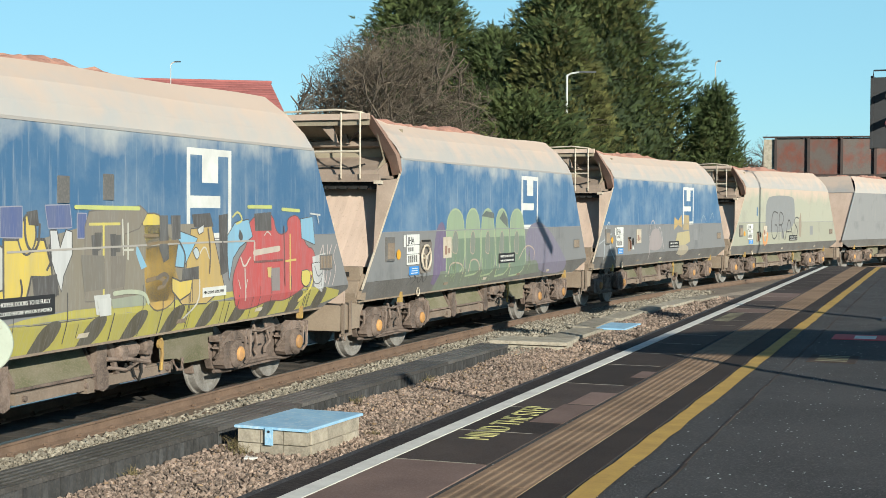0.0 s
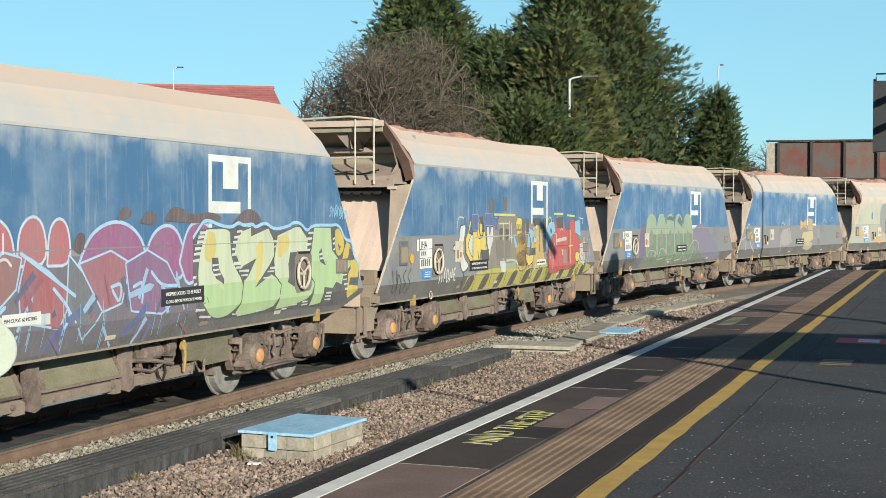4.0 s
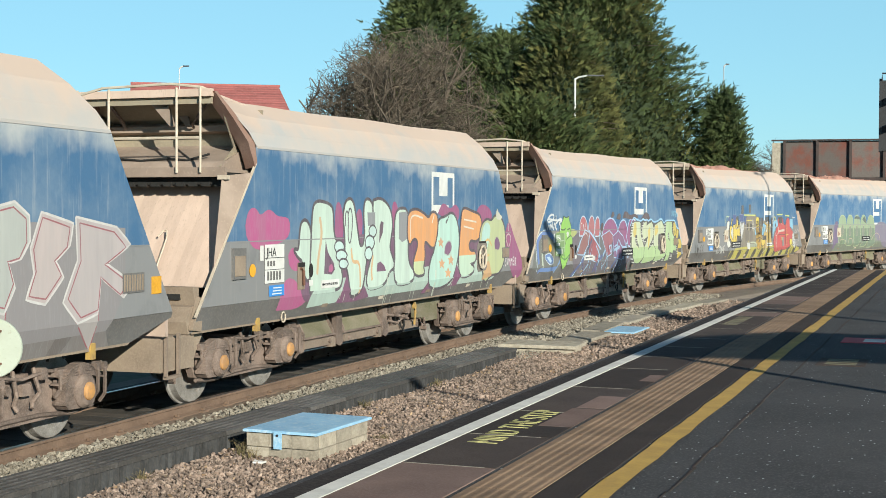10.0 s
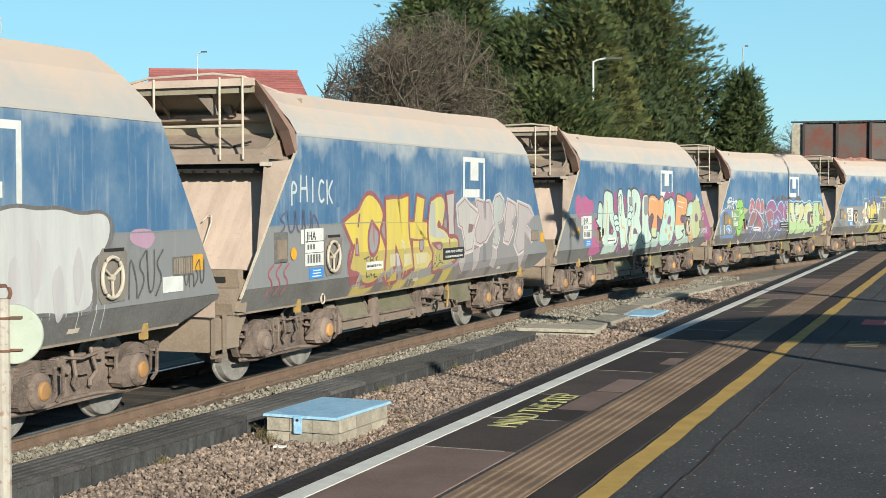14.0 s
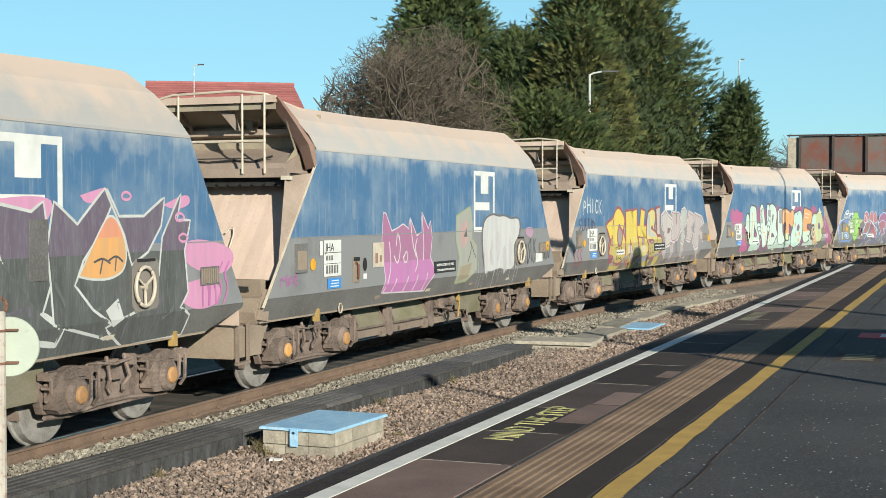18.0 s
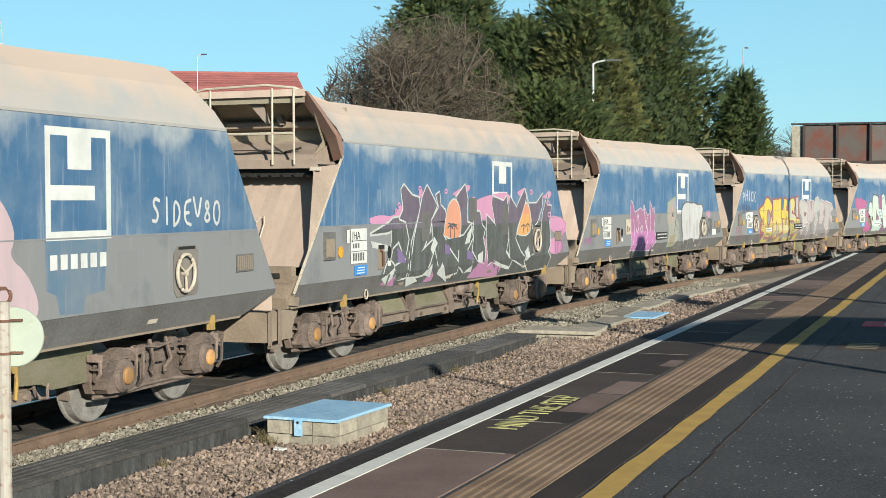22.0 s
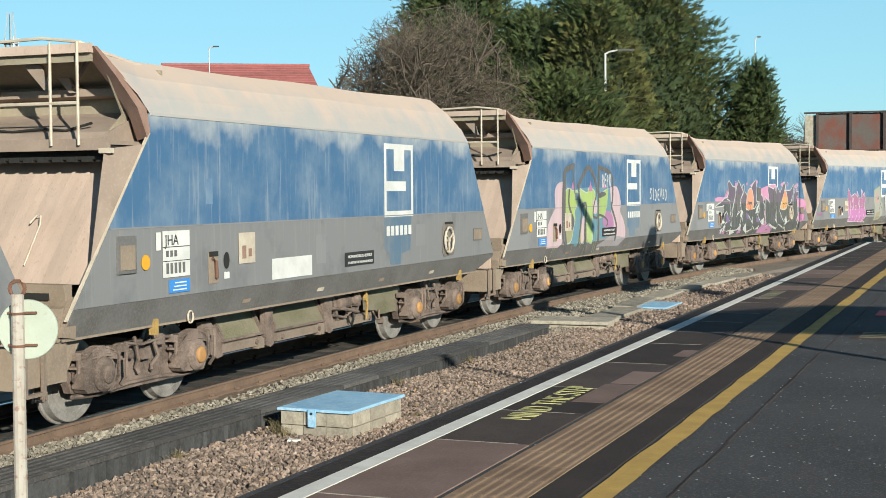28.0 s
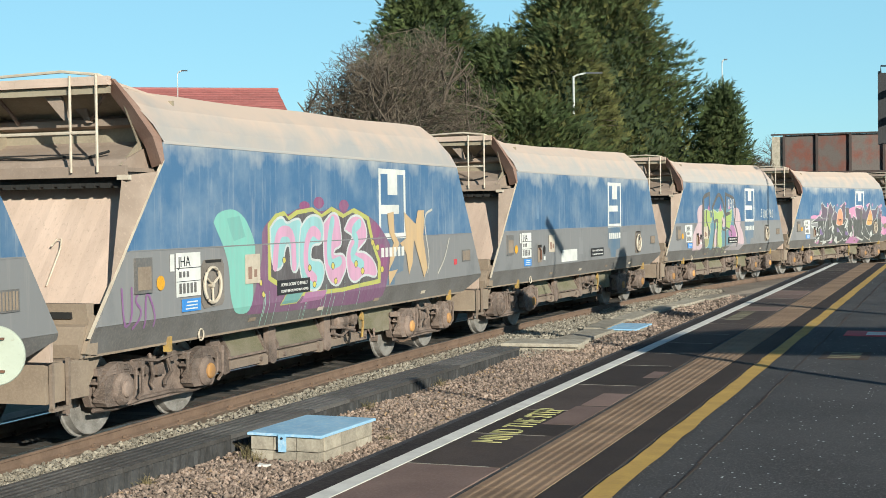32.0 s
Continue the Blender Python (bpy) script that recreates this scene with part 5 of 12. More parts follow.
def slab(w, outline, fill, line, edge=0.05, lift=0.0060, round_=False, upper=None):
    """One hand-drawn letter: an outline stroke and a fill; upper: the height above which a second colour takes over."""
    pts = smooth_line(outline + [outline[0]]) if round_ else outline + [outline[0]]
    if line:
        sh = Shape()
        ribbon(sh, pts, edge * 2, lift - 0.00007)
        part("graffiti_outline", sh, spray(line), w)
    ring = pts[:-1]
    bm = bmesh.new()
    bm.faces.new([bm.verts.new((0, u, max(z, SILL + 0.01))) for u, z in ring])
    for cut in [BEND] + ([upper[0]] if upper else []):
        bmesh.ops.bisect_plane(bm, geom=bm.verts[:] + bm.edges[:] + bm.faces[:], plane_co=(0, 0, cut), plane_no=(0, 0, 1))
    bmesh.ops.triangulate(bm, faces=bm.faces[:])
    bm.verts.index_update()
    points = [side_point(v.co.y, v.co.z, lift) for v in bm.verts]
    high, low = [], []
    for f in bm.faces:
        (high if upper and f.calc_center_median().z > upper[0] else low).append(tuple(v.index for v in f.verts))
    bm.free()
    for faces, name, rgb in ((low, "graffiti_letter", fill), (high, "graffiti_shade", upper[1] if upper else fill)):
        if faces:
            used = sorted({i for f in faces for i in f})
            place = {i: k for k, i in enumerate(used)}
            part(name, Shape().raw([points[i] for i in used], [tuple(place[i] for i in f) for f in faces]), spray(rgb), w)


def shards(w, u0, u1, z0, z1, colours, count, seed, size=0.35, lift=0.0050, lean=0.4):
    """Angular splinters of wild lettering, each a bar or an arrow of its own."""
    rng = random.Random(seed)
    for k in range(count):
        u, z = rng.uniform(u0, u1), rng.uniform(z0, z1)
        a = rng.choice((0.3, 0.9, 1.3, 1.9, 2.4)) + rng.uniform(-0.2, 0.2)
        ln, wd = size * rng.uniform(0.5, 1.2), size * rng.uniform(0.10, 0.24)
        du, dz = math.cos(a), math.sin(a)
        o = [(u - du * ln / 2 - dz * wd / 2, z - dz * ln / 2 + du * wd / 2), (u + du * ln / 2 - dz * wd / 2, z + dz * ln / 2 + du * wd / 2)]
        o += [(u + du * (ln / 2 + wd), z + dz * (ln / 2 + wd))] if k % 3 == 0 else []
        o += [(u + du * ln / 2 + dz * wd / 2, z + dz * ln / 2 - du * wd / 2), (u - du * ln / 2 + dz * wd * 0.2, z - dz * ln / 2 - du * wd * 0.2)]
        c = colours[k % len(colours)]
        sh = Shape()
        n = len(o)
        sh.raw([side_point(a_, max(b_, SILL + 0.01), lift + 0.00003 * k) for a_, b_ in o], [tuple(range(n))])
        part("graffiti_stroke", sh, spray(c), w)


def paint_0(w):
    blob(w, [(-2.6, 0.97), (6.2, 0.97), (6.1, 1.34), (-2.4, 1.42)], (0.46, 0.40, 0.05), 0.0024)
    slab(w, [(-2.53, 1.98), (-0.9, 2.23), (1.56, 2.25), (1.56, 1.35), (-2.46, 1.38)], (0.22, 0.19, 0.14), None, 0.04, 0.00500, False)
    slab(w, [(-2.84, 2.22), (-2.62, 2.24), (-2.63, 2.12), (-2.69, 1.99), (-2.78, 1.79), (-2.66, 1.59), (-2.46, 1.5), (-2.52, 1.41), (-2.78, 1.35), (-2.88, 1.54), (-2.92, 1.77), (-3.15, 1.76), (-3.3, 1.82), (-2.94, 1.93), (-2.91, 2.12)], (0.66, 0.65, 0.60), BLK, 0.028, 0.00514, True)
    slab(w, [(-2.59, 1.98), (-2.46, 2.11), (-2.37, 2.31), (-2.3, 2.3), (-2.44, 2.08), (-2.24, 2.04), (-2.34, 1.78), (-2.18, 1.55), (-2.36, 1.56), (-2.57, 1.71)], (0.70, 0.52, 0.07), BLK, 0.032, 0.00528, False)
    slab(w, [(-2.46, 1.85), (-2.36, 2.01), (-2.2, 2.08), (-2.2, 1.6), (-2.36, 1.71)], (0.62, 0.62, 0.58), BLK, 0.02, 0.00542, True)
    slab(w, [(-2.2, 2.11), (-1.56, 2.1), (-1.45, 1.85), (-1.43, 1.74), (-1.78, 1.76), (-1.86, 1.55), (-2.2, 1.56)], (0.70, 0.52, 0.07), BLK, 0.032, 0.00556, False)
    slab(w, [(-1.97, 2.11), (-1.92, 2.28), (-1.81, 2.38), (-1.71, 2.28), (-1.7, 2.1), (-1.81, 1.97), (-1.92, 2)], (0.70, 0.52, 0.07), BLK, 0.025, 0.00570, True)
    slab(w, [(-1.76, 1.74), (-1.32, 1.73), (-1.34, 1.53), (-1.73, 1.55)], (0.035, 0.033, 0.035), None, 0.04, 0.00584, False)
    slab(w, [(-2.26, 2.43), (-1.92, 2.44), (-1.92, 2.14), (-2.26, 2.15)], (0.05, 0.09, 0.27), (0.30, 0.30, 0.40), 0.012, 0.00598, False)
    slab(w, [(-1.53, 2.45), (-1.11, 2.46), (-1.07, 2.23), (-1.48, 2.23)], (0.05, 0.09, 0.27), (0.30, 0.30, 0.40), 0.012, 0.00612, False)
    slab(w, [(-0.96, 2.37), (-0.8, 2.37), (-0.8, 2.12), (-0.96, 2.12)], (0.05, 0.09, 0.27), (0.30, 0.30, 0.40), 0.012, 0.00626, False)
    slab(w, [(-2.72, 2.38), (-2.59, 2.39), (-2.59, 2.24), (-2.72, 2.24)], (0.05, 0.09, 0.27), (0.30, 0.30, 0.40), 0.012, 0.00640, False)
    slab(w, [(-1.45, 2.2), (-1.34, 2.2), (-1.28, 2.01), (-1.17, 2.2), (-1.07, 2.18), (-1.07, 1.95), (-1.22, 1.74), (-1.26, 1.58), (-1.42, 1.89)], (0.62, 0.62, 0.62), BLK, 0.014, 0.00654, False)
    slab(w, [(-0.82, 2.23), (-0.74, 2.39), (0.29, 2.45), (0.43, 2.38), (0.26, 2.21), (-0.05, 2.15), (-0.09, 1.43), (-0.82, 1.45)], (0.21, 0.18, 0.14), (0.12, 0.10, 0.08), 0.015, 0.00668, False)
    slab(w, [(-0.71, 2.14), (-0.58, 2.16), (-0.58, 1.86), (-0.68, 1.87)], (0.035, 0.033, 0.035), None, 0.04, 0.00682, False)
    slab(w, [(-0.34, 2.15), (-0.22, 2.15), (-0.22, 1.85), (-0.32, 1.86)], (0.035, 0.033, 0.035), None, 0.04, 0.00696, False)
    slab(w, [(-1.85, 2.39), (-1.67, 2.41), (-1.64, 2.25), (-1.81, 2.26)], (0.035, 0.033, 0.035), None, 0.04, 0.00710, False)
    tag(w, [[(-0.47, 2.26), (-0.47, 1.5)]], (0.66, 0.56, 0.10), 0.035, 0.00724)
    tag(w, [[(-0.74, 2.26), (-0.15, 2.26)]], (0.66, 0.56, 0.10), 0.03, 0.00738)
    tag(w, [[(-0.09, 2.3), (-0.07, 1.92)]], (0.62, 0.60, 0.52), 0.03, 0.00752)
    tag(w, [[(-1, 2.44), (0.26, 2.43)]], (0.56, 0.60, 0.16), 0.046, 0.00766)
    tag(w, [[(-3.07, 2.19), (-3.02, 2.35), (-2.91, 2.4), (-2.72, 2.37)]], (0.46, 0.58, 0.34), 0.03, 0.00780)
    slab(w, [(-0.66, 1.5), (-0.34, 1.5), (-0.34, 1.27), (-0.61, 1.29)], (0.58, 0.58, 0.56), None, 0.04, 0.00794, False)
    slab(w, [(-0.32, 1.44), (0.4, 1.46), (0.4, 1.33), (-0.29, 1.34)], (0.30, 0.33, 0.24), None, 0.04, 0.00808, False)
    slab(w, [(0.31, 2.36), (0.76, 2.37), (0.95, 2.06), (1.22, 1.97), (1.05, 1.75), (1.23, 1.49), (0.93, 1.27), (0.53, 1.25), (0.35, 1.61), (0.43, 2.02)], (0.52, 0.32, 0.05), (0.10, 0.07, 0.03), 0.018, 0.00500, True, (2.02, (0.70, 0.54, 0.07)))
    slab(w, [(1.46, 2.18), (1.98, 2.21), (2.32, 1.45), (1.85, 1.27), (1.25, 1.29), (1.01, 1.48), (1.31, 1.57)], (0.52, 0.35, 0.09), BLK, 0.016, 0.00514, False)
    slab(w, [(1.08, 1.75), (1.18, 2.16), (1.62, 2.07), (1.27, 1.73)], SKY, BLK, 0.012, 0.00528, False)
    slab(w, [(0.21, 2.03), (0.43, 1.77), (0.31, 1.74), (0.19, 1.93)], SKY, None, 0.04, 0.00542, False)
    slab(w, [(2.75, 1.8), (3, 1.98), (3, 2.3), (3.72, 2.41), (3.86, 2.06), (4.27, 2.1), (4.18, 2.3), (4.63, 2.36), (4.79, 1.9), (5.2, 1.84), (5.12, 1.44), (4.53, 1.24), (4.15, 1.16), (3.71, 1.2), (3.13, 1.11), (2.66, 1.14), (2.53, 1.53)], (0.50, 0.045, 0.05), (0.14, 0.03, 0.03), 0.016, 0.00556, True)
    slab(w, [(2.46, 1.53), (2.38, 2.06), (2.62, 2.25), (3, 2.29), (3.12, 2.07), (2.75, 1.94), (2.56, 1.8)], SKY, BLK, 0.014, 0.00570, False)
    slab(w, [(2.75, 2.17), (2.85, 2.09), (2.82, 2), (2.7, 2.06)], (0.035, 0.033, 0.035), None, 0.04, 0.00584, True)
    slab(w, [(4.66, 2.29), (5.07, 2.32), (5.17, 1.92), (4.7, 2.02)], SKY, BLK, 0.012, 0.00598, False)
    slab(w, [(5.08, 1.74), (5.56, 1.79), (5.48, 1.2), (5.15, 1.31)], (0.58, 0.58, 0.58), None, 0.04, 0.00612, False)
    slab(w, [(3.68, 1.63), (3.97, 1.63), (3.98, 1.31), (3.71, 1.32)], (0.24, 0.20, 0.20), None, 0.04, 0.00626, False)
    slab(w, [(0.71, 2.35), (0.9, 2.35), (0.93, 1.84), (0.8, 1.8), (0.72, 2.02)], (0.035, 0.033, 0.035), None, 0.04, 0.00640, False)
    slab(w, [(0.97, 2.35), (1.2, 2.35), (1.2, 2.07), (1.01, 2.06)], (0.035, 0.033, 0.035), None, 0.04, 0.00654, False)
    slab(w, [(1.48, 2.36), (1.94, 2.38), (2.03, 2.21), (1.53, 2.21)], (0.035, 0.033, 0.035), None, 0.04, 0.00668, False)
    slab(w, [(1.25, 1.71), (1.65, 1.73), (1.65, 1.57), (1.23, 1.58)], (0.035, 0.033, 0.035), None, 0.04, 0.00682, False)
    slab(w, [(2.17, 2.35), (2.41, 2.37), (2.41, 1.63), (2.22, 1.59)], (0.035, 0.033, 0.035), None, 0.04, 0.00696, False)
    slab(w, [(3.17, 2.37), (3.69, 2.39), (3.7, 2.14), (3.2, 2.14)], (0.035, 0.033, 0.035), None, 0.04, 0.00710, False)
    tag(w, [[(3.18, 1.98), (3.18, 1.77)]], (0.60, 0.50, 0.42), 0.05, 0.00724)
    tag(w, [[(3.18, 1.85), (3.94, 1.89)]], (0.60, 0.50, 0.42), 0.08, 0.00738)
    tag(w, [[(2.78, 1.8), (2.88, 1.65), (3.05, 1.79)]], (0.60, 0.54, 0.48), 0.03, 0.00752)
    tag(w, [[(2.9, 1.65), (2.93, 1.24)]], (0.60, 0.54, 0.48), 0.03, 0.00766)
    tag(w, [[(4.3, 2.07), (4.31, 1.31)]], (0.66, 0.50, 0.10), 0.035, 0.00780)
    tag(w, [[(4.16, 1.71), (4.5, 1.72)]], (0.66, 0.50, 0.10), 0.03, 0.00794)
    tag(w, [[(2.99, 2.46), (3.69, 2.46)]], (0.56, 0.60, 0.16), 0.046, 0.00808)
    tag(w, [[(4.04, 2.43), (4.61, 2.41)]], (0.56, 0.60, 0.16), 0.046, 0.00822)
    tag(w, [[(4.97, 1.52), (5.14, 1.48), (4.98, 1.26), (4.68, 1.13)]], (0.68, 0.56, 0.08), 0.05, 0.00836)
    tag(w, [[(1.67, 1.56), (1.67, 1.3), (1.31, 1.09)]], (0.60, 0.58, 0.52), 0.03, 0.00850)
    tag(w, [[(1.62, 1.83), (1.8, 2), (1.92, 1.82)]], (0.62, 0.60, 0.52), 0.02, 0.00864)
    tag(w, [[(0.43, 1.61), (0.72, 1.64), (0.89, 1.55), (0.68, 1.51)]], (0.20, 0.13, 0.05), 0.05, 0.00878)
    tag(w, [[(2.55, 2.33), (2.7, 2.41), (2.85, 2.28), (2.65, 2.24)]], (0.62, 0.58, 0.16), 0.03, 0.00892)
    slab(w, [(-1.76, 1.73), (-1.34, 1.76), (-1.3, 1.54), (-1.7, 1.55)], (0.035, 0.033, 0.035), None, 0.04, 0.00950, False)
    tag(w, [[(-1.88, 2.32), (-1.87, 2.09), (-1.76, 1.98), (-1.65, 2.06), (-1.63, 2.26)]], BLK, 0.035, 0.00964)
    tag(w, [[(-1.95, 1.72), (-1.92, 1.62), (-1.96, 1.52)]], BLK, 0.03, 0.00978)
    tag(w, [[(-1.47, 2.05), (-1.43, 1.9), (-1.51, 1.81)]], BLK, 0.03, 0.00992)
    slab(w, [(-0.65, 2.17), (-0.51, 2.17), (-0.52, 1.99), (-0.61, 1.96)], (0.05, 0.045, 0.04), None, 0.04, 0.01006, False)
    slab(w, [(-0.26, 2.14), (-0.13, 2.14), (-0.14, 1.95), (-0.22, 1.95)], (0.05, 0.045, 0.04), None, 0.04, 0.01020, False)
    tag(w, [[(0.02, 2.26), (0.02, 1.87)]], (0.58, 0.56, 0.48), 0.03, 0.01034)
    tag(w, [[(-0.08, 1.97), (0.13, 1.97)]], (0.58, 0.56, 0.48), 0.025, 0.01048)
    slab(w, [(-0.91, 1.94), (-0.46, 1.92), (-0.45, 1.56), (-0.85, 1.55)], (0.16, 0.14, 0.11), None, 0.04, 0.01062, False)
    slab(w, [(-0.34, 1.91), (-0.02, 1.91), (-0.05, 1.57), (-0.32, 1.55)], (0.17, 0.145, 0.115), None, 0.04, 0.01076, False)
    tag(w, [[(-2.16, 2), (-0.21, 2.01), (1.28, 2.02), (3.17, 2.01)]], (0.42, 0.38, 0.34), 0.022, 0.01090)
    slab(w, [(0.71, 2.35), (0.89, 2.35), (0.89, 1.9), (0.79, 1.82), (0.7, 1.96)], (0.05, 0.05, 0.05), None, 0.04, 0.01104, False)
    tag(w, [[(0.38, 2.12), (0.65, 2.12)]], (0.20, 0.13, 0.05), 0.04, 0.01118)
    tag(w, [[(0.44, 2.02), (0.75, 2.04), (1.14, 2.04)]], (0.20, 0.13, 0.05), 0.035, 0.01132)
    tag(w, [[(0.65, 1.63), (0.82, 1.68), (0.93, 1.62), (0.79, 1.56)]], (0.10, 0.07, 0.04), 0.05, 0.01146)
    slab(w, [(1, 1.61), (1.18, 1.56), (1.47, 1.57), (1.43, 1.42), (1.18, 1.35), (1, 1.47)], (0.68, 0.50, 0.07), BLK, 0.02, 0.01160, False)
    tag(w, [[(1.17, 2.04), (1.32, 1.89), (1.28, 1.72)]], BLK, 0.025, 0.01174)
    slab(w, [(1.5, 1.92), (1.58, 1.97), (1.67, 1.88), (1.59, 1.8)], (0.50, 0.58, 0.62), BLK, 0.012, 0.01188, True)
    slab(w, [(1.61, 2.18), (1.76, 2.23), (1.76, 2.15), (1.65, 2.12)], (0.62, 0.62, 0.60), BLK, 0.01, 0.01202, False)
    tag(w, [[(1.88, 2.18), (1.95, 1.91), (1.92, 1.64)]], (0.10, 0.07, 0.04), 0.03, 0.01216)
    tag(w, [[(2.26, 2.26), (2.27, 1.9), (2.35, 1.75)]], BLK, 0.03, 0.01230)
    tag(w, [[(2.71, 1.51), (2.76, 1.4)]], (0.60, 0.54, 0.48), 0.02, 0.01244)
    tag(w, [[(2.96, 1.5), (2.92, 1.39)]], (0.60, 0.54, 0.48), 0.02, 0.01258)
    tag(w, [[(3.47, 2.08), (3.56, 2.14), (3.67, 2.08)]], (0.60, 0.54, 0.48), 0.02, 0.01272)
    slab(w, [(3.56, 1.64), (3.69, 1.65), (3.68, 1.5), (3.59, 1.51)], (0.60, 0.44, 0.14), None, 0.04, 0.01286, False)
    tag(w, [[(3.17, 1.73), (4.05, 1.73)]], (0.16, 0.03, 0.03), 0.03, 0.01300)
    tag(w, [[(4.09, 2.19), (4.13, 1.37)]], (0.16, 0.03, 0.03), 0.025, 0.01314)
    slab(w, [(4.71, 1.55), (4.96, 1.56), (5.01, 1.41), (4.86, 1.31), (4.67, 1.39)], (0.66, 0.54, 0.08), BLK, 0.014, 0.01328, True)
    slab(w, [(5.05, 1.64), (5.45, 1.66), (5.41, 1.36), (5.11, 1.34)], (0.54, 0.54, 0.54), BLK, 0.012, 0.01342, True)
    tag(w, [[(5.15, 1.6), (5.26, 1.43), (5.41, 1.49)]], (0.10, 0.10, 0.12), 0.02, 0.01356)
    tag(w, [[(5.24, 2.35), (5.29, 2.23)]], (0.60, 0.60, 0.60), 0.025, 0.01370)
    tag(w, [[(4.99, 2.37), (5.34, 2.35)]], (0.60, 0.60, 0.60), 0.025, 0.01384)
    slab(w, [(-0.61, 1.46), (-0.33, 1.46), (-0.33, 1.27), (-0.55, 1.27)], (0.60, 0.60, 0.58), None, 0.04, 0.01398, False)
    tag(w, [[(-0.27, 1.5), (0.05, 1.51), (0.38, 1.47), (0.45, 1.36)]], (0.46, 0.50, 0.36), 0.05, 0.01412)
    for k in range(10):
        shadow_wedges(w, [(-2.6 + 0.86 * k, 0.36)], (0.055, 0.045, 0.02), 0.2, 0.0046, 1.28)
    drips(w, -3, 5.8, 1.3, BLK, 26, 2)
    letters(w, "MYONE", -3.95, -3.1, 1.2, 1.46, 0.035, WHT, None, seed=9, jump=0.02, name="graffiti_tag")
    scribble(w, -6.0, -5.2, 1.1, 1.5, BLK, 4, 10, 0.02)
    scribble(w, 5.3, 6.0, 1.3, 1.9, PALE, 4, 11, 0.022)
    X = HALF + 0.003
    for u, z in ((-1.22, 2.62), (-0.37, 2.66)):
        part("small_hatch", Shape().box(X - 0.004, X + 0.012, u - 0.10, u + 0.10, z - 0.14, z + 0.14, 0.01), sill_paint, w, "small dark hatch")


def paint_m1(w):
    slab(w, [(-3.64, 1.11), (-3.53, 2.1), (-3.11, 2.28), (-2.9, 1.72), (-2.79, 0.97)], (0.12, 0.08, 0.19), None, 0.04, 0.00240, True)
    slab(w, [(1.54, 1.61), (1.87, 2.15), (2.96, 2.2), (4.34, 1.55), (5.05, 0.99), (2.85, 1.02)], (0.17, 0.15, 0.23), None, 0.04, 0.00254, True)
    slab(w, [(-3.53, 0.97), (-3.27, 1.32), (2.42, 1.35), (2.79, 1.08), (-2.61, 0.97)], (0.13, 0.16, 0.11), None, 0.04, 0.00268, False)
    slab(w, [(-2.97, 1.24), (-2.98, 2.18), (-2.75, 2.42), (-2.35, 2.44), (-2.07, 2.23), (-2.03, 1.27)], (0.13, 0.20, 0.13), (0.36, 0.44, 0.24), 0.035, 0.00282, True, (1.9, (0.27, 0.36, 0.22)))
    slab(w, [(-2.67, 1.67), (-2.65, 1.98), (-2.48, 2.07), (-2.37, 1.9), (-2.43, 1.6)], (0.17, 0.20, 0.16), (0.46, 0.34, 0.26), 0.014, 0.00296, True)
    slab(w, [(-1.94, 1.2), (-1.99, 2.18), (-1.79, 2.43), (-1.44, 2.45), (-1.21, 2.22), (-1.13, 1.23)], (0.13, 0.20, 0.13), (0.36, 0.44, 0.24), 0.035, 0.00310, True, (1.9, (0.27, 0.36, 0.22)))
    slab(w, [(-1.72, 1.64), (-1.7, 1.96), (-1.56, 2.06), (-1.46, 1.88), (-1.51, 1.57)], (0.17, 0.20, 0.16), (0.46, 0.34, 0.26), 0.014, 0.00324, True)
    slab(w, [(-1.04, 1.16), (-1.12, 2.17), (-0.94, 2.43), (-0.6, 2.45), (-0.38, 2.22), (-0.27, 1.2)], (0.13, 0.20, 0.13), (0.36, 0.44, 0.24), 0.035, 0.00338, True, (1.9, (0.27, 0.36, 0.22)))
    slab(w, [(-0.86, 1.62), (-0.85, 1.95), (-0.71, 2.05), (-0.62, 1.87), (-0.66, 1.55)], (0.17, 0.20, 0.16), (0.46, 0.34, 0.26), 0.014, 0.00352, True)
    slab(w, [(-0.17, 1.12), (-0.29, 2.17), (-0.09, 2.43), (0.26, 2.45), (0.49, 2.21), (0.64, 1.16)], (0.13, 0.20, 0.13), (0.36, 0.44, 0.24), 0.035, 0.00366, True, (1.9, (0.27, 0.36, 0.22)))
    slab(w, [(-0.02, 1.6), (-0, 1.94), (0.14, 2.04), (0.24, 1.85), (0.19, 1.52)], (0.17, 0.20, 0.16), (0.46, 0.34, 0.26), 0.014, 0.00380, True)
    slab(w, [(0.74, 1.09), (0.59, 2.16), (0.82, 2.43), (1.24, 2.45), (1.52, 2.21), (1.72, 1.12)], (0.13, 0.20, 0.13), (0.36, 0.44, 0.24), 0.035, 0.00394, True, (1.9, (0.27, 0.36, 0.22)))
    slab(w, [(0.91, 1.58), (0.93, 1.93), (1.1, 2.03), (1.22, 1.84), (1.16, 1.5)], (0.17, 0.20, 0.16), (0.46, 0.34, 0.26), 0.014, 0.00408, True)
    slab(w, [(-1.12, 2.32), (-0.86, 2.42), (-0.42, 2.39), (-0.35, 2.27)], (0.06, 0.09, 0.08), None, 0.04, 0.00422, False)
    slab(w, [(-0.05, 2.27), (0.2, 2.42), (0.46, 2.26), (0.46, 2.08)], (0.06, 0.09, 0.08), None, 0.04, 0.00436, False)
    tag(w, [[(-2.89, 1.26), (-2.77, 1.48), (-2.11, 1.42), (-2.13, 1.23)]], (0.48, 0.36, 0.28), 0.03, 0.00450)
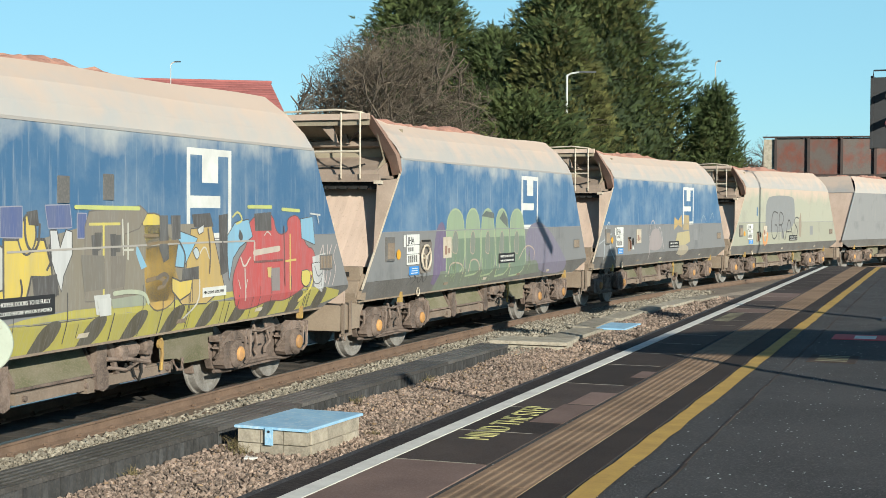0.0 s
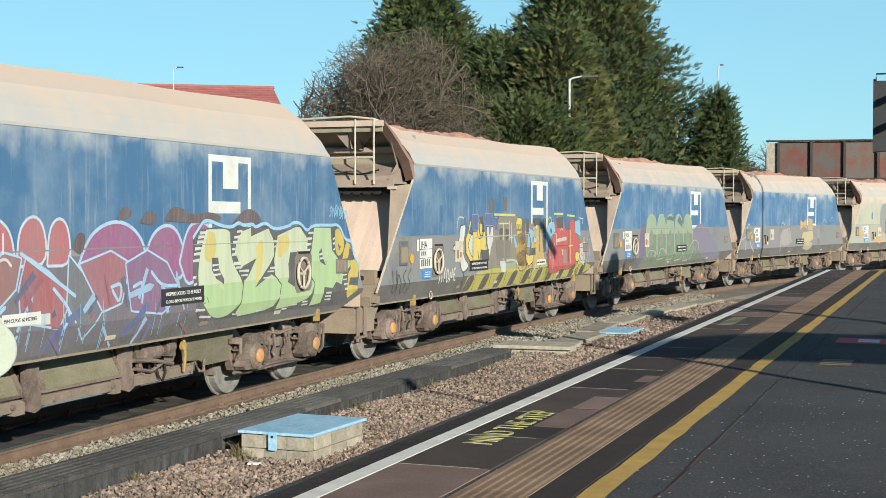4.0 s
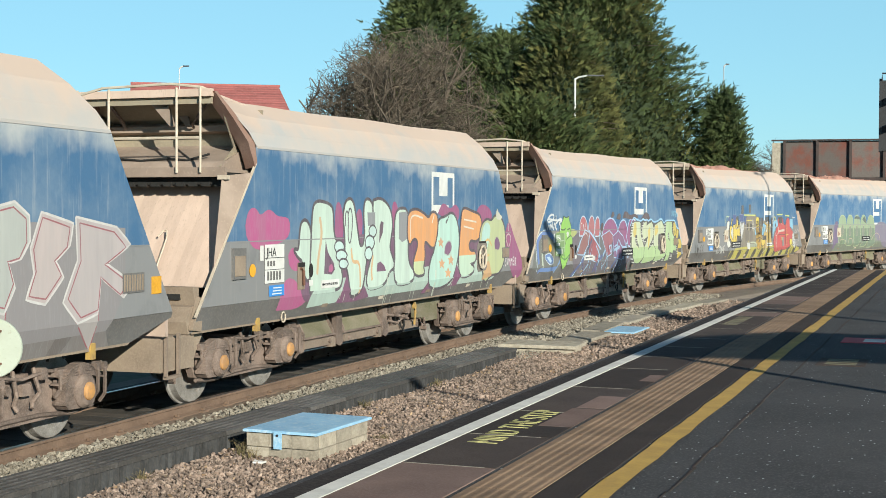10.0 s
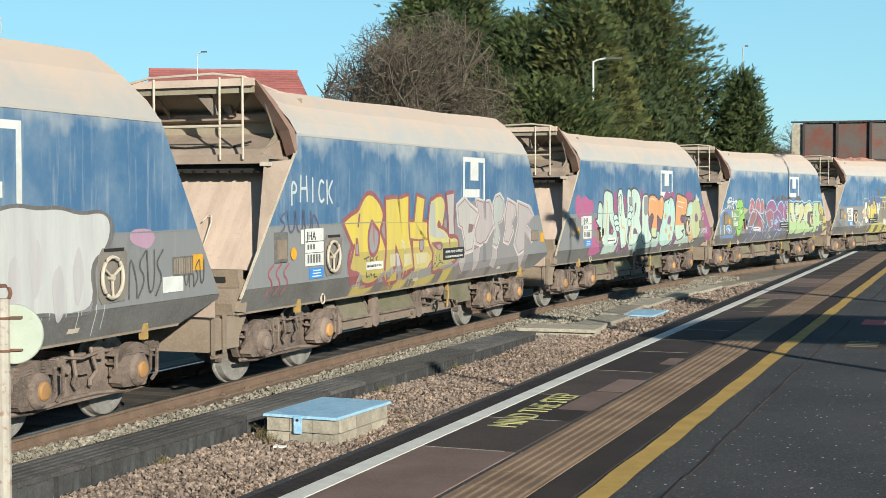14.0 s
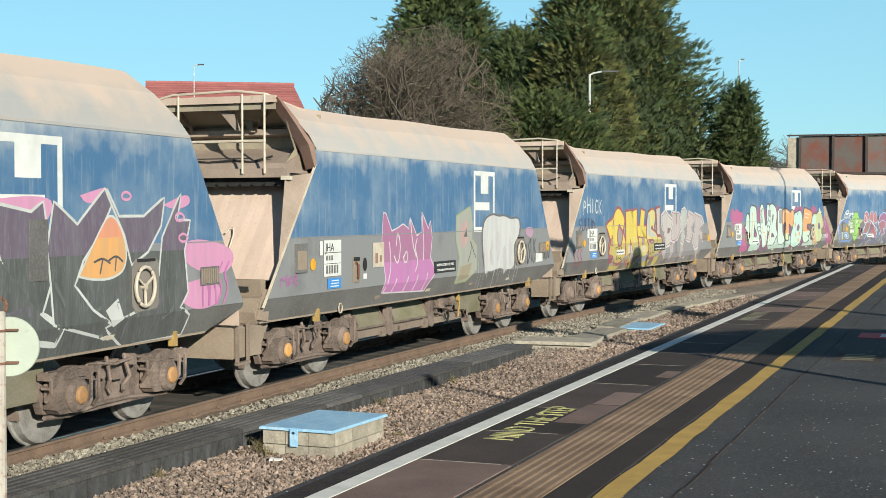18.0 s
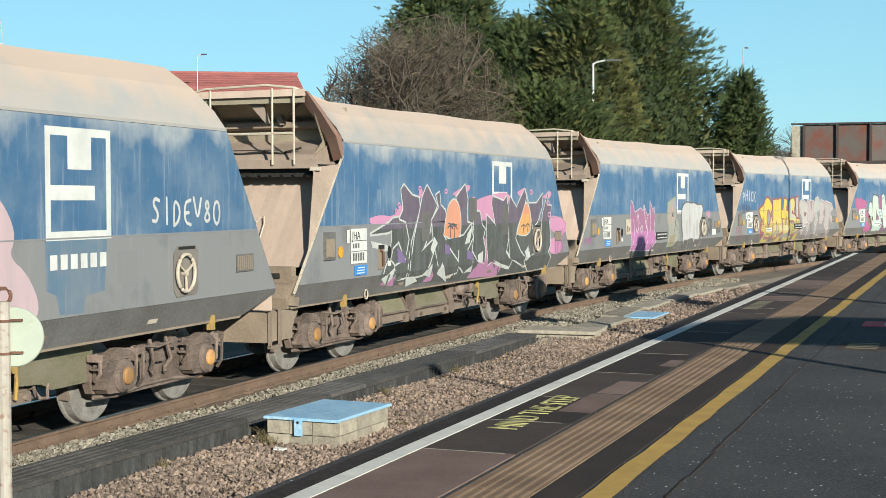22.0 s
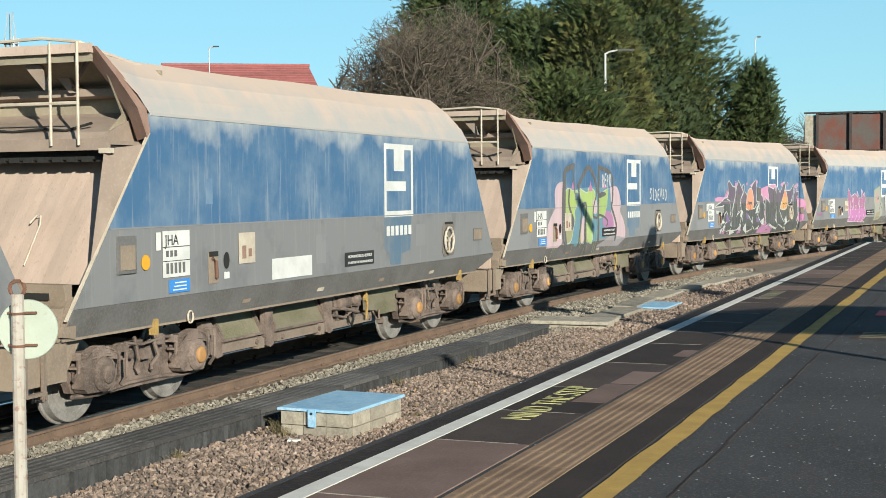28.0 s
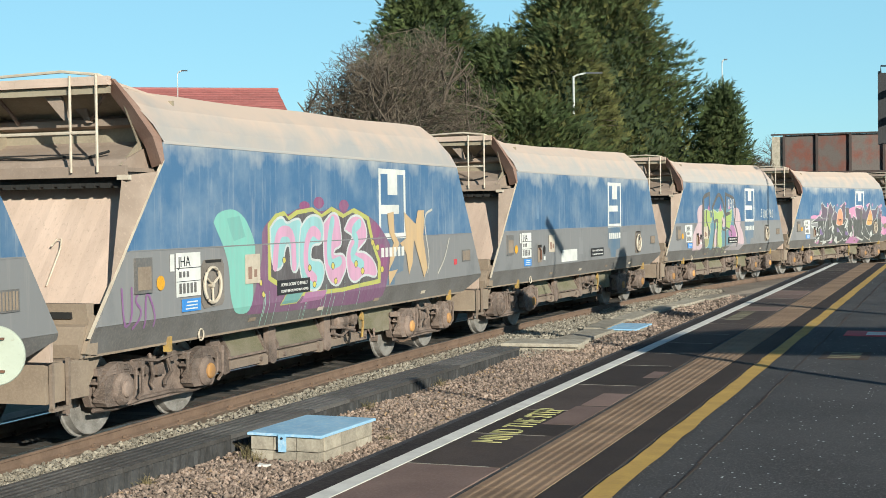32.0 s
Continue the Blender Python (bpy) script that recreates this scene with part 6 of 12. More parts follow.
    tag(w, [[(-1.83, 1.26), (-1.7, 1.5), (-1.28, 1.47), (-1.22, 1.27)]], (0.48, 0.36, 0.28), 0.03, 0.00464)
    tag(w, [[(-0.06, 1.24), (0.06, 1.55), (0.54, 1.45), (0.61, 1.27)]], (0.48, 0.36, 0.28), 0.03, 0.00478)
    tag(w, [[(1.2, 1.41), (1.71, 1.72), (2.31, 1.6), (2.24, 1.38)]], (0.48, 0.36, 0.28), 0.03, 0.00492)
    drips(w, -2.8, 2.0, 1.4, (0.30, 0.40, 0.20), 20, 12)
    scribble(w, -4.8, -3.9, 1.15, 1.4, BLK, 4, 13, 0.02)


def paint_m2(w):
    tag(w, [[(-5.8, 1.21), (-5.72, 1.98), (-5.33, 2.24), (-5.39, 1.46), (-4.9, 1.18)]], (0.44, 0.48, 0.50), 0.04, 0.00240)
    tag(w, [[(-6.17, 1.6), (-5.2, 1.85)]], (0.44, 0.48, 0.50), 0.03, 0.00254)
    tag(w, [[(-1.94, 1.1), (-1.95, 2.09), (-1.48, 2.23), (-1.36, 1.51), (-1, 2.15), (-0.57, 1.35)]], (0.46, 0.40, 0.40), 0.035, 0.00268)
    slab(w, [(-2.02, 1.38), (-1.85, 1.92), (-0.99, 1.97), (-0.67, 1.42), (-1.35, 1.3)], (0.33, 0.28, 0.28), None, 0.04, 0.00282, True)
    slab(w, [(0.43, 1.89), (0.47, 2.28), (0.84, 2.16), (1.21, 2.34), (1.28, 1.95), (0.85, 2.04)], (0.52, 0.34, 0.10), None, 0.04, 0.00296, False)
    slab(w, [(1.39, 1.88), (1.48, 2.34), (2.04, 2.31), (2.05, 1.88)], (0.44, 0.32, 0.14), None, 0.04, 0.00310, False)
    slab(w, [(0.55, 1.47), (0.8, 1.8), (2.06, 1.85), (2.18, 1.52), (1.36, 1.38)], (0.48, 0.40, 0.20), None, 0.04, 0.00324, False)
    slab(w, [(0.77, 1.17), (0.98, 1.44), (1.91, 1.42), (2.03, 1.21), (1.5, 1.09)], (0.40, 0.34, 0.24), None, 0.04, 0.00338, True)
    tag(w, [[(3.43, 2.13), (3.66, 2.37), (4.03, 2.13)]], (0.34, 0.42, 0.50), 0.03, 0.00352)
    tag(w, [[(4.52, 2.21), (4.76, 2.44), (4.96, 2.21)]], (0.34, 0.42, 0.50), 0.03, 0.00366)
    tag(w, [[(-0.82, 0.97), (-0.85, 0.97), (-0.52, 0.97)]], (0.36, 0.40, 0.14), 0.04, 0.00380)


def paint_m3(w):
    blob(w, [(-2.9, 1.7), (0.6, 1.7), (0.6, 2.9), (0.1, 3.05), (-2.0, 3.05), (-2.9, 2.9)], (0.22, 0.23, 0.24), 0.0022)
    rows_of(w, [("G", -2.4, -1.4, 1.4, 2.5, BLK), ("R", -1.5, -0.6, 1.4, 2.5, BLK), ("A", -0.7, 0.4, 1.4, 2.4, BLK), ("S", 0.3, 1.2, 1.4, 2.3, BLK)], 0.05, None, seed=17)
    letters(w, "U", -3.3, -2.6, 1.2, 1.7, 0.14, ORA, None, seed=18)
    puff(w, 1.3, 1.9, 0.18, 0.5, (0.30, 0.22, 0.15), 0.0026, 19)


def paint_1(w):
    slab(w, [(-6.32, 1.26), (-6.11, 1.76), (-5.75, 1.97), (-5.11, 1.95), (-4.54, 1.77), (-4.38, 1.19), (-5.42, 1.11)], (0.13, 0.14, 0.13), None, 0.04, 0.00240, True)
    slab(w, [(-5.62, 1.93), (-5.11, 1.91), (-4.77, 1.77), (-4.84, 1.43), (-5.5, 1.47)], (0.19, 0.18, 0.10), None, 0.04, 0.00254, True)
    tag(w, [[(-5.86, 1.19), (-5.97, 1.62), (-6.01, 1.84), (-5.75, 2), (-5.5, 2.05), (-5.18, 1.98), (-4.82, 1.84)]], (0.10, 0.20, 0.50), 0.12, 0.00268)
    tag(w, [[(-5.98, 1.19), (-6.09, 1.63), (-6.11, 1.85), (-5.81, 2.03), (-5.5, 2.09)]], (0.58, 0.66, 0.72), 0.035, 0.00282)
    tag(w, [[(-5.64, 1.24), (-5.7, 1.61), (-5.7, 1.87)]], (0.50, 0.55, 0.45), 0.09, 0.00296)
    tag(w, [[(-5.78, 1.21), (-5.08, 1.2), (-4.79, 1.22)]], (0.12, 0.24, 0.55), 0.09, 0.00310)
    slab(w, [(-5.5, 1.52), (-5.27, 1.57), (-5.01, 1.49), (-4.95, 1.35), (-5.17, 1.3), (-5.48, 1.44)], (0.10, 0.20, 0.48), (0.56, 0.64, 0.70), 0.02, 0.00324, True)
    slab(w, [(-5.42, 1.49), (-5.22, 1.49), (-5.06, 1.39), (-5.17, 1.35)], (0.46, 0.62, 0.78), None, 0.04, 0.00338, False)
    tag(w, [[(-4.85, 1.15), (-4.35, 1.51), (-4.21, 1.61)]], (0.14, 0.28, 0.52), 0.06, 0.00352)
    slab(w, [(-4.84, 2.01), (-4.28, 2.08), (-3.53, 2.1), (-3.29, 2.01), (-3.68, 1.88), (-4.71, 1.94)], (0.42, 0.46, 0.14), None, 0.04, 0.00366, True)
    slab(w, [(-3.84, 1.74), (-3.53, 1.95), (-3.04, 2.05), (-1.44, 1.99), (1.4, 1.84), (1.47, 1.18), (-1.28, 1.03), (-3.5, 0.97)], (0.12, 0.10, 0.13), None, 0.04, 0.00380, True)
    slab(w, [(-3.16, 1.94), (-3.14, 2.24), (-2.98, 2.39), (-2.78, 2.36), (-2.61, 2.23), (-2.55, 1.93)], (0.42, 0.10, 0.12), (0.52, 0.62, 0.74), 0.03, 0.00394, True)
    slab(w, [(-2.5, 1.93), (-2.47, 2.27), (-2.27, 2.41), (-2.08, 2.32), (-2.02, 1.92)], (0.42, 0.10, 0.12), (0.52, 0.62, 0.74), 0.03, 0.00408, True)
    slab(w, [(-2, 1.92), (-1.97, 2.28), (-1.8, 2.39), (-1.65, 2.28), (-1.61, 1.91)], (0.42, 0.10, 0.12), (0.52, 0.62, 0.74), 0.03, 0.00422, True)
    slab(w, [(-1.52, 1.76), (-1.3, 2.13), (-1.05, 2.28), (-0.7, 2.34), (-0.37, 2.25), (-0.15, 2.05), (-0.15, 1.72)], (0.27, 0.06, 0.20), (0.40, 0.56, 0.78), 0.04, 0.00436, True)
    slab(w, [(-0.19, 1.79), (-0, 2.18), (0.33, 2.3), (0.59, 2.22), (0.75, 1.94), (0.7, 1.63)], (0.27, 0.06, 0.20), (0.40, 0.56, 0.78), 0.04, 0.00450, True)
    slab(w, [(0.66, 1.86), (0.84, 2.27), (1.15, 2.33), (1.4, 2.26), (1.3, 1.93), (0.87, 1.53)], (0.27, 0.06, 0.20), (0.40, 0.56, 0.78), 0.04, 0.00464, True)
    slab(w, [(-3.29, 1.5), (-3.04, 1.83), (-2.74, 2.05), (-2.45, 1.99), (-2.54, 1.7), (-2.88, 1.48)], (0.26, 0.10, 0.10), (0.36, 0.56, 0.78), 0.024, 0.00478, False)
    slab(w, [(-2.48, 1.69), (-2.36, 2), (-2, 1.84), (-1.59, 1.58), (-1.82, 1.27), (-2.45, 1.38)], (0.32, 0.07, 0.09), (0.36, 0.56, 0.78), 0.024, 0.00492, False)
    slab(w, [(-1.63, 1.99), (-1.24, 1.69), (-1.03, 1.39), (-1.34, 1.12), (-1.67, 1.5)], (0.12, 0.13, 0.15), (0.36, 0.56, 0.78), 0.024, 0.00506, False)
    slab(w, [(-1.44, 1.9), (-0.85, 2.02), (-0.47, 1.88), (-0.64, 1.46), (-1.01, 1.39)], (0.30, 0.09, 0.13), (0.36, 0.56, 0.78), 0.024, 0.00520, False)
    slab(w, [(-0.54, 1.88), (-0.09, 2.01), (0.34, 1.86), (0.68, 1.49), (0.23, 1.29), (-0.43, 1.36)], (0.20, 0.08, 0.20), (0.36, 0.56, 0.78), 0.024, 0.00534, False)
    tag(w, [[(-3.37, 1.56), (-3.04, 1.85), (-2.74, 2.06)]], (0.36, 0.56, 0.78), 0.04, 0.00548)
    tag(w, [[(-2.45, 2.04), (-2, 1.82), (-1.53, 1.58)]], (0.36, 0.56, 0.78), 0.04, 0.00562)
    tag(w, [[(-3.46, 0.97), (-3.04, 1.33), (-2.71, 1.53)]], (0.36, 0.56, 0.78), 0.04, 0.00576)
    tag(w, [[(-2.85, 0.97), (-2.51, 1.23)]], (0.36, 0.56, 0.78), 0.04, 0.00590)
    tag(w, [[(-0.84, 1.64), (-0.62, 1.68), (-0.68, 1.44), (-0.82, 1.6)]], (0.36, 0.56, 0.78), 0.04, 0.00604)
    tag(w, [[(-0.39, 1.62), (-0.17, 1.68), (-0.21, 1.44)]], (0.36, 0.56, 0.78), 0.04, 0.00618)
    tag(w, [[(0, 1.77), (0.22, 1.6), (0.57, 1.59)]], (0.36, 0.56, 0.78), 0.04, 0.00632)
    tag(w, [[(-1.91, 1.67), (-1.59, 1.42), (-1.72, 1.26)]], (0.36, 0.56, 0.78), 0.04, 0.00646)
    tag(w, [[(-3.6, 0.97), (-3.24, 1.19), (-2.88, 1.36)]], (0.05, 0.09, 0.26), 0.09, 0.00660)
    tag(w, [[(-1.97, 1.07), (-1.72, 1.3), (-1.44, 1.41)]], (0.05, 0.09, 0.26), 0.09, 0.00674)
    tag(w, [[(-0.53, 1.11), (-0.11, 1.39)]], (0.05, 0.09, 0.26), 0.09, 0.00688)
    slab(w, [(-2.83, 1.44), (-1.97, 1.43), (-1.97, 1.32), (-2.81, 1.34)], (0.62, 0.62, 0.60), None, 0.04, 0.00702, False)
    slab(w, [(-0.72, 2.35), (-0.64, 2.5), (-0.5, 2.52), (-0.39, 2.4)], (0.075, 0.045, 0.055), None, 0.04, 0.00716, True)
    slab(w, [(-0.26, 2.33), (-0.11, 2.48), (0.13, 2.44), (0.09, 2.29)], (0.075, 0.045, 0.055), None, 0.04, 0.00730, True)
    slab(w, [(0.27, 2.35), (0.45, 2.53), (0.72, 2.5), (0.91, 2.41), (1.4, 2.47), (1.77, 2.38), (1.4, 2.3)], (0.075, 0.045, 0.055), None, 0.04, 0.00744, True)
    slab(w, [(1.95, 2.3), (2.37, 2.53), (2.75, 2.44), (2.84, 2.28)], (0.075, 0.045, 0.055), None, 0.04, 0.00758, True)
    slab(w, [(-1.59, 2.07), (-1.48, 2.25), (-1.32, 2.21), (-1.4, 1.98)], (0.075, 0.045, 0.055), None, 0.04, 0.00772, True)
    slab(w, [(0.96, 2.14), (1.12, 2.25), (1.93, 2.24), (2.14, 2.28), (2.49, 2.25), (3.03, 2.28), (3.24, 2.19), (3.89, 2.25), (4.28, 2.16), (4.46, 2.27), (5.46, 2.26), (5.73, 2.03), (6.17, 1.74), (6.27, 1.53), (6.21, 1.31), (5.9, 1.11), (5.6, 1.06), (4.45, 1.09), (3.23, 1.1), (2.2, 1.11), (1.53, 1.11), (1.19, 1.12), (1.04, 1.27), (0.96, 1.69)], (0.045, 0.045, 0.05), None, 0.04, 0.00790, False)
    slab(w, [(1.29, 2.24), (1.92, 2.25), (1.92, 2.1), (1.95, 1.87), (2.11, 1.7), (2.25, 1.58), (2.3, 1.44), (2.25, 1.31), (2.06, 1.2), (1.87, 1.13), (1.52, 1.13), (1.24, 1.29), (1.12, 1.46), (1.08, 1.68), (1.12, 1.92), (1.2, 2.08)], (0.42, 0.58, 0.27), (0.045, 0.045, 0.05), 0.022, 0.00797, True, (1.56, (0.57, 0.62, 0.42)))
    slab(w, [(1.35, 2.22), (1.53, 2.21), (1.55, 1.93), (1.41, 1.82), (1.24, 1.87), (1.25, 2.05)], (0.66, 0.52, 0.13), None, 0.04, 0.00804, True)
    slab(w, [(1.58, 1.61), (1.71, 1.54), (1.8, 1.47), (1.67, 1.5)], (0.60, 0.60, 0.28), None, 0.04, 0.00811, True)
    slab(w, [(1.43, 1.89), (1.6, 1.89), (1.62, 1.75), (1.76, 1.61), (1.75, 1.55), (1.54, 1.63), (1.44, 1.73)], (0.045, 0.045, 0.05), None, 0.04, 0.00818, False)
    slab(w, [(1.45, 1.81), (1.61, 1.81), (1.61, 1.79), (1.45, 1.78)], (0.64, 0.64, 0.60), None, 0.04, 0.00825, False)
    slab(w, [(1.46, 1.75), (1.61, 1.75), (1.62, 1.73), (1.47, 1.72)], (0.64, 0.64, 0.60), None, 0.04, 0.00832, False)
    slab(w, [(1.49, 1.69), (1.66, 1.69), (1.67, 1.67), (1.51, 1.66)], (0.64, 0.64, 0.60), None, 0.04, 0.00839, False)
    slab(w, [(2.25, 2.21), (2.51, 2.25), (2.51, 2.14), (3.03, 2.24), (3.19, 2.08), (3.21, 1.88), (3.08, 1.76), (2.83, 1.6), (2.62, 1.46), (3.13, 1.62), (3.45, 1.49), (3.42, 1.33), (3.23, 1.18), (2.95, 1.14), (2.2, 1.11), (2.13, 1.17), (2.25, 1.3), (2.31, 1.56), (2.44, 1.63), (2.67, 1.85), (2.23, 1.75), (2.05, 1.94), (2.09, 2.07)], (0.42, 0.58, 0.27), (0.045, 0.045, 0.05), 0.022, 0.00846, False, (1.56, (0.57, 0.62, 0.42)))
    slab(w, [(2.66, 2.01), (2.86, 2.13), (2.89, 1.89), (2.79, 1.63), (2.64, 1.48), (2.68, 1.78)], (0.66, 0.52, 0.13), None, 0.04, 0.00853, True)
    slab(w, [(3.32, 2.14), (3.89, 2.25), (4.05, 2.25), (4.31, 2.08), (4.3, 1.91), (3.72, 1.9), (3.66, 1.74), (3.69, 1.56), (3.64, 1.49), (4, 1.37), (4.34, 1.53), (4.58, 1.44), (4.46, 1.29), (4.31, 1.22), (3.84, 1.15), (3.32, 1.13), (3.38, 1.25), (3.45, 1.47), (3.24, 1.61), (3.21, 1.81)], (0.42, 0.58, 0.27), (0.045, 0.045, 0.05), 0.022, 0.00860, False, (1.56, (0.57, 0.62, 0.42)))
    slab(w, [(3.34, 2.12), (3.68, 2.16), (3.71, 1.97), (3.47, 1.86), (3.3, 1.83)], (0.66, 0.52, 0.13), None, 0.04, 0.00867, True)
    slab(w, [(4.55, 2.24), (5.14, 2.23), (5.2, 1.9), (5.53, 1.7), (5.63, 1.47), (5.56, 1.37), (5.36, 1.42), (5.23, 1.33), (4.92, 1.36), (4.85, 1.13), (4.47, 1.11), (4.58, 1.44), (4.37, 1.6), (4.43, 1.87), (4.49, 2.05)], (0.42, 0.58, 0.27), (0.045, 0.045, 0.05), 0.022, 0.00874, False, (1.75, (0.46, 0.60, 0.32)))
    slab(w, [(4.71, 1.88), (4.82, 1.94), (4.85, 1.8), (4.98, 1.67), (4.75, 1.74)], (0.045, 0.045, 0.05), None, 0.04, 0.00881, False)
    slab(w, [(4.73, 1.86), (4.84, 1.87), (4.85, 1.84), (4.73, 1.83)], (0.64, 0.64, 0.60), None, 0.04, 0.00888, False)
    slab(w, [(4.75, 1.8), (4.86, 1.8), (4.89, 1.78), (4.76, 1.77)], (0.64, 0.64, 0.60), None, 0.04, 0.00895, False)
    slab(w, [(5.32, 2.19), (5.46, 2.24), (5.69, 2.04), (5.63, 1.86), (5.41, 1.78), (5.3, 1.96)], (0.62, 0.46, 0.05), (0.045, 0.045, 0.05), 0.02, 0.00902, True)
    slab(w, [(5.43, 1.99), (5.54, 1.94), (5.46, 1.88)], (0.045, 0.045, 0.05), None, 0.04, 0.00909, False)
    slab(w, [(5.76, 2.02), (5.9, 1.97), (5.83, 1.78), (5.73, 1.72), (6, 1.73), (5.86, 1.61), (5.59, 1.56), (5.56, 1.67), (5.66, 1.89)], (0.62, 0.46, 0.05), (0.045, 0.045, 0.05), 0.014, 0.00916, False)
    slab(w, [(5.73, 1.72), (6, 1.73), (5.86, 1.61), (5.59, 1.56), (5.57, 1.66)], (0.42, 0.58, 0.27), None, 0.04, 0.00923, False)
    slab(w, [(5.9, 1.72), (6.17, 1.74), (6.27, 1.59), (6.21, 1.45), (5.9, 1.46), (5.86, 1.35), (6.21, 1.32), (6.22, 1.25), (5.88, 1.14), (5.78, 1.24), (5.83, 1.52), (5.93, 1.6)], (0.62, 0.46, 0.05), (0.045, 0.045, 0.05), 0.014, 0.00930, False)
    slab(w, [(1.13, 2.22), (1.3, 2.22), (1.29, 2.19), (1.12, 2.18)], (0.64, 0.64, 0.60), None, 0.04, 0.00937, False)
    slab(w, [(1.09, 2.17), (1.25, 2.17), (1.25, 2.14), (1.08, 2.13)], (0.64, 0.64, 0.60), None, 0.04, 0.00944, False)
    slab(w, [(1.06, 2.11), (1.23, 2.11), (1.22, 2.08), (1.05, 2.07)], (0.64, 0.64, 0.60), None, 0.04, 0.00951, False)
    slab(w, [(1.01, 2.03), (1.18, 2.03), (1.17, 2), (1, 1.99)], (0.64, 0.64, 0.60), None, 0.04, 0.00958, False)
    slab(w, [(0.98, 1.96), (1.15, 1.97), (1.14, 1.93), (0.97, 1.93)], (0.64, 0.64, 0.60), None, 0.04, 0.00965, False)
    slab(w, [(0.96, 1.88), (1.11, 1.89), (1.1, 1.85), (0.95, 1.85)], (0.64, 0.64, 0.60), None, 0.04, 0.00972, False)
    slab(w, [(0.96, 1.68), (1.04, 1.68), (1.03, 1.65), (0.95, 1.65)], (0.64, 0.64, 0.60), None, 0.04, 0.00979, False)
    slab(w, [(0.98, 1.59), (1.05, 1.6), (1.04, 1.57), (0.97, 1.56)], (0.64, 0.64, 0.60), None, 0.04, 0.00986, False)
    slab(w, [(0.99, 1.51), (1.06, 1.51), (1.05, 1.48), (0.98, 1.48)], (0.64, 0.64, 0.60), None, 0.04, 0.00993, False)
    slab(w, [(1.02, 1.28), (1.26, 1.27), (1.27, 1.24), (1.02, 1.25)], (0.64, 0.64, 0.60), None, 0.04, 0.01000, False)
    slab(w, [(1.16, 1.19), (1.46, 1.17), (1.46, 1.14), (1.16, 1.16)], (0.64, 0.64, 0.60), None, 0.04, 0.01007, False)
    slab(w, [(2.11, 2.22), (2.26, 2.23), (2.25, 2.2), (2.1, 2.19)], (0.64, 0.64, 0.60), None, 0.04, 0.01014, False)
    slab(w, [(2.03, 2.15), (2.19, 2.16), (2.18, 2.12), (2.02, 2.12)], (0.64, 0.64, 0.60), None, 0.04, 0.01021, False)
    slab(w, [(2, 2.09), (2.12, 2.09), (2.11, 2.05), (1.99, 2.05)], (0.64, 0.64, 0.60), None, 0.04, 0.01028, False)
    slab(w, [(1.97, 2), (2.06, 2), (2.05, 1.97), (1.96, 1.97)], (0.64, 0.64, 0.60), None, 0.04, 0.01035, False)
    slab(w, [(1.97, 1.93), (2.08, 1.94), (2.07, 1.9), (1.96, 1.9)], (0.64, 0.64, 0.60), None, 0.04, 0.01042, False)
    slab(w, [(2.02, 1.82), (2.21, 1.82), (2.2, 1.78), (2.01, 1.78)], (0.64, 0.64, 0.60), None, 0.04, 0.01049, False)
    slab(w, [(2.08, 1.76), (2.26, 1.76), (2.25, 1.73), (2.07, 1.73)], (0.64, 0.64, 0.60), None, 0.04, 0.01056, False)
    slab(w, [(2.17, 1.71), (2.45, 1.71), (2.44, 1.68), (2.16, 1.69)], (0.64, 0.64, 0.60), None, 0.04, 0.01063, False)
    slab(w, [(2.23, 1.65), (2.42, 1.65), (2.41, 1.63), (2.22, 1.63)], (0.64, 0.64, 0.60), None, 0.04, 0.01070, False)
    slab(w, [(3.08, 1.72), (3.23, 1.72), (3.22, 1.69), (3.07, 1.69)], (0.64, 0.64, 0.60), None, 0.04, 0.01077, False)
    slab(w, [(3.01, 1.67), (3.21, 1.67), (3.2, 1.65), (2.99, 1.65)], (0.64, 0.64, 0.60), None, 0.04, 0.01084, False)
    slab(w, [(2.88, 1.59), (3.08, 1.59), (3.07, 1.57), (2.87, 1.57)], (0.64, 0.64, 0.60), None, 0.04, 0.01091, False)
    slab(w, [(3.19, 2.08), (3.29, 2.08), (3.28, 2.05), (3.18, 2.05)], (0.64, 0.64, 0.60), None, 0.04, 0.01098, False)
    slab(w, [(3.2, 2), (3.26, 2.01), (3.25, 1.98), (3.19, 1.98)], (0.64, 0.64, 0.60), None, 0.04, 0.01105, False)
    slab(w, [(4.34, 2.18), (4.52, 2.18), (4.51, 2.15), (4.33, 2.15)], (0.64, 0.64, 0.60), None, 0.04, 0.01112, False)
    slab(w, [(4.3, 2.1), (4.47, 2.1), (4.46, 2.07), (4.28, 2.06)], (0.64, 0.64, 0.60), None, 0.04, 0.01119, False)
    slab(w, [(4.28, 2.02), (4.44, 2.02), (4.43, 1.99), (4.27, 1.98)], (0.64, 0.64, 0.60), None, 0.04, 0.01126, False)
    slab(w, [(4.26, 1.93), (4.4, 1.94), (4.38, 1.9), (4.24, 1.9)], (0.64, 0.64, 0.60), None, 0.04, 0.01133, False)
    slab(w, [(5.23, 2.08), (5.3, 2.09), (5.28, 2.05), (5.22, 2.05)], (0.64, 0.64, 0.60), None, 0.04, 0.01140, False)
    slab(w, [(5.24, 2.01), (5.3, 2.02), (5.29, 1.98), (5.23, 1.98)], (0.64, 0.64, 0.60), None, 0.04, 0.01147, False)
    slab(w, [(5.25, 1.92), (5.32, 1.93), (5.3, 1.9), (5.24, 1.89)], (0.64, 0.64, 0.60), None, 0.04, 0.01154, False)
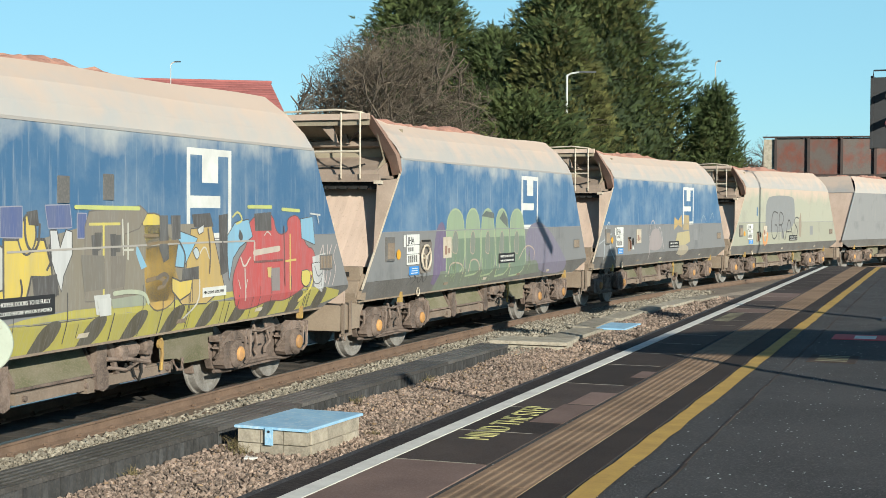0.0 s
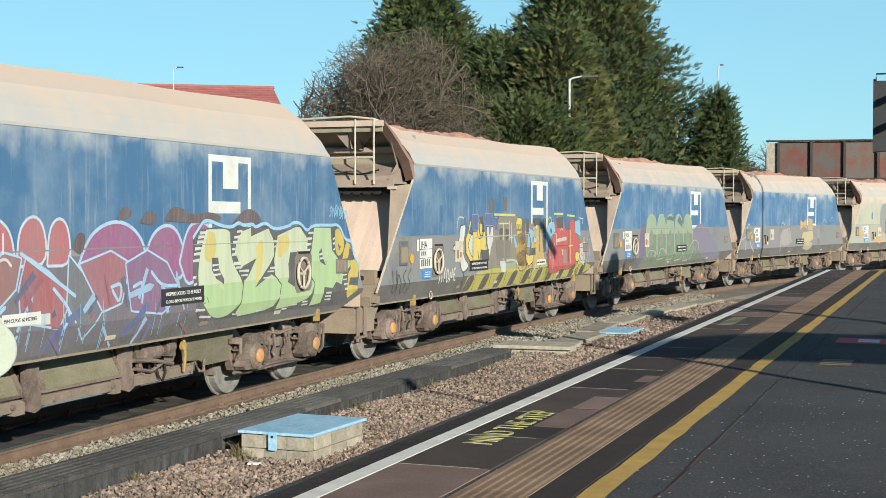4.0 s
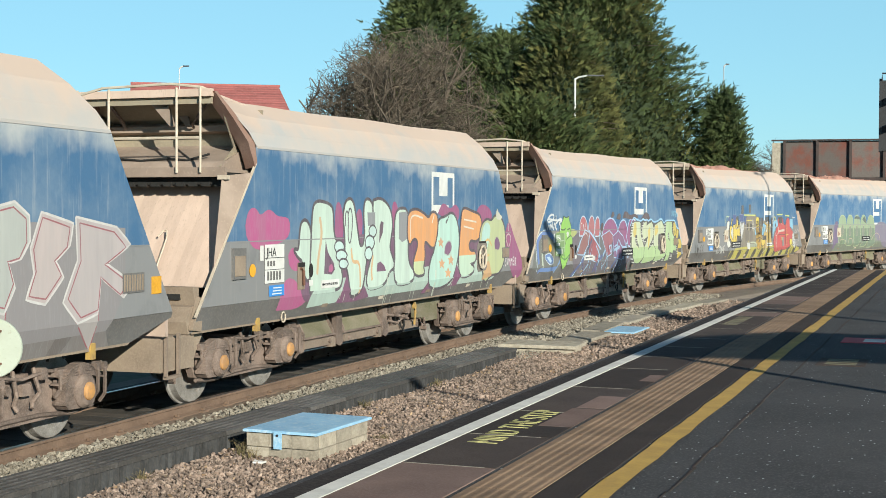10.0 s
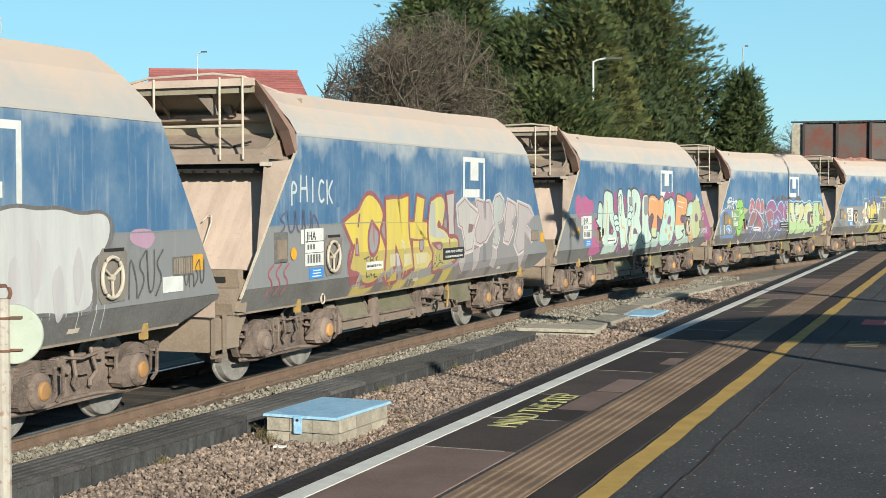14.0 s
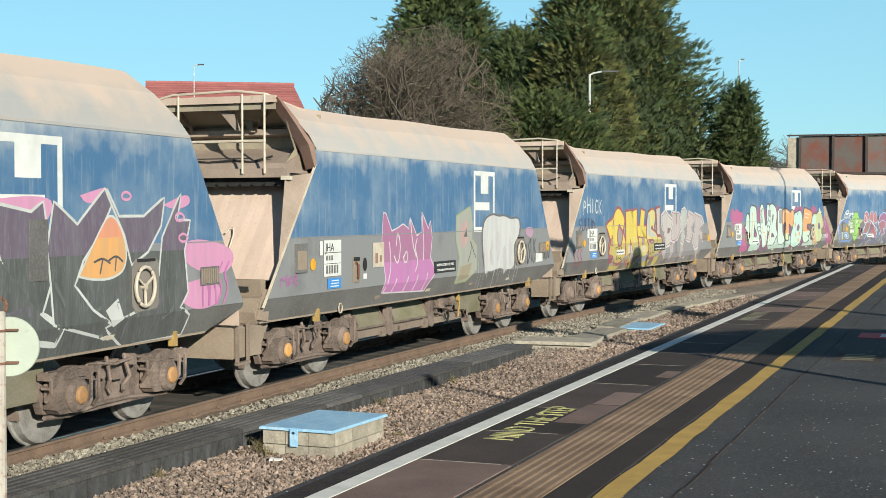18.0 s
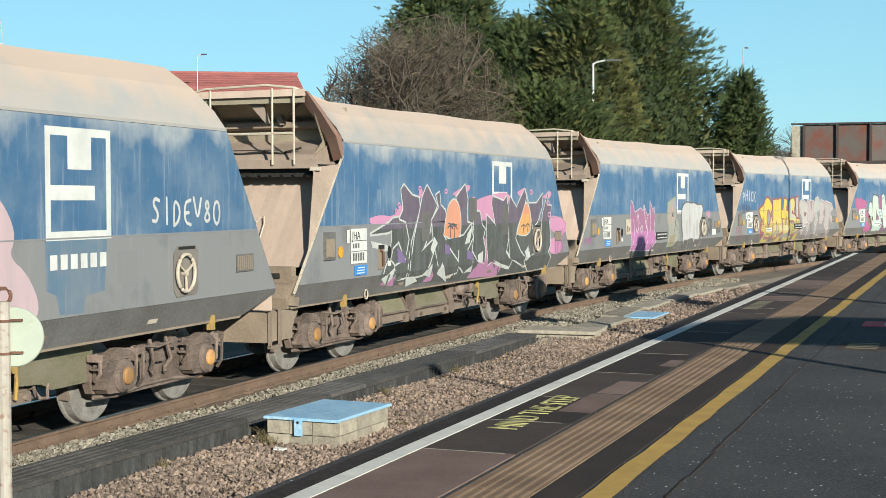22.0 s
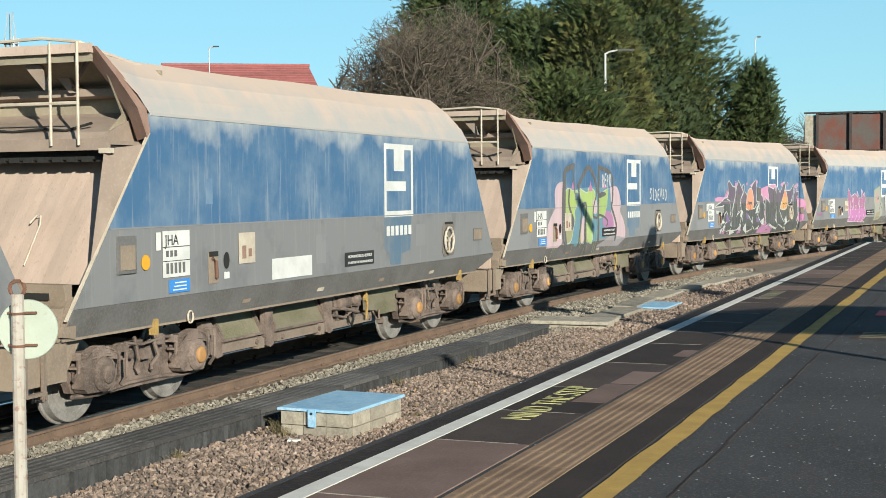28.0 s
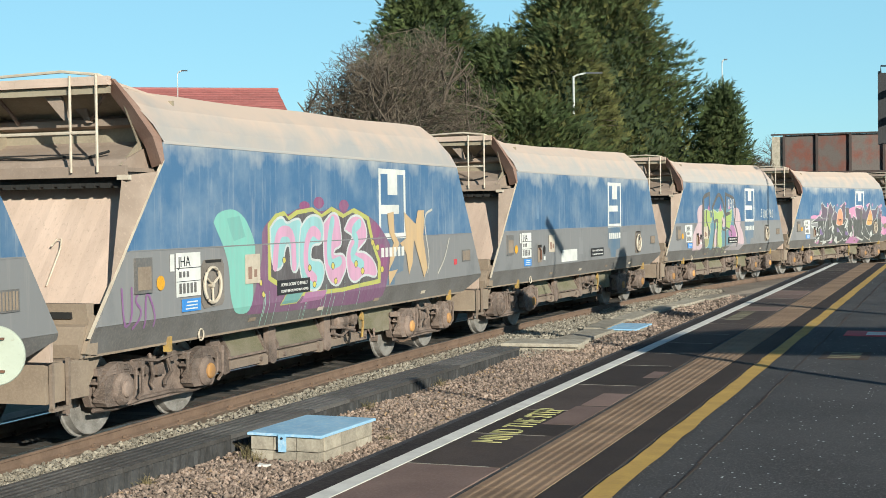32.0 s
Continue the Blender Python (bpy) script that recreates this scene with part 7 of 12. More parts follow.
    slab(w, [(5.59, 1.52), (5.78, 1.52), (5.77, 1.5), (5.58, 1.5)], (0.64, 0.64, 0.60), None, 0.04, 0.01161, False)
    slab(w, [(5.63, 1.45), (5.79, 1.45), (5.77, 1.43), (5.61, 1.43)], (0.64, 0.64, 0.60), None, 0.04, 0.01168, False)
    slab(w, [(5.67, 1.38), (5.81, 1.38), (5.79, 1.36), (5.66, 1.35)], (0.64, 0.64, 0.60), None, 0.04, 0.01175, False)
    slab(w, [(5.71, 1.31), (5.82, 1.31), (5.81, 1.28), (5.7, 1.28)], (0.64, 0.64, 0.60), None, 0.04, 0.01182, False)
    slab(w, [(4.98, 1.28), (5.19, 1.28), (5.19, 1.25), (4.97, 1.26)], (0.64, 0.64, 0.60), None, 0.04, 0.01189, False)
    slab(w, [(4.97, 1.23), (5.19, 1.23), (5.19, 1.2), (4.97, 1.21)], (0.64, 0.64, 0.60), None, 0.04, 0.01196, False)
    slab(w, [(4.97, 1.18), (5.2, 1.18), (5.21, 1.15), (4.97, 1.16)], (0.64, 0.64, 0.60), None, 0.04, 0.01203, False)
    slab(w, [(3.83, 1.17), (4, 1.17), (4, 1.15), (3.83, 1.15)], (0.64, 0.64, 0.60), None, 0.04, 0.01210, False)
    slab(w, [(4.18, 1.2), (4.36, 1.19), (4.36, 1.17), (4.19, 1.17)], (0.64, 0.64, 0.60), None, 0.04, 0.01217, False)
    slab(w, [(4.18, 1.15), (4.38, 1.15), (4.38, 1.13), (4.18, 1.13)], (0.64, 0.64, 0.60), None, 0.04, 0.01224, False)
    slab(w, [(3.53, 1.13), (3.69, 1.13), (3.69, 1.11), (3.53, 1.11)], (0.64, 0.64, 0.60), None, 0.04, 0.01231, False)
    slab(w, [(2.72, 1.16), (2.87, 1.16), (2.87, 1.14), (2.71, 1.15)], (0.64, 0.64, 0.60), None, 0.04, 0.01238, False)
    slab(w, [(2.03, 1.16), (2.17, 1.15), (2.17, 1.14), (2.03, 1.14)], (0.64, 0.64, 0.60), None, 0.04, 0.01245, False)
    tag(w, [[(0.96, 2.15), (1.12, 2.28), (1.23, 2.35), (1.39, 2.35), (1.63, 2.29), (1.96, 2.26), (2.14, 2.33), (2.3, 2.28), (2.56, 2.31), (2.63, 2.25), (2.93, 2.33), (3.19, 2.22), (3.69, 2.27), (3.77, 2.31), (4.05, 2.32), (4.28, 2.18), (4.46, 2.28), (5.23, 2.27), (5.36, 2.28), (5.53, 2.23), (5.69, 2.04), (5.97, 2.03), (6.03, 1.8), (6.27, 1.66), (6.28, 1.45)]], (0.34, 0.60, 0.84), 0.044, 0.01252)
    tag(w, [[(1.18, 1.42), (1.26, 1.42), (1.2, 1.34), (1.27, 1.34)]], (0.10, 0.14, 0.08), 0.012, 0.01259)
    tag(w, [[(1.3, 1.41), (1.35, 1.34)]], (0.10, 0.14, 0.08), 0.012, 0.01266)
    tag(w, [[(0.96, 2.06), (2.25, 2.06), (4.28, 2.04)]], (0.30, 0.34, 0.24), 0.008, 0.01273)
    slab(w, [(-4.57, 2.08), (-4.44, 2.24), (-4.32, 2.32), (-4.32, 2.39), (-4.16, 2.34), (-4.05, 2.35), (-3.97, 2.39), (-3.94, 2.29), (-3.82, 2.18), (-3.79, 2.03), (-3.85, 1.96), (-3.7, 1.88), (-3.7, 1.74), (-3.82, 1.67), (-3.85, 1.52), (-4.06, 1.37), (-4.23, 1.18), (-4.39, 1.21), (-4.51, 1.41), (-4.64, 1.59), (-4.35, 1.62), (-4.21, 1.75), (-4.35, 1.94), (-4.55, 1.98)], (0.27, 0.56, 0.07), (0.03, 0.06, 0.02), 0.022, 0.01038, True)
    slab(w, [(-4.12, 2.01), (-3.99, 2.05), (-3.94, 1.96), (-4.08, 1.89)], (0.62, 0.62, 0.60), None, 0.04, 0.01052, True)
    tag(w, [[(-4.51, 2.09), (-4.28, 2.07), (-4.19, 2.11)]], (0.03, 0.06, 0.02), 0.03, 0.01066)
    tag(w, [[(-4.06, 2.08), (-3.87, 2.12), (-3.81, 2.03)]], (0.03, 0.06, 0.02), 0.03, 0.01080)
    tag(w, [[(-4.19, 1.75), (-4.13, 1.86), (-3.84, 1.94)]], (0.03, 0.06, 0.02), 0.025, 0.01094)
    tag(w, [[(-4.64, 1.57), (-4.25, 1.36), (-3.87, 1.52)]], (0.04, 0.16, 0.02), 0.03, 0.01108)
    tag(w, [[(-4.22, 1.75), (-4.25, 1.37)]], (0.04, 0.16, 0.02), 0.022, 0.01122)
    slab(w, [(-4.71, 1.98), (-4.21, 2), (-4.22, 1.57), (-4.71, 1.58)], (0.30, 0.44, 0.22), None, 0.04, 0.01136, False)
    tag(w, [[(-5.42, 2.1), (-5.46, 2.25), (-5.34, 2.36), (-5.11, 2.44), (-4.95, 2.4), (-5.04, 2.29), (-5.34, 2.26)]], (0.66, 0.68, 0.70), 0.046, 0.01150)
    tag(w, [[(-5.42, 2.1), (-5.29, 2.21), (-5.27, 2.1)]], (0.66, 0.68, 0.70), 0.046, 0.01164)
    tag(w, [[(-5.22, 2.1), (-5.19, 2.23), (-5.08, 2.1), (-5.06, 2.25)]], (0.66, 0.68, 0.70), 0.046, 0.01178)
    tag(w, [[(-5, 2.1), (-4.95, 2.25), (-4.82, 2.18), (-4.92, 2.16), (-4.79, 2.09)]], (0.66, 0.68, 0.70), 0.046, 0.01192)
    tag(w, [[(-4.84, 2.4), (-4.84, 2.2), (-4.68, 2.31), (-4.49, 2.34), (-4.42, 2.28), (-4.68, 2.24), (-4.5, 2.16), (-4.54, 2.09)]], (0.66, 0.68, 0.70), 0.046, 0.01206)
    tag(w, [[(-5.34, 2.33), (-4.84, 2.29), (-4.45, 2.31)]], (0.66, 0.68, 0.70), 0.046, 0.01220)
    tag(w, [[(-3.09, 2.06), (-3.11, 2.21), (-3.01, 2.23)]], (0.66, 0.60, 0.62), 0.03, 0.01234)
    tag(w, [[(-2.94, 2.05), (-2.93, 2.23), (-2.84, 2.05)]], (0.66, 0.60, 0.62), 0.03, 0.01248)
    tag(w, [[(-2.74, 2.23), (-2.74, 2.05)]], (0.66, 0.60, 0.62), 0.03, 0.01262)
    tag(w, [[(-2.88, 1.94), (-2.71, 2.01), (-2.62, 1.93)]], (0.66, 0.60, 0.62), 0.03, 0.01276)
    drips(w, -3, 1.0, 1.25, SKY, 16, 28)
    shards(w, -3.0, 1.0, 1.0, 1.7, [(0.30, 0.46, 0.66), (0.06, 0.07, 0.16), (0.24, 0.06, 0.10), (0.12, 0.10, 0.24)], 30, 102, 0.4, 0.0122)
    for u, z in ((5.3, 2.52), (5.1, 2.5), (5.5, 2.47)):
        scribble(w, u, u + 0.3, z - 0.1, z + 0.05, SKY, 3, 25, 0.03)


def paint_2(w):
    MG, M2, OUT, ORB = (0.42, 0.06, 0.22), (0.58, 0.72, 0.62), (0.045, 0.03, 0.05), (0.74, 0.33, 0.10)
    slab(w, [(-5.38, 2.27), (-5.32, 2.44), (-5.19, 2.51), (-5.06, 2.48), (-4.97, 2.39), (-4.78, 2.48), (-4.64, 2.47), (-4.5, 2.39), (-4.25, 2.38), (-4.13, 2.35), (-4.09, 2.2), (-4.17, 2.09), (-4.45, 2.01), (-4.79, 2), (-4.97, 1.94), (-5.15, 1.97), (-5.24, 2.03), (-5.35, 2.11)], MG, None, 0.04, 0.00240, True)
    slab(w, [(-4.43, 1.1), (-4.38, 1.34), (-4.31, 1.45), (-4.16, 1.55), (-3.9, 1.49), (-3.74, 1.29), (-3.36, 1.36), (-3.66, 1.08)], MG, None, 0.04, 0.00254, True)
    slab(w, [(-4.16, 1.85), (-4.05, 1.97), (-3.9, 1.9), (-3.76, 1.66), (-3.95, 1.61), (-4.13, 1.7)], MG, None, 0.04, 0.00268, True)
    slab(w, [(-2.65, 1.99), (-2.63, 2.57), (-2.46, 2.62), (-2.34, 2.38), (-2.34, 1.98)], (0.30, 0.05, 0.18), None, 0.04, 0.00282, True)
    slab(w, [(-1.95, 1.98), (-1.88, 2.45), (-1.7, 2.53), (-1.61, 2.31), (-1.68, 1.93)], (0.30, 0.05, 0.18), None, 0.04, 0.00296, True)
    slab(w, [(-0.51, 1.8), (-0.46, 2.6), (-0.27, 2.65), (-0.11, 2.38), (-0.19, 1.71)], (0.30, 0.05, 0.18), None, 0.04, 0.00310, True)
    slab(w, [(1.67, 2.44), (1.92, 2.66), (2.32, 2.5), (2.57, 2.64), (2.87, 2.46), (2.58, 2.2)], (0.30, 0.05, 0.18), None, 0.04, 0.00324, True)
    slab(w, [(3.68, 2.42), (4.04, 2.66), (4.7, 2.51), (4.65, 2.23), (3.92, 2.19)], (0.30, 0.05, 0.18), None, 0.04, 0.00338, True)
    slab(w, [(5.49, 1.99), (5.79, 2.35), (6.13, 1.98), (6.78, 1.44), (6.68, 1.04), (5.91, 1.2)], (0.30, 0.05, 0.18), None, 0.04, 0.00352, True)
    slab(w, [(-3.85, 1.54), (-3.52, 2.14), (-2.34, 2.05), (-0.35, 2.23), (0.14, 2.15), (4.91, 2), (5.58, 1.5), (4.71, 1.21), (-2.28, 1.16), (-3.67, 1.11)], (0.13, 0.04, 0.11), None, 0.04, 0.00366, True)
    slab(w, [(-3.49, 1.08), (-3.36, 1.45), (4.91, 1.57), (5.5, 1.39), (4.76, 1.14), (-2.26, 1.11)], (0.44, 0.57, 0.50), None, 0.04, 0.00380, False)
    slab(w, [(-2.5, 1.09), (-2.18, 1.55), (-1.75, 1.43), (-1.29, 1.12), (-1.85, 1.08)], (0.17, 0.04, 0.13), None, 0.04, 0.00394, False)
    slab(w, [(-3.95, 1.91), (-3.82, 1.89), (-3.78, 2.2), (-3.73, 2.3), (-3.61, 2.32), (-3.49, 2.23), (-3.43, 2.01), (-3.47, 1.52), (-3.58, 1.48), (-3.69, 1.65), (-3.72, 1.79), (-3.82, 1.81)], M2, OUT, 0.05, 0.00408, True)
    slab(w, [(-3.47, 1.32), (-3.43, 1.95), (-3.39, 2.41), (-3.33, 2.57), (-3.12, 2.59), (-2.8, 2.54), (-2.72, 2.47), (-2.7, 2.12), (-2.58, 1.99), (-2.46, 1.86), (-2.43, 1.59), (-2.38, 1.46), (-2.47, 1.32), (-2.95, 1.31)], (0.56, 0.71, 0.60), OUT, 0.05, 0.00422, True)
    slab(w, [(-3.01, 1.55), (-2.96, 2.04), (-2.88, 1.86), (-2.68, 1.7), (-2.64, 1.6), (-2.74, 1.53)], (0.10, 0.03, 0.09), None, 0.04, 0.00436, False)
    slab(w, [(-2.86, 1.58), (-2.83, 1.67), (-2.74, 1.69), (-2.69, 1.61), (-2.76, 1.56)], MG, None, 0.04, 0.00450, True)
    tag(w, [[(-3.15, 2.35), (-3.08, 2.13), (-3.2, 1.82), (-3.24, 1.58)]], (0.70, 0.48, 0.26), 0.07, 0.00464)
    slab(w, [(-2.27, 1.65), (-2.26, 2.11), (-2.34, 2.38), (-2.27, 2.58), (-2.14, 2.64), (-2, 2.61), (-1.91, 2.41), (-1.8, 2.04), (-1.73, 1.9), (-1.57, 1.93), (-1.52, 2.17), (-1.57, 2.38), (-1.54, 2.63), (-1.37, 2.64), (-1.24, 2.55), (-1.26, 2.24), (-1.4, 1.96), (-1.5, 1.69), (-1.6, 1.35), (-1.72, 1.21), (-2.05, 1.16), (-2.16, 1.58)], M2, OUT, 0.05, 0.00478, True)
    tag(w, [[(-2.05, 1.88), (-2.01, 1.68), (-1.75, 1.7), (-1.71, 1.42), (-1.72, 1.22)]], (0.70, 0.44, 0.20), 0.055, 0.00492)
    tag(w, [[(-2.26, 2.25), (-2.28, 2.43), (-2.19, 2.48), (-2.16, 2.35), (-2.18, 2.05), (-2.09, 1.95), (-2.01, 2.24), (-2.03, 2.48), (-2.12, 2.52), (-2.16, 2.43)]], OUT, 0.03, 0.00506)
    slab(w, [(-2.32, 1.93), (-2.37, 1.87), (-2.49, 1.85), (-2.6, 1.88), (-2.65, 1.94), (-2.6, 2), (-2.49, 2.02), (-2.37, 1.99)], (0.55, 0.72, 0.68), OUT, 0.03, 0.00520, True)
    slab(w, [(-2.22, 1.8), (-2.28, 1.74), (-2.41, 1.73), (-2.55, 1.75), (-2.6, 1.81), (-2.55, 1.86), (-2.41, 1.88), (-2.28, 1.85)], (0.55, 0.72, 0.68), OUT, 0.03, 0.00534, True)
    slab(w, [(-2.18, 1.67), (-2.23, 1.62), (-2.34, 1.61), (-2.45, 1.63), (-2.49, 1.68), (-2.45, 1.73), (-2.34, 1.74), (-2.23, 1.72)], (0.55, 0.72, 0.68), OUT, 0.03, 0.00548, True)
    slab(w, [(-1.2, 2.62), (-0.96, 2.66), (-0.68, 2.59), (-0.49, 2.45), (-0.44, 2.23), (-0.52, 2.01), (-0.57, 1.87), (-0.41, 1.68), (-0.33, 1.57), (-0.57, 1.51), (-0.74, 1.3), (-1.39, 1.25), (-1.48, 1.41), (-1.26, 1.75), (-1.17, 2.24), (-1.21, 2.45)], M2, OUT, 0.05, 0.00562, True)
    slab(w, [(-0.98, 1.95), (-0.96, 2.24), (-0.9, 2.31), (-0.8, 2.29), (-0.83, 2.13), (-0.93, 2.02)], (0.10, 0.05, 0.09), None, 0.04, 0.00576, False)
    slab(w, [(-1.08, 1.51), (-1.05, 1.64), (-0.93, 1.67), (-0.77, 1.6), (-0.69, 1.51)], (0.14, 0.04, 0.12), None, 0.04, 0.00590, False)
    tag(w, [[(-1.23, 1.75), (-1.29, 1.54), (-1.26, 1.4)]], (0.70, 0.44, 0.20), 0.06, 0.00604)
    slab(w, [(-1.45, 2.45), (-1.14, 2.45), (-1.14, 2.25), (-1.43, 2.24)], (0.24, 0.25, 0.27), None, 0.04, 0.00618, False)
    slab(w, [(-1.1, 2.15), (-1.14, 2.09), (-1.24, 2.07), (-1.34, 2.1), (-1.38, 2.16), (-1.34, 2.21), (-1.24, 2.24), (-1.14, 2.21)], (0.55, 0.72, 0.68), OUT, 0.03, 0.00632, True)
    slab(w, [(-1.18, 1.97), (-1.23, 1.9), (-1.36, 1.87), (-1.48, 1.9), (-1.52, 1.98), (-1.48, 2.05), (-1.36, 2.08), (-1.23, 2.05)], (0.55, 0.72, 0.68), OUT, 0.03, 0.00646, True)
    slab(w, [(-1.26, 1.8), (-1.3, 1.73), (-1.4, 1.71), (-1.5, 1.74), (-1.54, 1.81), (-1.5, 1.87), (-1.4, 1.9), (-1.3, 1.87)], (0.55, 0.72, 0.68), OUT, 0.03, 0.00660, True)
    slab(w, [(-0.3, 1.71), (-0.33, 2.23), (-0.27, 2.45), (-0.06, 2.51), (0.24, 2.48), (0.26, 2.07), (0.22, 1.77), (0.32, 1.54), (0.53, 1.45), (0.48, 1.3), (-0.26, 1.26), (-0.35, 1.5)], M2, OUT, 0.05, 0.00674, True)
    slab(w, [(-0.16, 2.45), (0.21, 2.47), (0.21, 2.01), (-0.01, 1.96), (-0.16, 2.02)], (0.25, 0.26, 0.28), None, 0.04, 0.00688, False)
    slab(w, [(0.26, 2.39), (0.39, 2.48), (0.69, 2.49), (1.01, 2.41), (1.21, 2.33), (1.38, 2.46), (1.63, 2.41), (1.65, 2.21), (1.59, 1.89), (1.38, 1.84), (1.12, 1.96), (0.99, 1.97), (1.03, 1.67), (0.94, 1.51), (1.03, 1.39), (0.56, 1.39), (0.48, 1.6), (0.74, 1.89), (0.65, 2.03), (0.46, 2.02), (0.32, 1.91), (0.22, 2.07)], (0.58, 0.66, 0.36), OUT, 0.05, 0.00702, True, (1.62, ORB))
    tag(w, [[(0.37, 2), (0.34, 2.34), (0.51, 2.42), (0.92, 2.36)]], (0.74, 0.66, 0.55), 0.03, 0.00716)
    tag(w, [[(1.38, 2.28), (1.47, 2.41)]], (0.74, 0.66, 0.55), 0.03, 0.00730)
    slab(w, [(1, 1.05), (1.48, 1.41), (1.61, 1.47), (1.69, 1.33), (1.42, 1.07)], (0.18, 0.035, 0.13), OUT, 0.02, 0.00744, False)
    slab(w, [(1.49, 1.77), (1.69, 2.09), (1.69, 2.33), (2.06, 2.36), (2.37, 2.45), (2.64, 2.33), (2.77, 2.03), (2.73, 1.69), (2.58, 1.43), (2.33, 1.18), (1.68, 1.1), (1.19, 1.22), (1.29, 1.58)], (0.48, 0.70, 0.61), OUT, 0.05, 0.00758, True)
    tag(w, [[(2.12, 2.33), (2.04, 2.23), (2.22, 2.39)]], OUT, 0.03, 0.00772)
    slab(w, [(2, 1.73), (2.04, 1.87), (2.26, 1.96), (2.41, 1.83), (2.22, 1.67)], (0.20, 0.07, 0.17), (0.40, 0.50, 0.42), 0.02, 0.00786, True)
    slab(w, [(2.38, 1.1), (2.66, 1.51), (2.86, 1.28), (2.73, 1.12)], (0.18, 0.035, 0.13), None, 0.04, 0.00800, False)
    slab(w, [(2.77, 1.6), (2.9, 2.39), (3, 2.54), (3.45, 2.47), (4.06, 2.39), (3.99, 2.01), (3.69, 1.92), (3.43, 1.97), (3.27, 1.85), (3.39, 1.71), (3.71, 1.72), (3.71, 1.52), (3.3, 1.51), (3.71, 1.38), (3.23, 1.27), (2.81, 1.29)], (0.54, 0.70, 0.54), OUT, 0.05, 0.00814, True, (1.66, ORB))
    tag(w, [[(3.05, 2.33), (3.73, 2.28)]], (0.74, 0.66, 0.55), 0.03, 0.00828)
    tag(w, [[(3.03, 2.2), (3.57, 2.15)]], (0.74, 0.66, 0.55), 0.03, 0.00842)
    slab(w, [(4.02, 1.54), (3.9, 1.83), (4.01, 2.19), (4.35, 2.33), (4.65, 2.27), (4.91, 2.41), (5.33, 2.32), (5.52, 2.08), (5.52, 1.7), (5.42, 1.41), (5.09, 1.25), (4.63, 1.25), (4.41, 1.07), (4.09, 1.36)], (0.50, 0.55, 0.28), OUT, 0.05, 0.00856, True)
    slab(w, [(4.02, 1.83), (4.11, 2.17), (4.38, 2.3), (4.63, 2.17), (4.46, 1.82), (4.21, 1.6)], (0.46, 0.68, 0.62), None, 0.04, 0.00870, True)
    tag(w, [[(4.66, 1.82), (4.46, 1.96), (4.21, 1.87), (4.29, 1.6), (4.51, 1.63)]], (0.68, 0.44, 0.14), 0.045, 0.00884)
    slab(w, [(4.89, 1.74), (4.83, 1.9), (5.02, 2), (5.2, 1.85), (5.15, 1.71)], (0.16, 0.05, 0.16), (0.46, 0.46, 0.30), 0.02, 0.00898, True)
    slab(w, [(4.99, 2.56), (5.12, 2.45), (5.38, 2.37), (5.12, 2.3), (4.91, 2.37)], (0.64, 0.62, 0.50), None, 0.04, 0.00912, True)
    slab(w, [(4.16, 1.15), (4.21, 1.48), (4.51, 1.52), (4.71, 1.21)], (0.62, 0.36, 0.16), None, 0.04, 0.00926, False)
    slab(w, [(1.86, 1.65), (1.92, 1.58), (2.02, 1.57), (1.94, 1.52), (1.98, 1.44), (1.86, 1.5), (1.77, 1.46), (1.78, 1.54), (1.71, 1.59), (1.82, 1.58)], (0.70, 0.38, 0.18), None, 0.04, 0.00940, False)
    slab(w, [(2.33, 1.7), (2.39, 1.63), (2.49, 1.61), (2.41, 1.57), (2.45, 1.49), (2.33, 1.55), (2.23, 1.51), (2.25, 1.59), (2.16, 1.63), (2.29, 1.63)], (0.70, 0.38, 0.18), None, 0.04, 0.00954, False)
    slab(w, [(2.18, 1.48), (2.25, 1.4), (2.35, 1.39), (2.27, 1.34), (2.32, 1.26), (2.19, 1.32), (2.08, 1.28), (2.1, 1.36), (2.02, 1.41), (2.14, 1.4)], (0.70, 0.38, 0.18), None, 0.04, 0.00968, False)
    slab(w, [(1.8, 2.03), (1.86, 1.96), (1.96, 1.95), (1.88, 1.9), (1.92, 1.82), (1.8, 1.88), (1.71, 1.84), (1.73, 1.92), (1.65, 1.96), (1.76, 1.96)], (0.70, 0.38, 0.18), None, 0.04, 0.00982, False)
    drips(w, -3, 5.6, 1.3, (0.62, 0.66, 0.55), 18, 34)
    tag(w, [[(5.75, 1.75), (5.55, 1.95), (5.75, 2.05), (5.95, 1.95), (5.75, 1.72)], [(5.75, 2.1), (5.76, 2.3)]], PALE, 0.03)
    letters(w, "SUMMER", 5.52, 6.3, 1.36, 1.56, 0.032, (0.66, 0.60, 0.62), None, seed=35, jump=0.02, name="graffiti_tag")


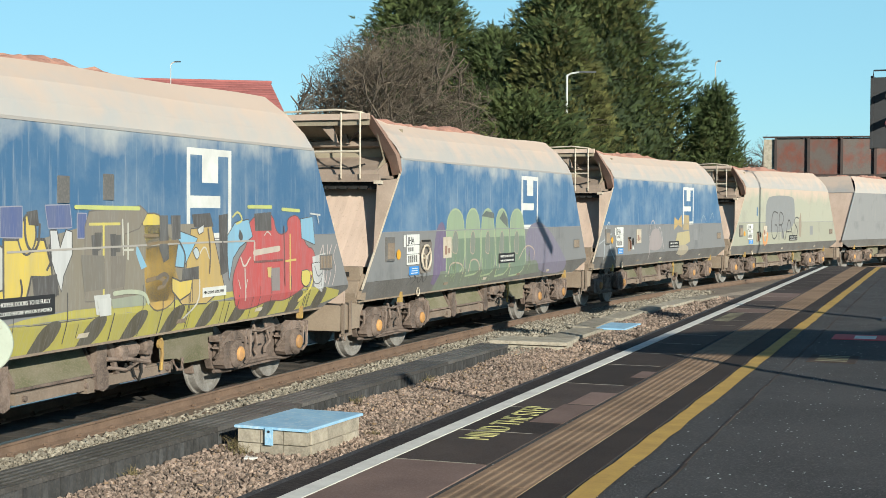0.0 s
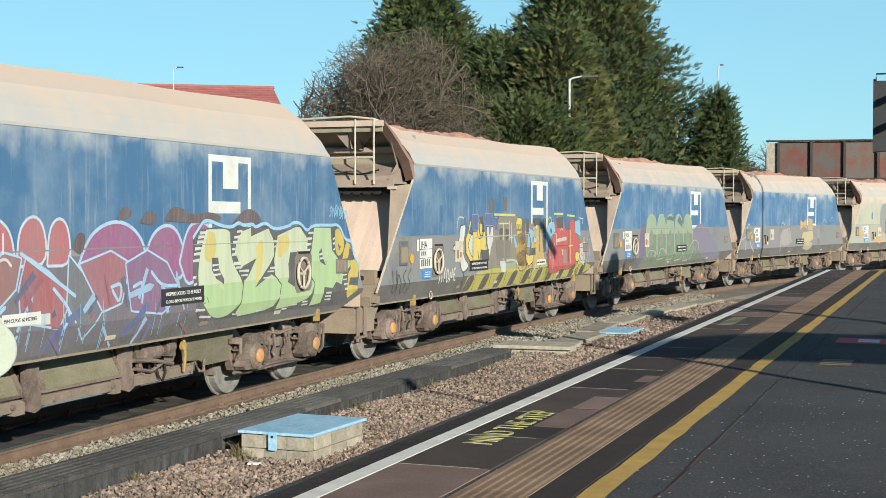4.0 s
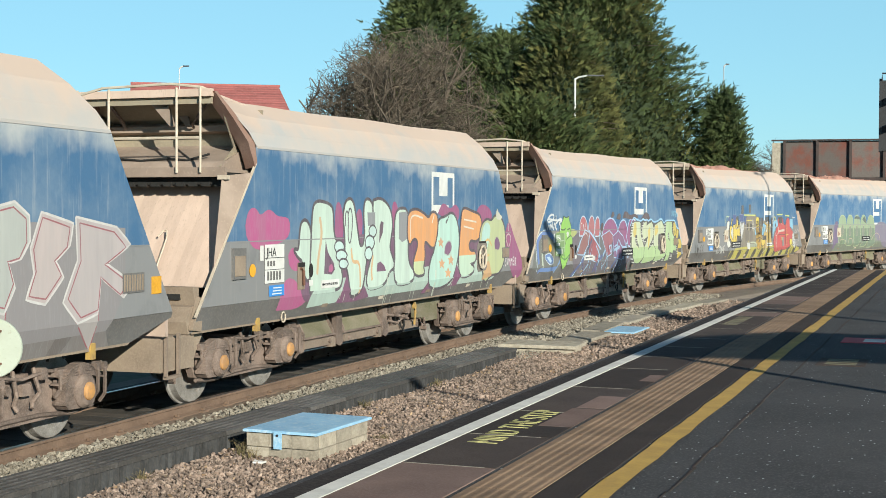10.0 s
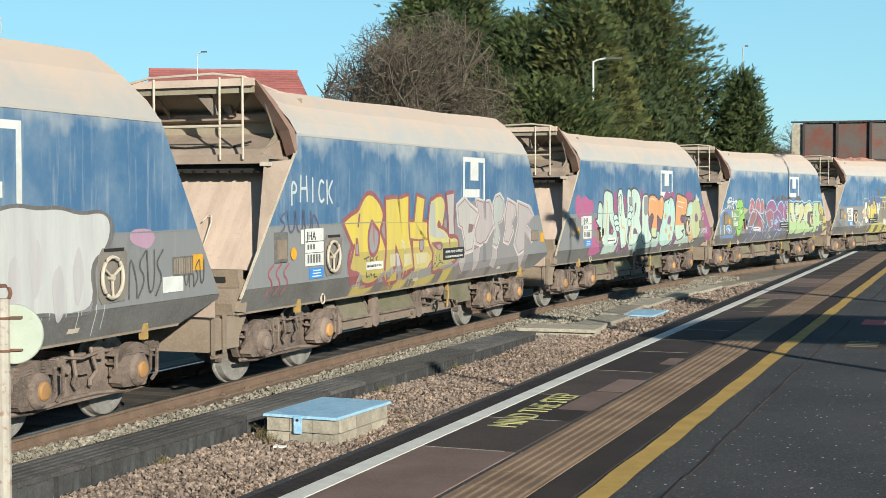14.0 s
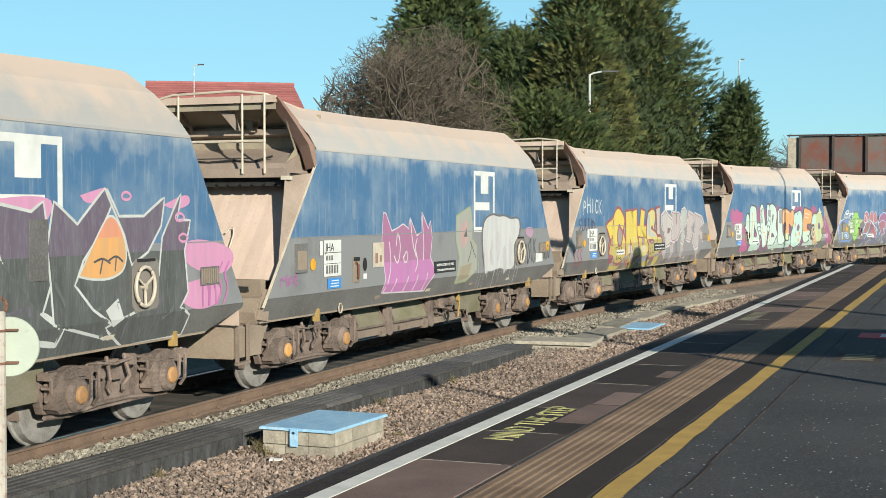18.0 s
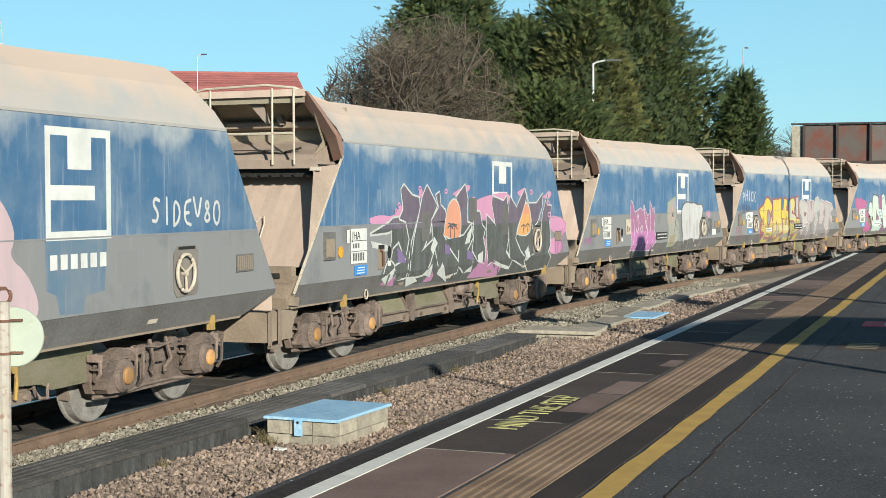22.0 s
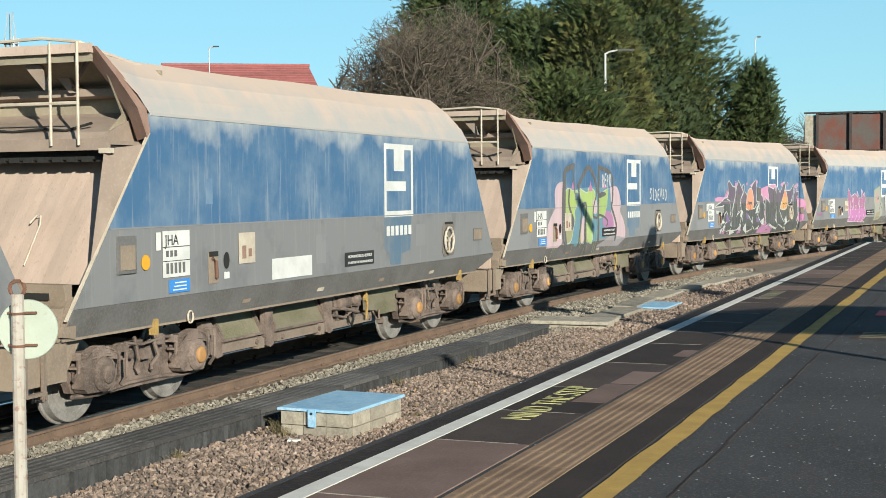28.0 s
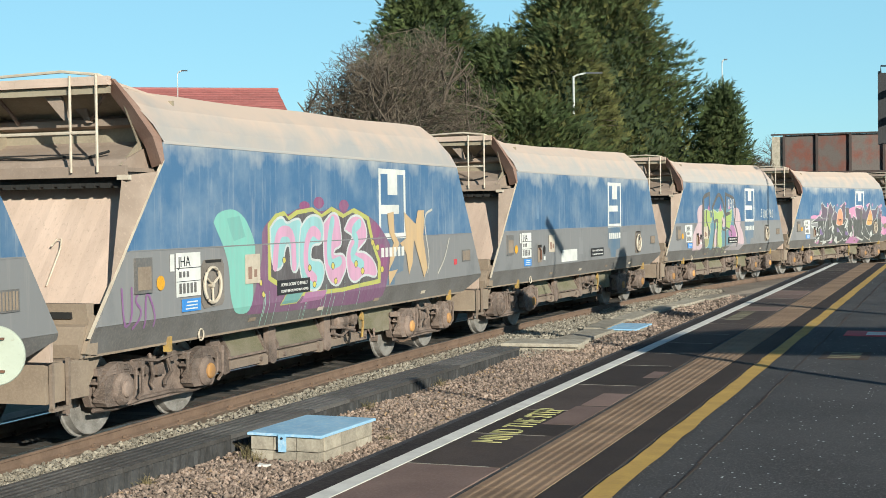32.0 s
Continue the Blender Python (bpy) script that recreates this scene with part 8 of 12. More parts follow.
def paint_3(w):
    slab(w, [(-3.35, 0.97), (-3.15, 1.30), (0.85, 1.36), (1.0, 0.97)], (0.20, 0.155, 0.05), None, 0.04, 0.00200, False)
    slab(w, [(1.0, 0.97), (0.9, 1.40), (4.9, 1.36), (5.2, 0.97)], (0.17, 0.15, 0.145), None, 0.04, 0.00210, False)
    slab(w, [(-3.4, 1.36), (-3.24, 1.59), (-2.14, 2.05), (-1.14, 2.05), (1.02, 1.7), (1.19, 1.34), (1.04, 1.23), (-0.5, 1.09), (-2.08, 1.13), (-3.25, 1.1)], (0.26, 0.245, 0.235), None, 0.04, 0.00400, False)
    slab(w, [(-3.49, 1.35), (-3.01, 1.42), (-2.93, 1.18), (-3.33, 1.12)], (0.27, 0.035, 0.05), None, 0.04, 0.00412, False)
    slab(w, [(-3.14, 1.17), (-3.01, 1.42), (-2.93, 1.18)], (0.27, 0.27, 0.28), None, 0.04, 0.00424, False)
    slab(w, [(-3.59, 2.07), (-3.35, 2.16), (-3.09, 2.22), (-2.96, 2.36), (-2.81, 2.46), (-2.64, 2.48), (-2.42, 2.39), (-2.26, 2.27), (-2.19, 2.15), (-2.3, 2.01), (-2.34, 1.9), (-2.21, 1.77), (-2.05, 1.55), (-2.1, 1.34), (-2.31, 1.22), (-2.54, 1.13), (-2.92, 1.15), (-3.03, 1.33), (-3.44, 1.37), (-3.4, 1.6), (-3.26, 1.72), (-3.4, 1.86)], (0.50, 0.38, 0.05), (0.27, 0.035, 0.05), 0.075, 0.00436, True, (1.62, (0.70, 0.53, 0.04)))
    slab(w, [(-3.14, 2), (-3.09, 1.99), (-3.03, 2.2), (-3.09, 2.2)], (0.27, 0.035, 0.05), None, 0.04, 0.00448, False)
    slab(w, [(-2.61, 2.04), (-2.53, 1.97), (-2.36, 1.9), (-2.4, 1.7), (-2.52, 1.59), (-2.64, 1.59), (-2.71, 1.71), (-2.71, 1.89)], (0.27, 0.27, 0.28), (0.27, 0.035, 0.05), 0.068, 0.00460, True)
    slab(w, [(-2.6, 2.02), (-2.52, 1.96), (-2.52, 1.68), (-2.57, 1.78)], (0.40, 0.10, 0.12), None, 0.04, 0.00472, False)
    slab(w, [(-3.2, 1.84), (-3.12, 1.83), (-3.07, 1.56), (-3.23, 1.57)], (0.27, 0.035, 0.05), None, 0.04, 0.00484, False)
    slab(w, [(-3.18, 1.74), (-3.13, 1.75), (-3.11, 1.6), (-3.2, 1.6)], (0.27, 0.27, 0.28), None, 0.04, 0.00496, False)
    tag(w, [[(-3.26, 1.72), (-3.33, 1.59), (-3.44, 1.39)]], (0.27, 0.035, 0.05), 0.075, 0.00508)
    slab(w, [(-2.08, 2.4), (-1.65, 2.42), (-1.56, 2.23), (-1.46, 1.86), (-1.53, 2.06), (-1.53, 2.41), (-1.18, 2.46), (-1.19, 2.08), (-1.12, 1.72), (-0.97, 1.32), (-1.34, 1.16), (-1.46, 1.38), (-1.71, 1.72), (-1.76, 1.37), (-1.59, 1.12), (-1.98, 1.11), (-2.12, 1.21), (-2.05, 1.63), (-2.07, 2.02)], (0.50, 0.38, 0.05), (0.27, 0.035, 0.05), 0.068, 0.00520, False, (1.62, (0.70, 0.53, 0.04)))
    slab(w, [(-1.69, 1.56), (-1.59, 1.54), (-1.51, 1.36), (-1.64, 1.34)], (0.46, 0.46, 0.46), None, 0.04, 0.00532, False)
    slab(w, [(-1.47, 1.23), (-0.97, 1.3), (-0.92, 1.25), (-1.4, 1.13)], (0.27, 0.035, 0.05), None, 0.04, 0.00544, False)
    slab(w, [(-1.93, 1.54), (-1.71, 1.55), (-1.72, 1.35), (-1.91, 1.35)], (0.60, 0.52, 0.30), None, 0.04, 0.00556, False)
    slab(w, [(-1.38, 1.53), (-1.09, 1.53), (-1.05, 1.36), (-1.36, 1.32)], (0.60, 0.52, 0.30), None, 0.04, 0.00568, False)
    tag(w, [[(-1.46, 1.75), (-1.35, 1.7), (-1.31, 1.59), (-1.42, 1.67)]], (0.60, 0.58, 0.42), 0.04, 0.00580)
    slab(w, [(-0.81, 2.46), (-0.49, 2.41), (-0.59, 2.04), (-0.35, 2.01), (-0.37, 1.75), (-0.54, 1.73), (-0.65, 1.56), (-0.71, 1.58), (-0.7, 1.72), (-0.99, 1.73), (-0.98, 1.55), (-0.93, 1.32), (-0.4, 1.32), (-0.13, 1.42), (-0.07, 1.53), (-0.34, 1.72), (-1.1, 1.78), (-1.14, 2.04), (-0.92, 2.04)], (0.50, 0.38, 0.05), (0.27, 0.035, 0.05), 0.06, 0.00592, False, (1.62, (0.70, 0.53, 0.04)))
    slab(w, [(-0.98, 1.52), (-0.4, 1.53), (-0.13, 1.42), (-0.39, 1.26), (-0.91, 1.22)], (0.58, 0.46, 0.12), None, 0.04, 0.00604, False)
    slab(w, [(-0.88, 1.52), (-0.38, 1.52), (-0.4, 1.35), (-0.82, 1.34)], (0.60, 0.52, 0.30), None, 0.04, 0.00616, False)
    slab(w, [(-0.71, 1.72), (-0.53, 1.73), (-0.54, 1.6), (-0.64, 1.55), (-0.71, 1.59)], (0.27, 0.27, 0.28), (0.27, 0.035, 0.05), 0.03, 0.00628, True)
    slab(w, [(-0.19, 2.37), (0.18, 2.47), (0.38, 2.42), (0.45, 2.28), (0.36, 2.05), (0.29, 1.92), (0.24, 2.01), (0.13, 2.07), (0.06, 1.93), (0.3, 1.9), (0.55, 1.82), (0.65, 1.71), (1.02, 1.73), (1.12, 1.57), (1.01, 1.35), (0.65, 1.31), (0.26, 1.22), (-0.14, 1.18), (-0.1, 1.42), (-0.07, 1.52), (-0.28, 1.7), (-0.32, 1.86), (-0.29, 2.12)], (0.40, 0.33, 0.07), (0.27, 0.035, 0.05), 0.068, 0.00640, True, (1.66, (0.62, 0.55, 0.15)))
    slab(w, [(-0.22, 2.33), (-0.02, 2.37), (-0.01, 2.12), (0.05, 1.91), (0.49, 1.81), (0.59, 1.73), (-0.25, 1.76), (-0.29, 1.98)], (0.47, 0.47, 0.42), None, 0.04, 0.00652, True)
    slab(w, [(-0.19, 1.68), (0.3, 1.69), (0.35, 1.6), (0.27, 1.52), (-0.01, 1.57)], (0.27, 0.035, 0.05), None, 0.04, 0.00664, True)
    slab(w, [(0.05, 1.63), (0.24, 1.64), (0.27, 1.56), (0.14, 1.55)], (0.27, 0.27, 0.28), None, 0.04, 0.00676, True)
    tag(w, [[(0.65, 1.71), (0.7, 1.56), (0.65, 1.47)]], (0.27, 0.035, 0.05), 0.035, 0.00688)
    slab(w, [(0.54, 2.48), (0.88, 2.51), (0.85, 2.01), (0.89, 1.8), (0.65, 1.8), (0.62, 2.11)], (0.46, 0.43, 0.40), (0.27, 0.035, 0.05), 0.068, 0.00700, False)
    tag(w, [[(-2.91, 1.51), (-2.73, 1.54)]], (0.05, 0.05, 0.04), 0.025, 0.00712)
    tag(w, [[(-2.82, 1.53), (-2.81, 1.44)]], (0.05, 0.05, 0.04), 0.025, 0.00724)
    tag(w, [[(-2.69, 1.53), (-2.67, 1.43)]], (0.05, 0.05, 0.04), 0.025, 0.00736)
    tag(w, [[(-2.58, 1.54), (-2.58, 1.43)]], (0.05, 0.05, 0.04), 0.025, 0.00748)
    tag(w, [[(-2.68, 1.48), (-2.58, 1.49)]], (0.05, 0.05, 0.04), 0.025, 0.00760)
    tag(w, [[(-2.42, 1.53), (-2.5, 1.5), (-2.42, 1.48), (-2.5, 1.43), (-2.4, 1.44)]], (0.05, 0.05, 0.04), 0.025, 0.00772)
    tag(w, [[(-2.84, 1.31), (-2.81, 1.23), (-2.74, 1.24)]], (0.05, 0.05, 0.04), 0.025, 0.00784)
    tag(w, [[(-2.7, 1.23), (-2.67, 1.29), (-2.61, 1.24)]], (0.05, 0.05, 0.04), 0.025, 0.00796)
    tag(w, [[(-2.57, 1.25), (-2.51, 1.28), (-2.54, 1.22), (-2.4, 1.22)]], (0.05, 0.05, 0.04), 0.025, 0.00808)
    tag(w, [[(-0.01, 1.47), (0.06, 1.39), (-0.04, 1.32)]], (0.05, 0.05, 0.04), 0.022, 0.00820)
    tag(w, [[(0.2, 1.47), (0.14, 1.37), (0.25, 1.35)]], (0.05, 0.05, 0.04), 0.022, 0.00832)
    tag(w, [[(-0.15, 1.24), (-0.01, 1.35), (0.04, 1.23), (0.17, 1.34), (0.36, 1.3)]], (0.05, 0.05, 0.04), 0.022, 0.00844)
    tag(w, [[(-3.32, 2.06), (-2.14, 2.05), (-0.39, 2.02)]], (0.40, 0.32, 0.06), 0.008, 0.00856)
    slab(w, [(0.95, 2.25), (2.05, 2.4), (5.41, 2.26), (5.41, 1.56), (5.06, 1.15), (1.28, 1.11)], (0.24, 0.22, 0.23), None, 0.04, 0.00360, False)
    slab(w, [(1.18, 1.46), (1.48, 1.43), (1.4, 1.08), (1.14, 1.26)], (0.40, 0.36, 0.35), (0.30, 0.06, 0.085), 0.018, 0.00374, False)
    slab(w, [(1.84, 1.47), (2.26, 1.54), (2.11, 1.14), (1.94, 1.07)], (0.40, 0.36, 0.35), (0.30, 0.06, 0.085), 0.018, 0.00388, False)
    slab(w, [(3.22, 1.47), (2.95, 1.52), (2.82, 1.16), (3.14, 1.08)], (0.40, 0.36, 0.35), (0.30, 0.06, 0.085), 0.018, 0.00402, False)
    slab(w, [(4.44, 1.29), (4.86, 1.36), (4.8, 0.97)], (0.40, 0.36, 0.35), (0.30, 0.06, 0.085), 0.018, 0.00416, False)
    slab(w, [(1.02, 2.31), (1.42, 2.45), (1.71, 2.32), (2.2, 2.17), (1.97, 1.92), (2.01, 1.75), (1.84, 1.47), (1.46, 1.43), (1.41, 1.66), (1.27, 1.9), (1.09, 1.95)], (0.52, 0.48, 0.45), (0.66, 0.63, 0.61), 0.026, 0.00560, False)
    slab(w, [(1.09, 2.27), (1.44, 2.4), (1.69, 2.28), (2.11, 2.14), (1.91, 1.93), (1.95, 1.77), (1.81, 1.52), (1.47, 1.48), (1.43, 1.69), (1.31, 1.91), (1.16, 1.95)], (0.52, 0.48, 0.45), (0.30, 0.06, 0.085), 0.017, 0.00574, False)
    slab(w, [(2, 2.42), (2.4, 2.38), (2.45, 2.05), (2.61, 2.01), (2.58, 2.38), (2.79, 2.38), (3, 2.12), (3.11, 1.94), (2.57, 1.61), (2.24, 1.55), (1.99, 1.59), (1.9, 1.79), (2.17, 2.09)], (0.47, 0.40, 0.40), (0.66, 0.63, 0.61), 0.026, 0.00588, False)
    slab(w, [(2.06, 2.38), (2.41, 2.34), (2.45, 2.05), (2.58, 2.01), (2.56, 2.34), (2.74, 2.34), (2.92, 2.11), (3.01, 1.95), (2.56, 1.65), (2.27, 1.59), (2.05, 1.63), (1.97, 1.81), (2.21, 2.08)], (0.47, 0.40, 0.40), (0.30, 0.06, 0.085), 0.017, 0.00602, False)
    slab(w, [(2.96, 2.32), (3.09, 2.47), (3.37, 2.52), (3.6, 2.39), (3.61, 2.15), (3.47, 1.99), (3.25, 1.95), (3.36, 1.7), (3.19, 1.47), (2.95, 1.52), (3.09, 1.8), (2.96, 2.04)], (0.46, 0.48, 0.45), (0.66, 0.63, 0.61), 0.026, 0.00616, False)
    slab(w, [(3, 2.29), (3.11, 2.43), (3.35, 2.47), (3.55, 2.36), (3.56, 2.14), (3.44, 1.99), (3.25, 1.96), (3.34, 1.74), (3.2, 1.52), (2.99, 1.57), (3.11, 1.82), (3, 2.04)], (0.46, 0.48, 0.45), (0.30, 0.06, 0.085), 0.017, 0.00630, False)
    slab(w, [(3.64, 2.07), (3.82, 2.42), (4.37, 2.31), (4.31, 2.1), (4.05, 1.94), (4.19, 1.77), (3.87, 1.52), (3.56, 1.58), (3.7, 1.82)], (0.50, 0.42, 0.41), (0.66, 0.63, 0.61), 0.026, 0.00644, False)
    slab(w, [(3.69, 2.06), (3.84, 2.37), (4.31, 2.27), (4.26, 2.08), (4.03, 1.94), (4.15, 1.79), (3.88, 1.57), (3.61, 1.61), (3.73, 1.84)], (0.50, 0.42, 0.41), (0.30, 0.06, 0.085), 0.017, 0.00658, False)
    slab(w, [(4.44, 2.37), (5.22, 2.26), (5.5, 2.08), (4.99, 1.88), (5.55, 1.64), (5.37, 1.51), (4.9, 1.75), (4.83, 1.36), (4.46, 1.29), (4.2, 1.51), (4.47, 1.93)], (0.47, 0.41, 0.41), (0.66, 0.63, 0.61), 0.026, 0.00672, False)
    slab(w, [(4.51, 2.31), (5.17, 2.21), (5.41, 2.05), (4.97, 1.87), (5.46, 1.65), (5.3, 1.54), (4.9, 1.75), (4.84, 1.4), (4.52, 1.34), (4.29, 1.54), (4.53, 1.92)], (0.47, 0.41, 0.41), (0.30, 0.06, 0.085), 0.017, 0.00686, False)
    slab(w, [(1.6, 1.8), (1.63, 1.97), (1.9, 1.94), (1.8, 1.81)], (0.20, 0.08, 0.09), None, 0.04, 0.00700, False)
    slab(w, [(2.39, 1.24), (2.4, 1.59), (2.57, 1.58), (2.59, 1.24)], (0.16, 0.15, 0.16), None, 0.04, 0.00714, False)
    shadow_wedges(w, [(-3.3, 0.8), (-1.7, 0.5), (-0.8, 0.8), (0.3, 0.4)], (0.46, 0.34, 0.05), 0.3, 0.0028)
    shadow_wedges(w, [(-2.5, 0.4), (-1.2, 0.3), (0.0, 0.3), (1.2, 0.5), (2.6, 0.3), (4.0, 0.3)], (0.10, 0.08, 0.075), 0.3, 0.0026)
    letters(w, "PHICK", -5.3, -3.95, 2.36, 2.72, 0.04, (0.58, 0.64, 0.66), None, seed=43, jump=0.03, name="graffiti_tag")
    scribble(w, -5.6, -4.4, 1.95, 2.25, (0.03, 0.05, 0.14), 5, 44, 0.035)
    scribble(w, -5.95, -5.3, 1.15, 1.55, (0.35, 0.04, 0.08), 3, 45, 0.03)
    drips(w, -3.2, 0.6, 1.3, (0.66, 0.52, 0.06), 10, 47)
    part("orange_label", Shape().box(HALF + 0.003, HALF + 0.008, 5.98, 6.2, 1.50, 1.70), label_yellow, w, "orange label")


def paint_4(w):
    slab(w, [(-2.79, 2.01), (-2.74, 2.4), (-2.65, 2.38), (-2.42, 2.1), (-2.21, 2.14), (-1.96, 2.21), (-1.72, 2.13), (-1.67, 2.31), (-1.39, 2.01), (-1.15, 2.07), (-1.16, 2.4), (-0.87, 2.12), (-0.78, 2.25), (-0.71, 1.96), (-0.79, 1.64), (-0.54, 1.38), (-0.78, 1.25), (-0.95, 1.09), (-2.75, 1.15), (-2.65, 1.36), (-2.79, 1.79)], (0.50, 0.15, 0.42), (0.66, 0.58, 0.62), 0.022, 0.00240, False, (1.62, (0.36, 0.11, 0.26)))
    tag(w, [[(-2.51, 1.93), (-2.43, 1.49), (-2.68, 1.16)]], (0.68, 0.60, 0.64), 0.03, 0.00254)
    tag(w, [[(-2.24, 1.88), (-2.18, 2.14), (-2.05, 1.84), (-2.18, 1.55), (-2.33, 1.71)]], (0.68, 0.60, 0.64), 0.03, 0.00268)
    tag(w, [[(-1.93, 1.69), (-1.8, 1.8), (-1.77, 1.62), (-1.9, 1.58), (-1.95, 1.69)]], (0.68, 0.60, 0.64), 0.03, 0.00282)
    tag(w, [[(-1.65, 2.28), (-1.57, 1.9), (-1.41, 1.67)]], (0.68, 0.60, 0.64), 0.03, 0.00296)
    tag(w, [[(-1.37, 1.97), (-1.47, 1.82), (-1.32, 1.59), (-1.44, 1.44)]], (0.68, 0.60, 0.64), 0.03, 0.00310)
    tag(w, [[(-1.15, 2.35), (-1.07, 1.89), (-1.1, 1.62)]], (0.68, 0.60, 0.64), 0.03, 0.00324)
    tag(w, [[(-2.22, 1.34), (-2.37, 1.14)]], (0.68, 0.60, 0.64), 0.03, 0.00338)
    tag(w, [[(-1.74, 1.35), (-1.9, 1.12)]], (0.68, 0.60, 0.64), 0.03, 0.00352)
    tag(w, [[(-1.33, 1.36), (-1.49, 1.11)]], (0.68, 0.60, 0.64), 0.03, 0.00366)
    tag(w, [[(-0.9, 1.38), (-1.06, 1.11)]], (0.68, 0.60, 0.64), 0.03, 0.00380)
    slab(w, [(0.47, 2.33), (1.17, 2.49), (1.28, 2.17), (1.23, 1.91), (1.51, 1.76), (1.49, 1.36), (1.02, 1.17), (0.46, 1.15), (0.62, 1.59), (0.44, 1.93)], (0.34, 0.34, 0.29), (0.30, 0.36, 0.14), 0.03, 0.00394, False)
    slab(w, [(0.67, 2.17), (0.96, 2.27), (1.04, 1.91), (0.83, 1.75), (0.66, 1.84)], (0.50, 0.30, 0.28), None, 0.04, 0.00408, False)
    slab(w, [(0.83, 1.96), (0.96, 2.13), (1.02, 1.96)], (0.05, 0.05, 0.05), None, 0.04, 0.00422, False)
    slab(w, [(0.55, 1.16), (0.66, 1.42), (1.25, 1.48), (1.07, 1.21)], (0.30, 0.24, 0.14), None, 0.04, 0.00436, False)
    tag(w, [[(1.04, 1.49), (1.25, 1.74), (1.15, 1.91), (1.29, 1.74), (1.47, 1.56)]], (0.05, 0.05, 0.05), 0.03, 0.00450)
    slab(w, [(1.78, 2.07), (1.9, 2.3), (2.39, 2.4), (2.75, 2.35), (3.12, 2.37), (3.5, 2.29), (3.9, 2.33), (4.15, 2.18), (4.06, 1.89), (3.71, 1.76), (3.83, 1.25), (3.28, 1.22), (2.74, 1.29), (2.41, 1.23), (1.92, 1.26), (1.78, 1.72)], (0.09, 0.08, 0.08), None, 0.04, 0.00464, True)
    slab(w, [(1.85, 2.06), (1.97, 2.27), (2.39, 2.36), (2.75, 2.31), (3.12, 2.33), (3.5, 2.25), (3.9, 2.29), (4.06, 2.17), (3.98, 1.92), (3.63, 1.76), (3.74, 1.31), (3.24, 1.27), (2.74, 1.33), (2.38, 1.28), (1.98, 1.3), (1.85, 1.72)], (0.60, 0.59, 0.58), None, 0.04, 0.00478, True)
    tag(w, [[(-6.15, 1.42), (-6.13, 1.56), (-6.05, 1.47), (-5.98, 1.58), (-5.96, 1.41)]], (0.36, 0.08, 0.30), 0.03, 0.00492)
    tag(w, [[(-5.92, 1.43), (-5.88, 1.55), (-5.81, 1.49), (-5.91, 1.43)]], (0.36, 0.08, 0.30), 0.03, 0.00506)
    tag(w, [[(-5.77, 1.4), (-5.75, 1.59), (-5.67, 1.51), (-5.75, 1.48), (-5.65, 1.42)]], (0.36, 0.08, 0.30), 0.03, 0.00520)
    for k in range(5):
        puff(w, 2.0 + 0.36 * k, 1.5 + 0.12 * (k % 3), 0.10, 0.28, (0.56, 0.52, 0.53), 0.0092, 60 + k)
    puff(w, 4.7, 2.0, 0.3, 0.12, (0.50, 0.26, 0.40), 0.0026, 8)
    scribble(w, 4.4, 5.15, 1.35, 1.85, BLK, 4, 54, 0.028)
    scribble(w, 5.6, 6.1, 1.4, 1.7, BLK, 4, 56, 0.022)
    part("orange_label", Shape().box(HALF + 0.003, HALF + 0.008, 5.80, 6.06, 1.58, 1.77), label_yellow, w, "orange label")
    part("small_plate", Shape().box(HALF + 0.003, HALF + 0.007, 5.12, 5.58, 1.36, 1.54), white_paint, w)
    drips(w, 1.6, 4.0, 1.35, (0.56, 0.55, 0.54), 14, 56)


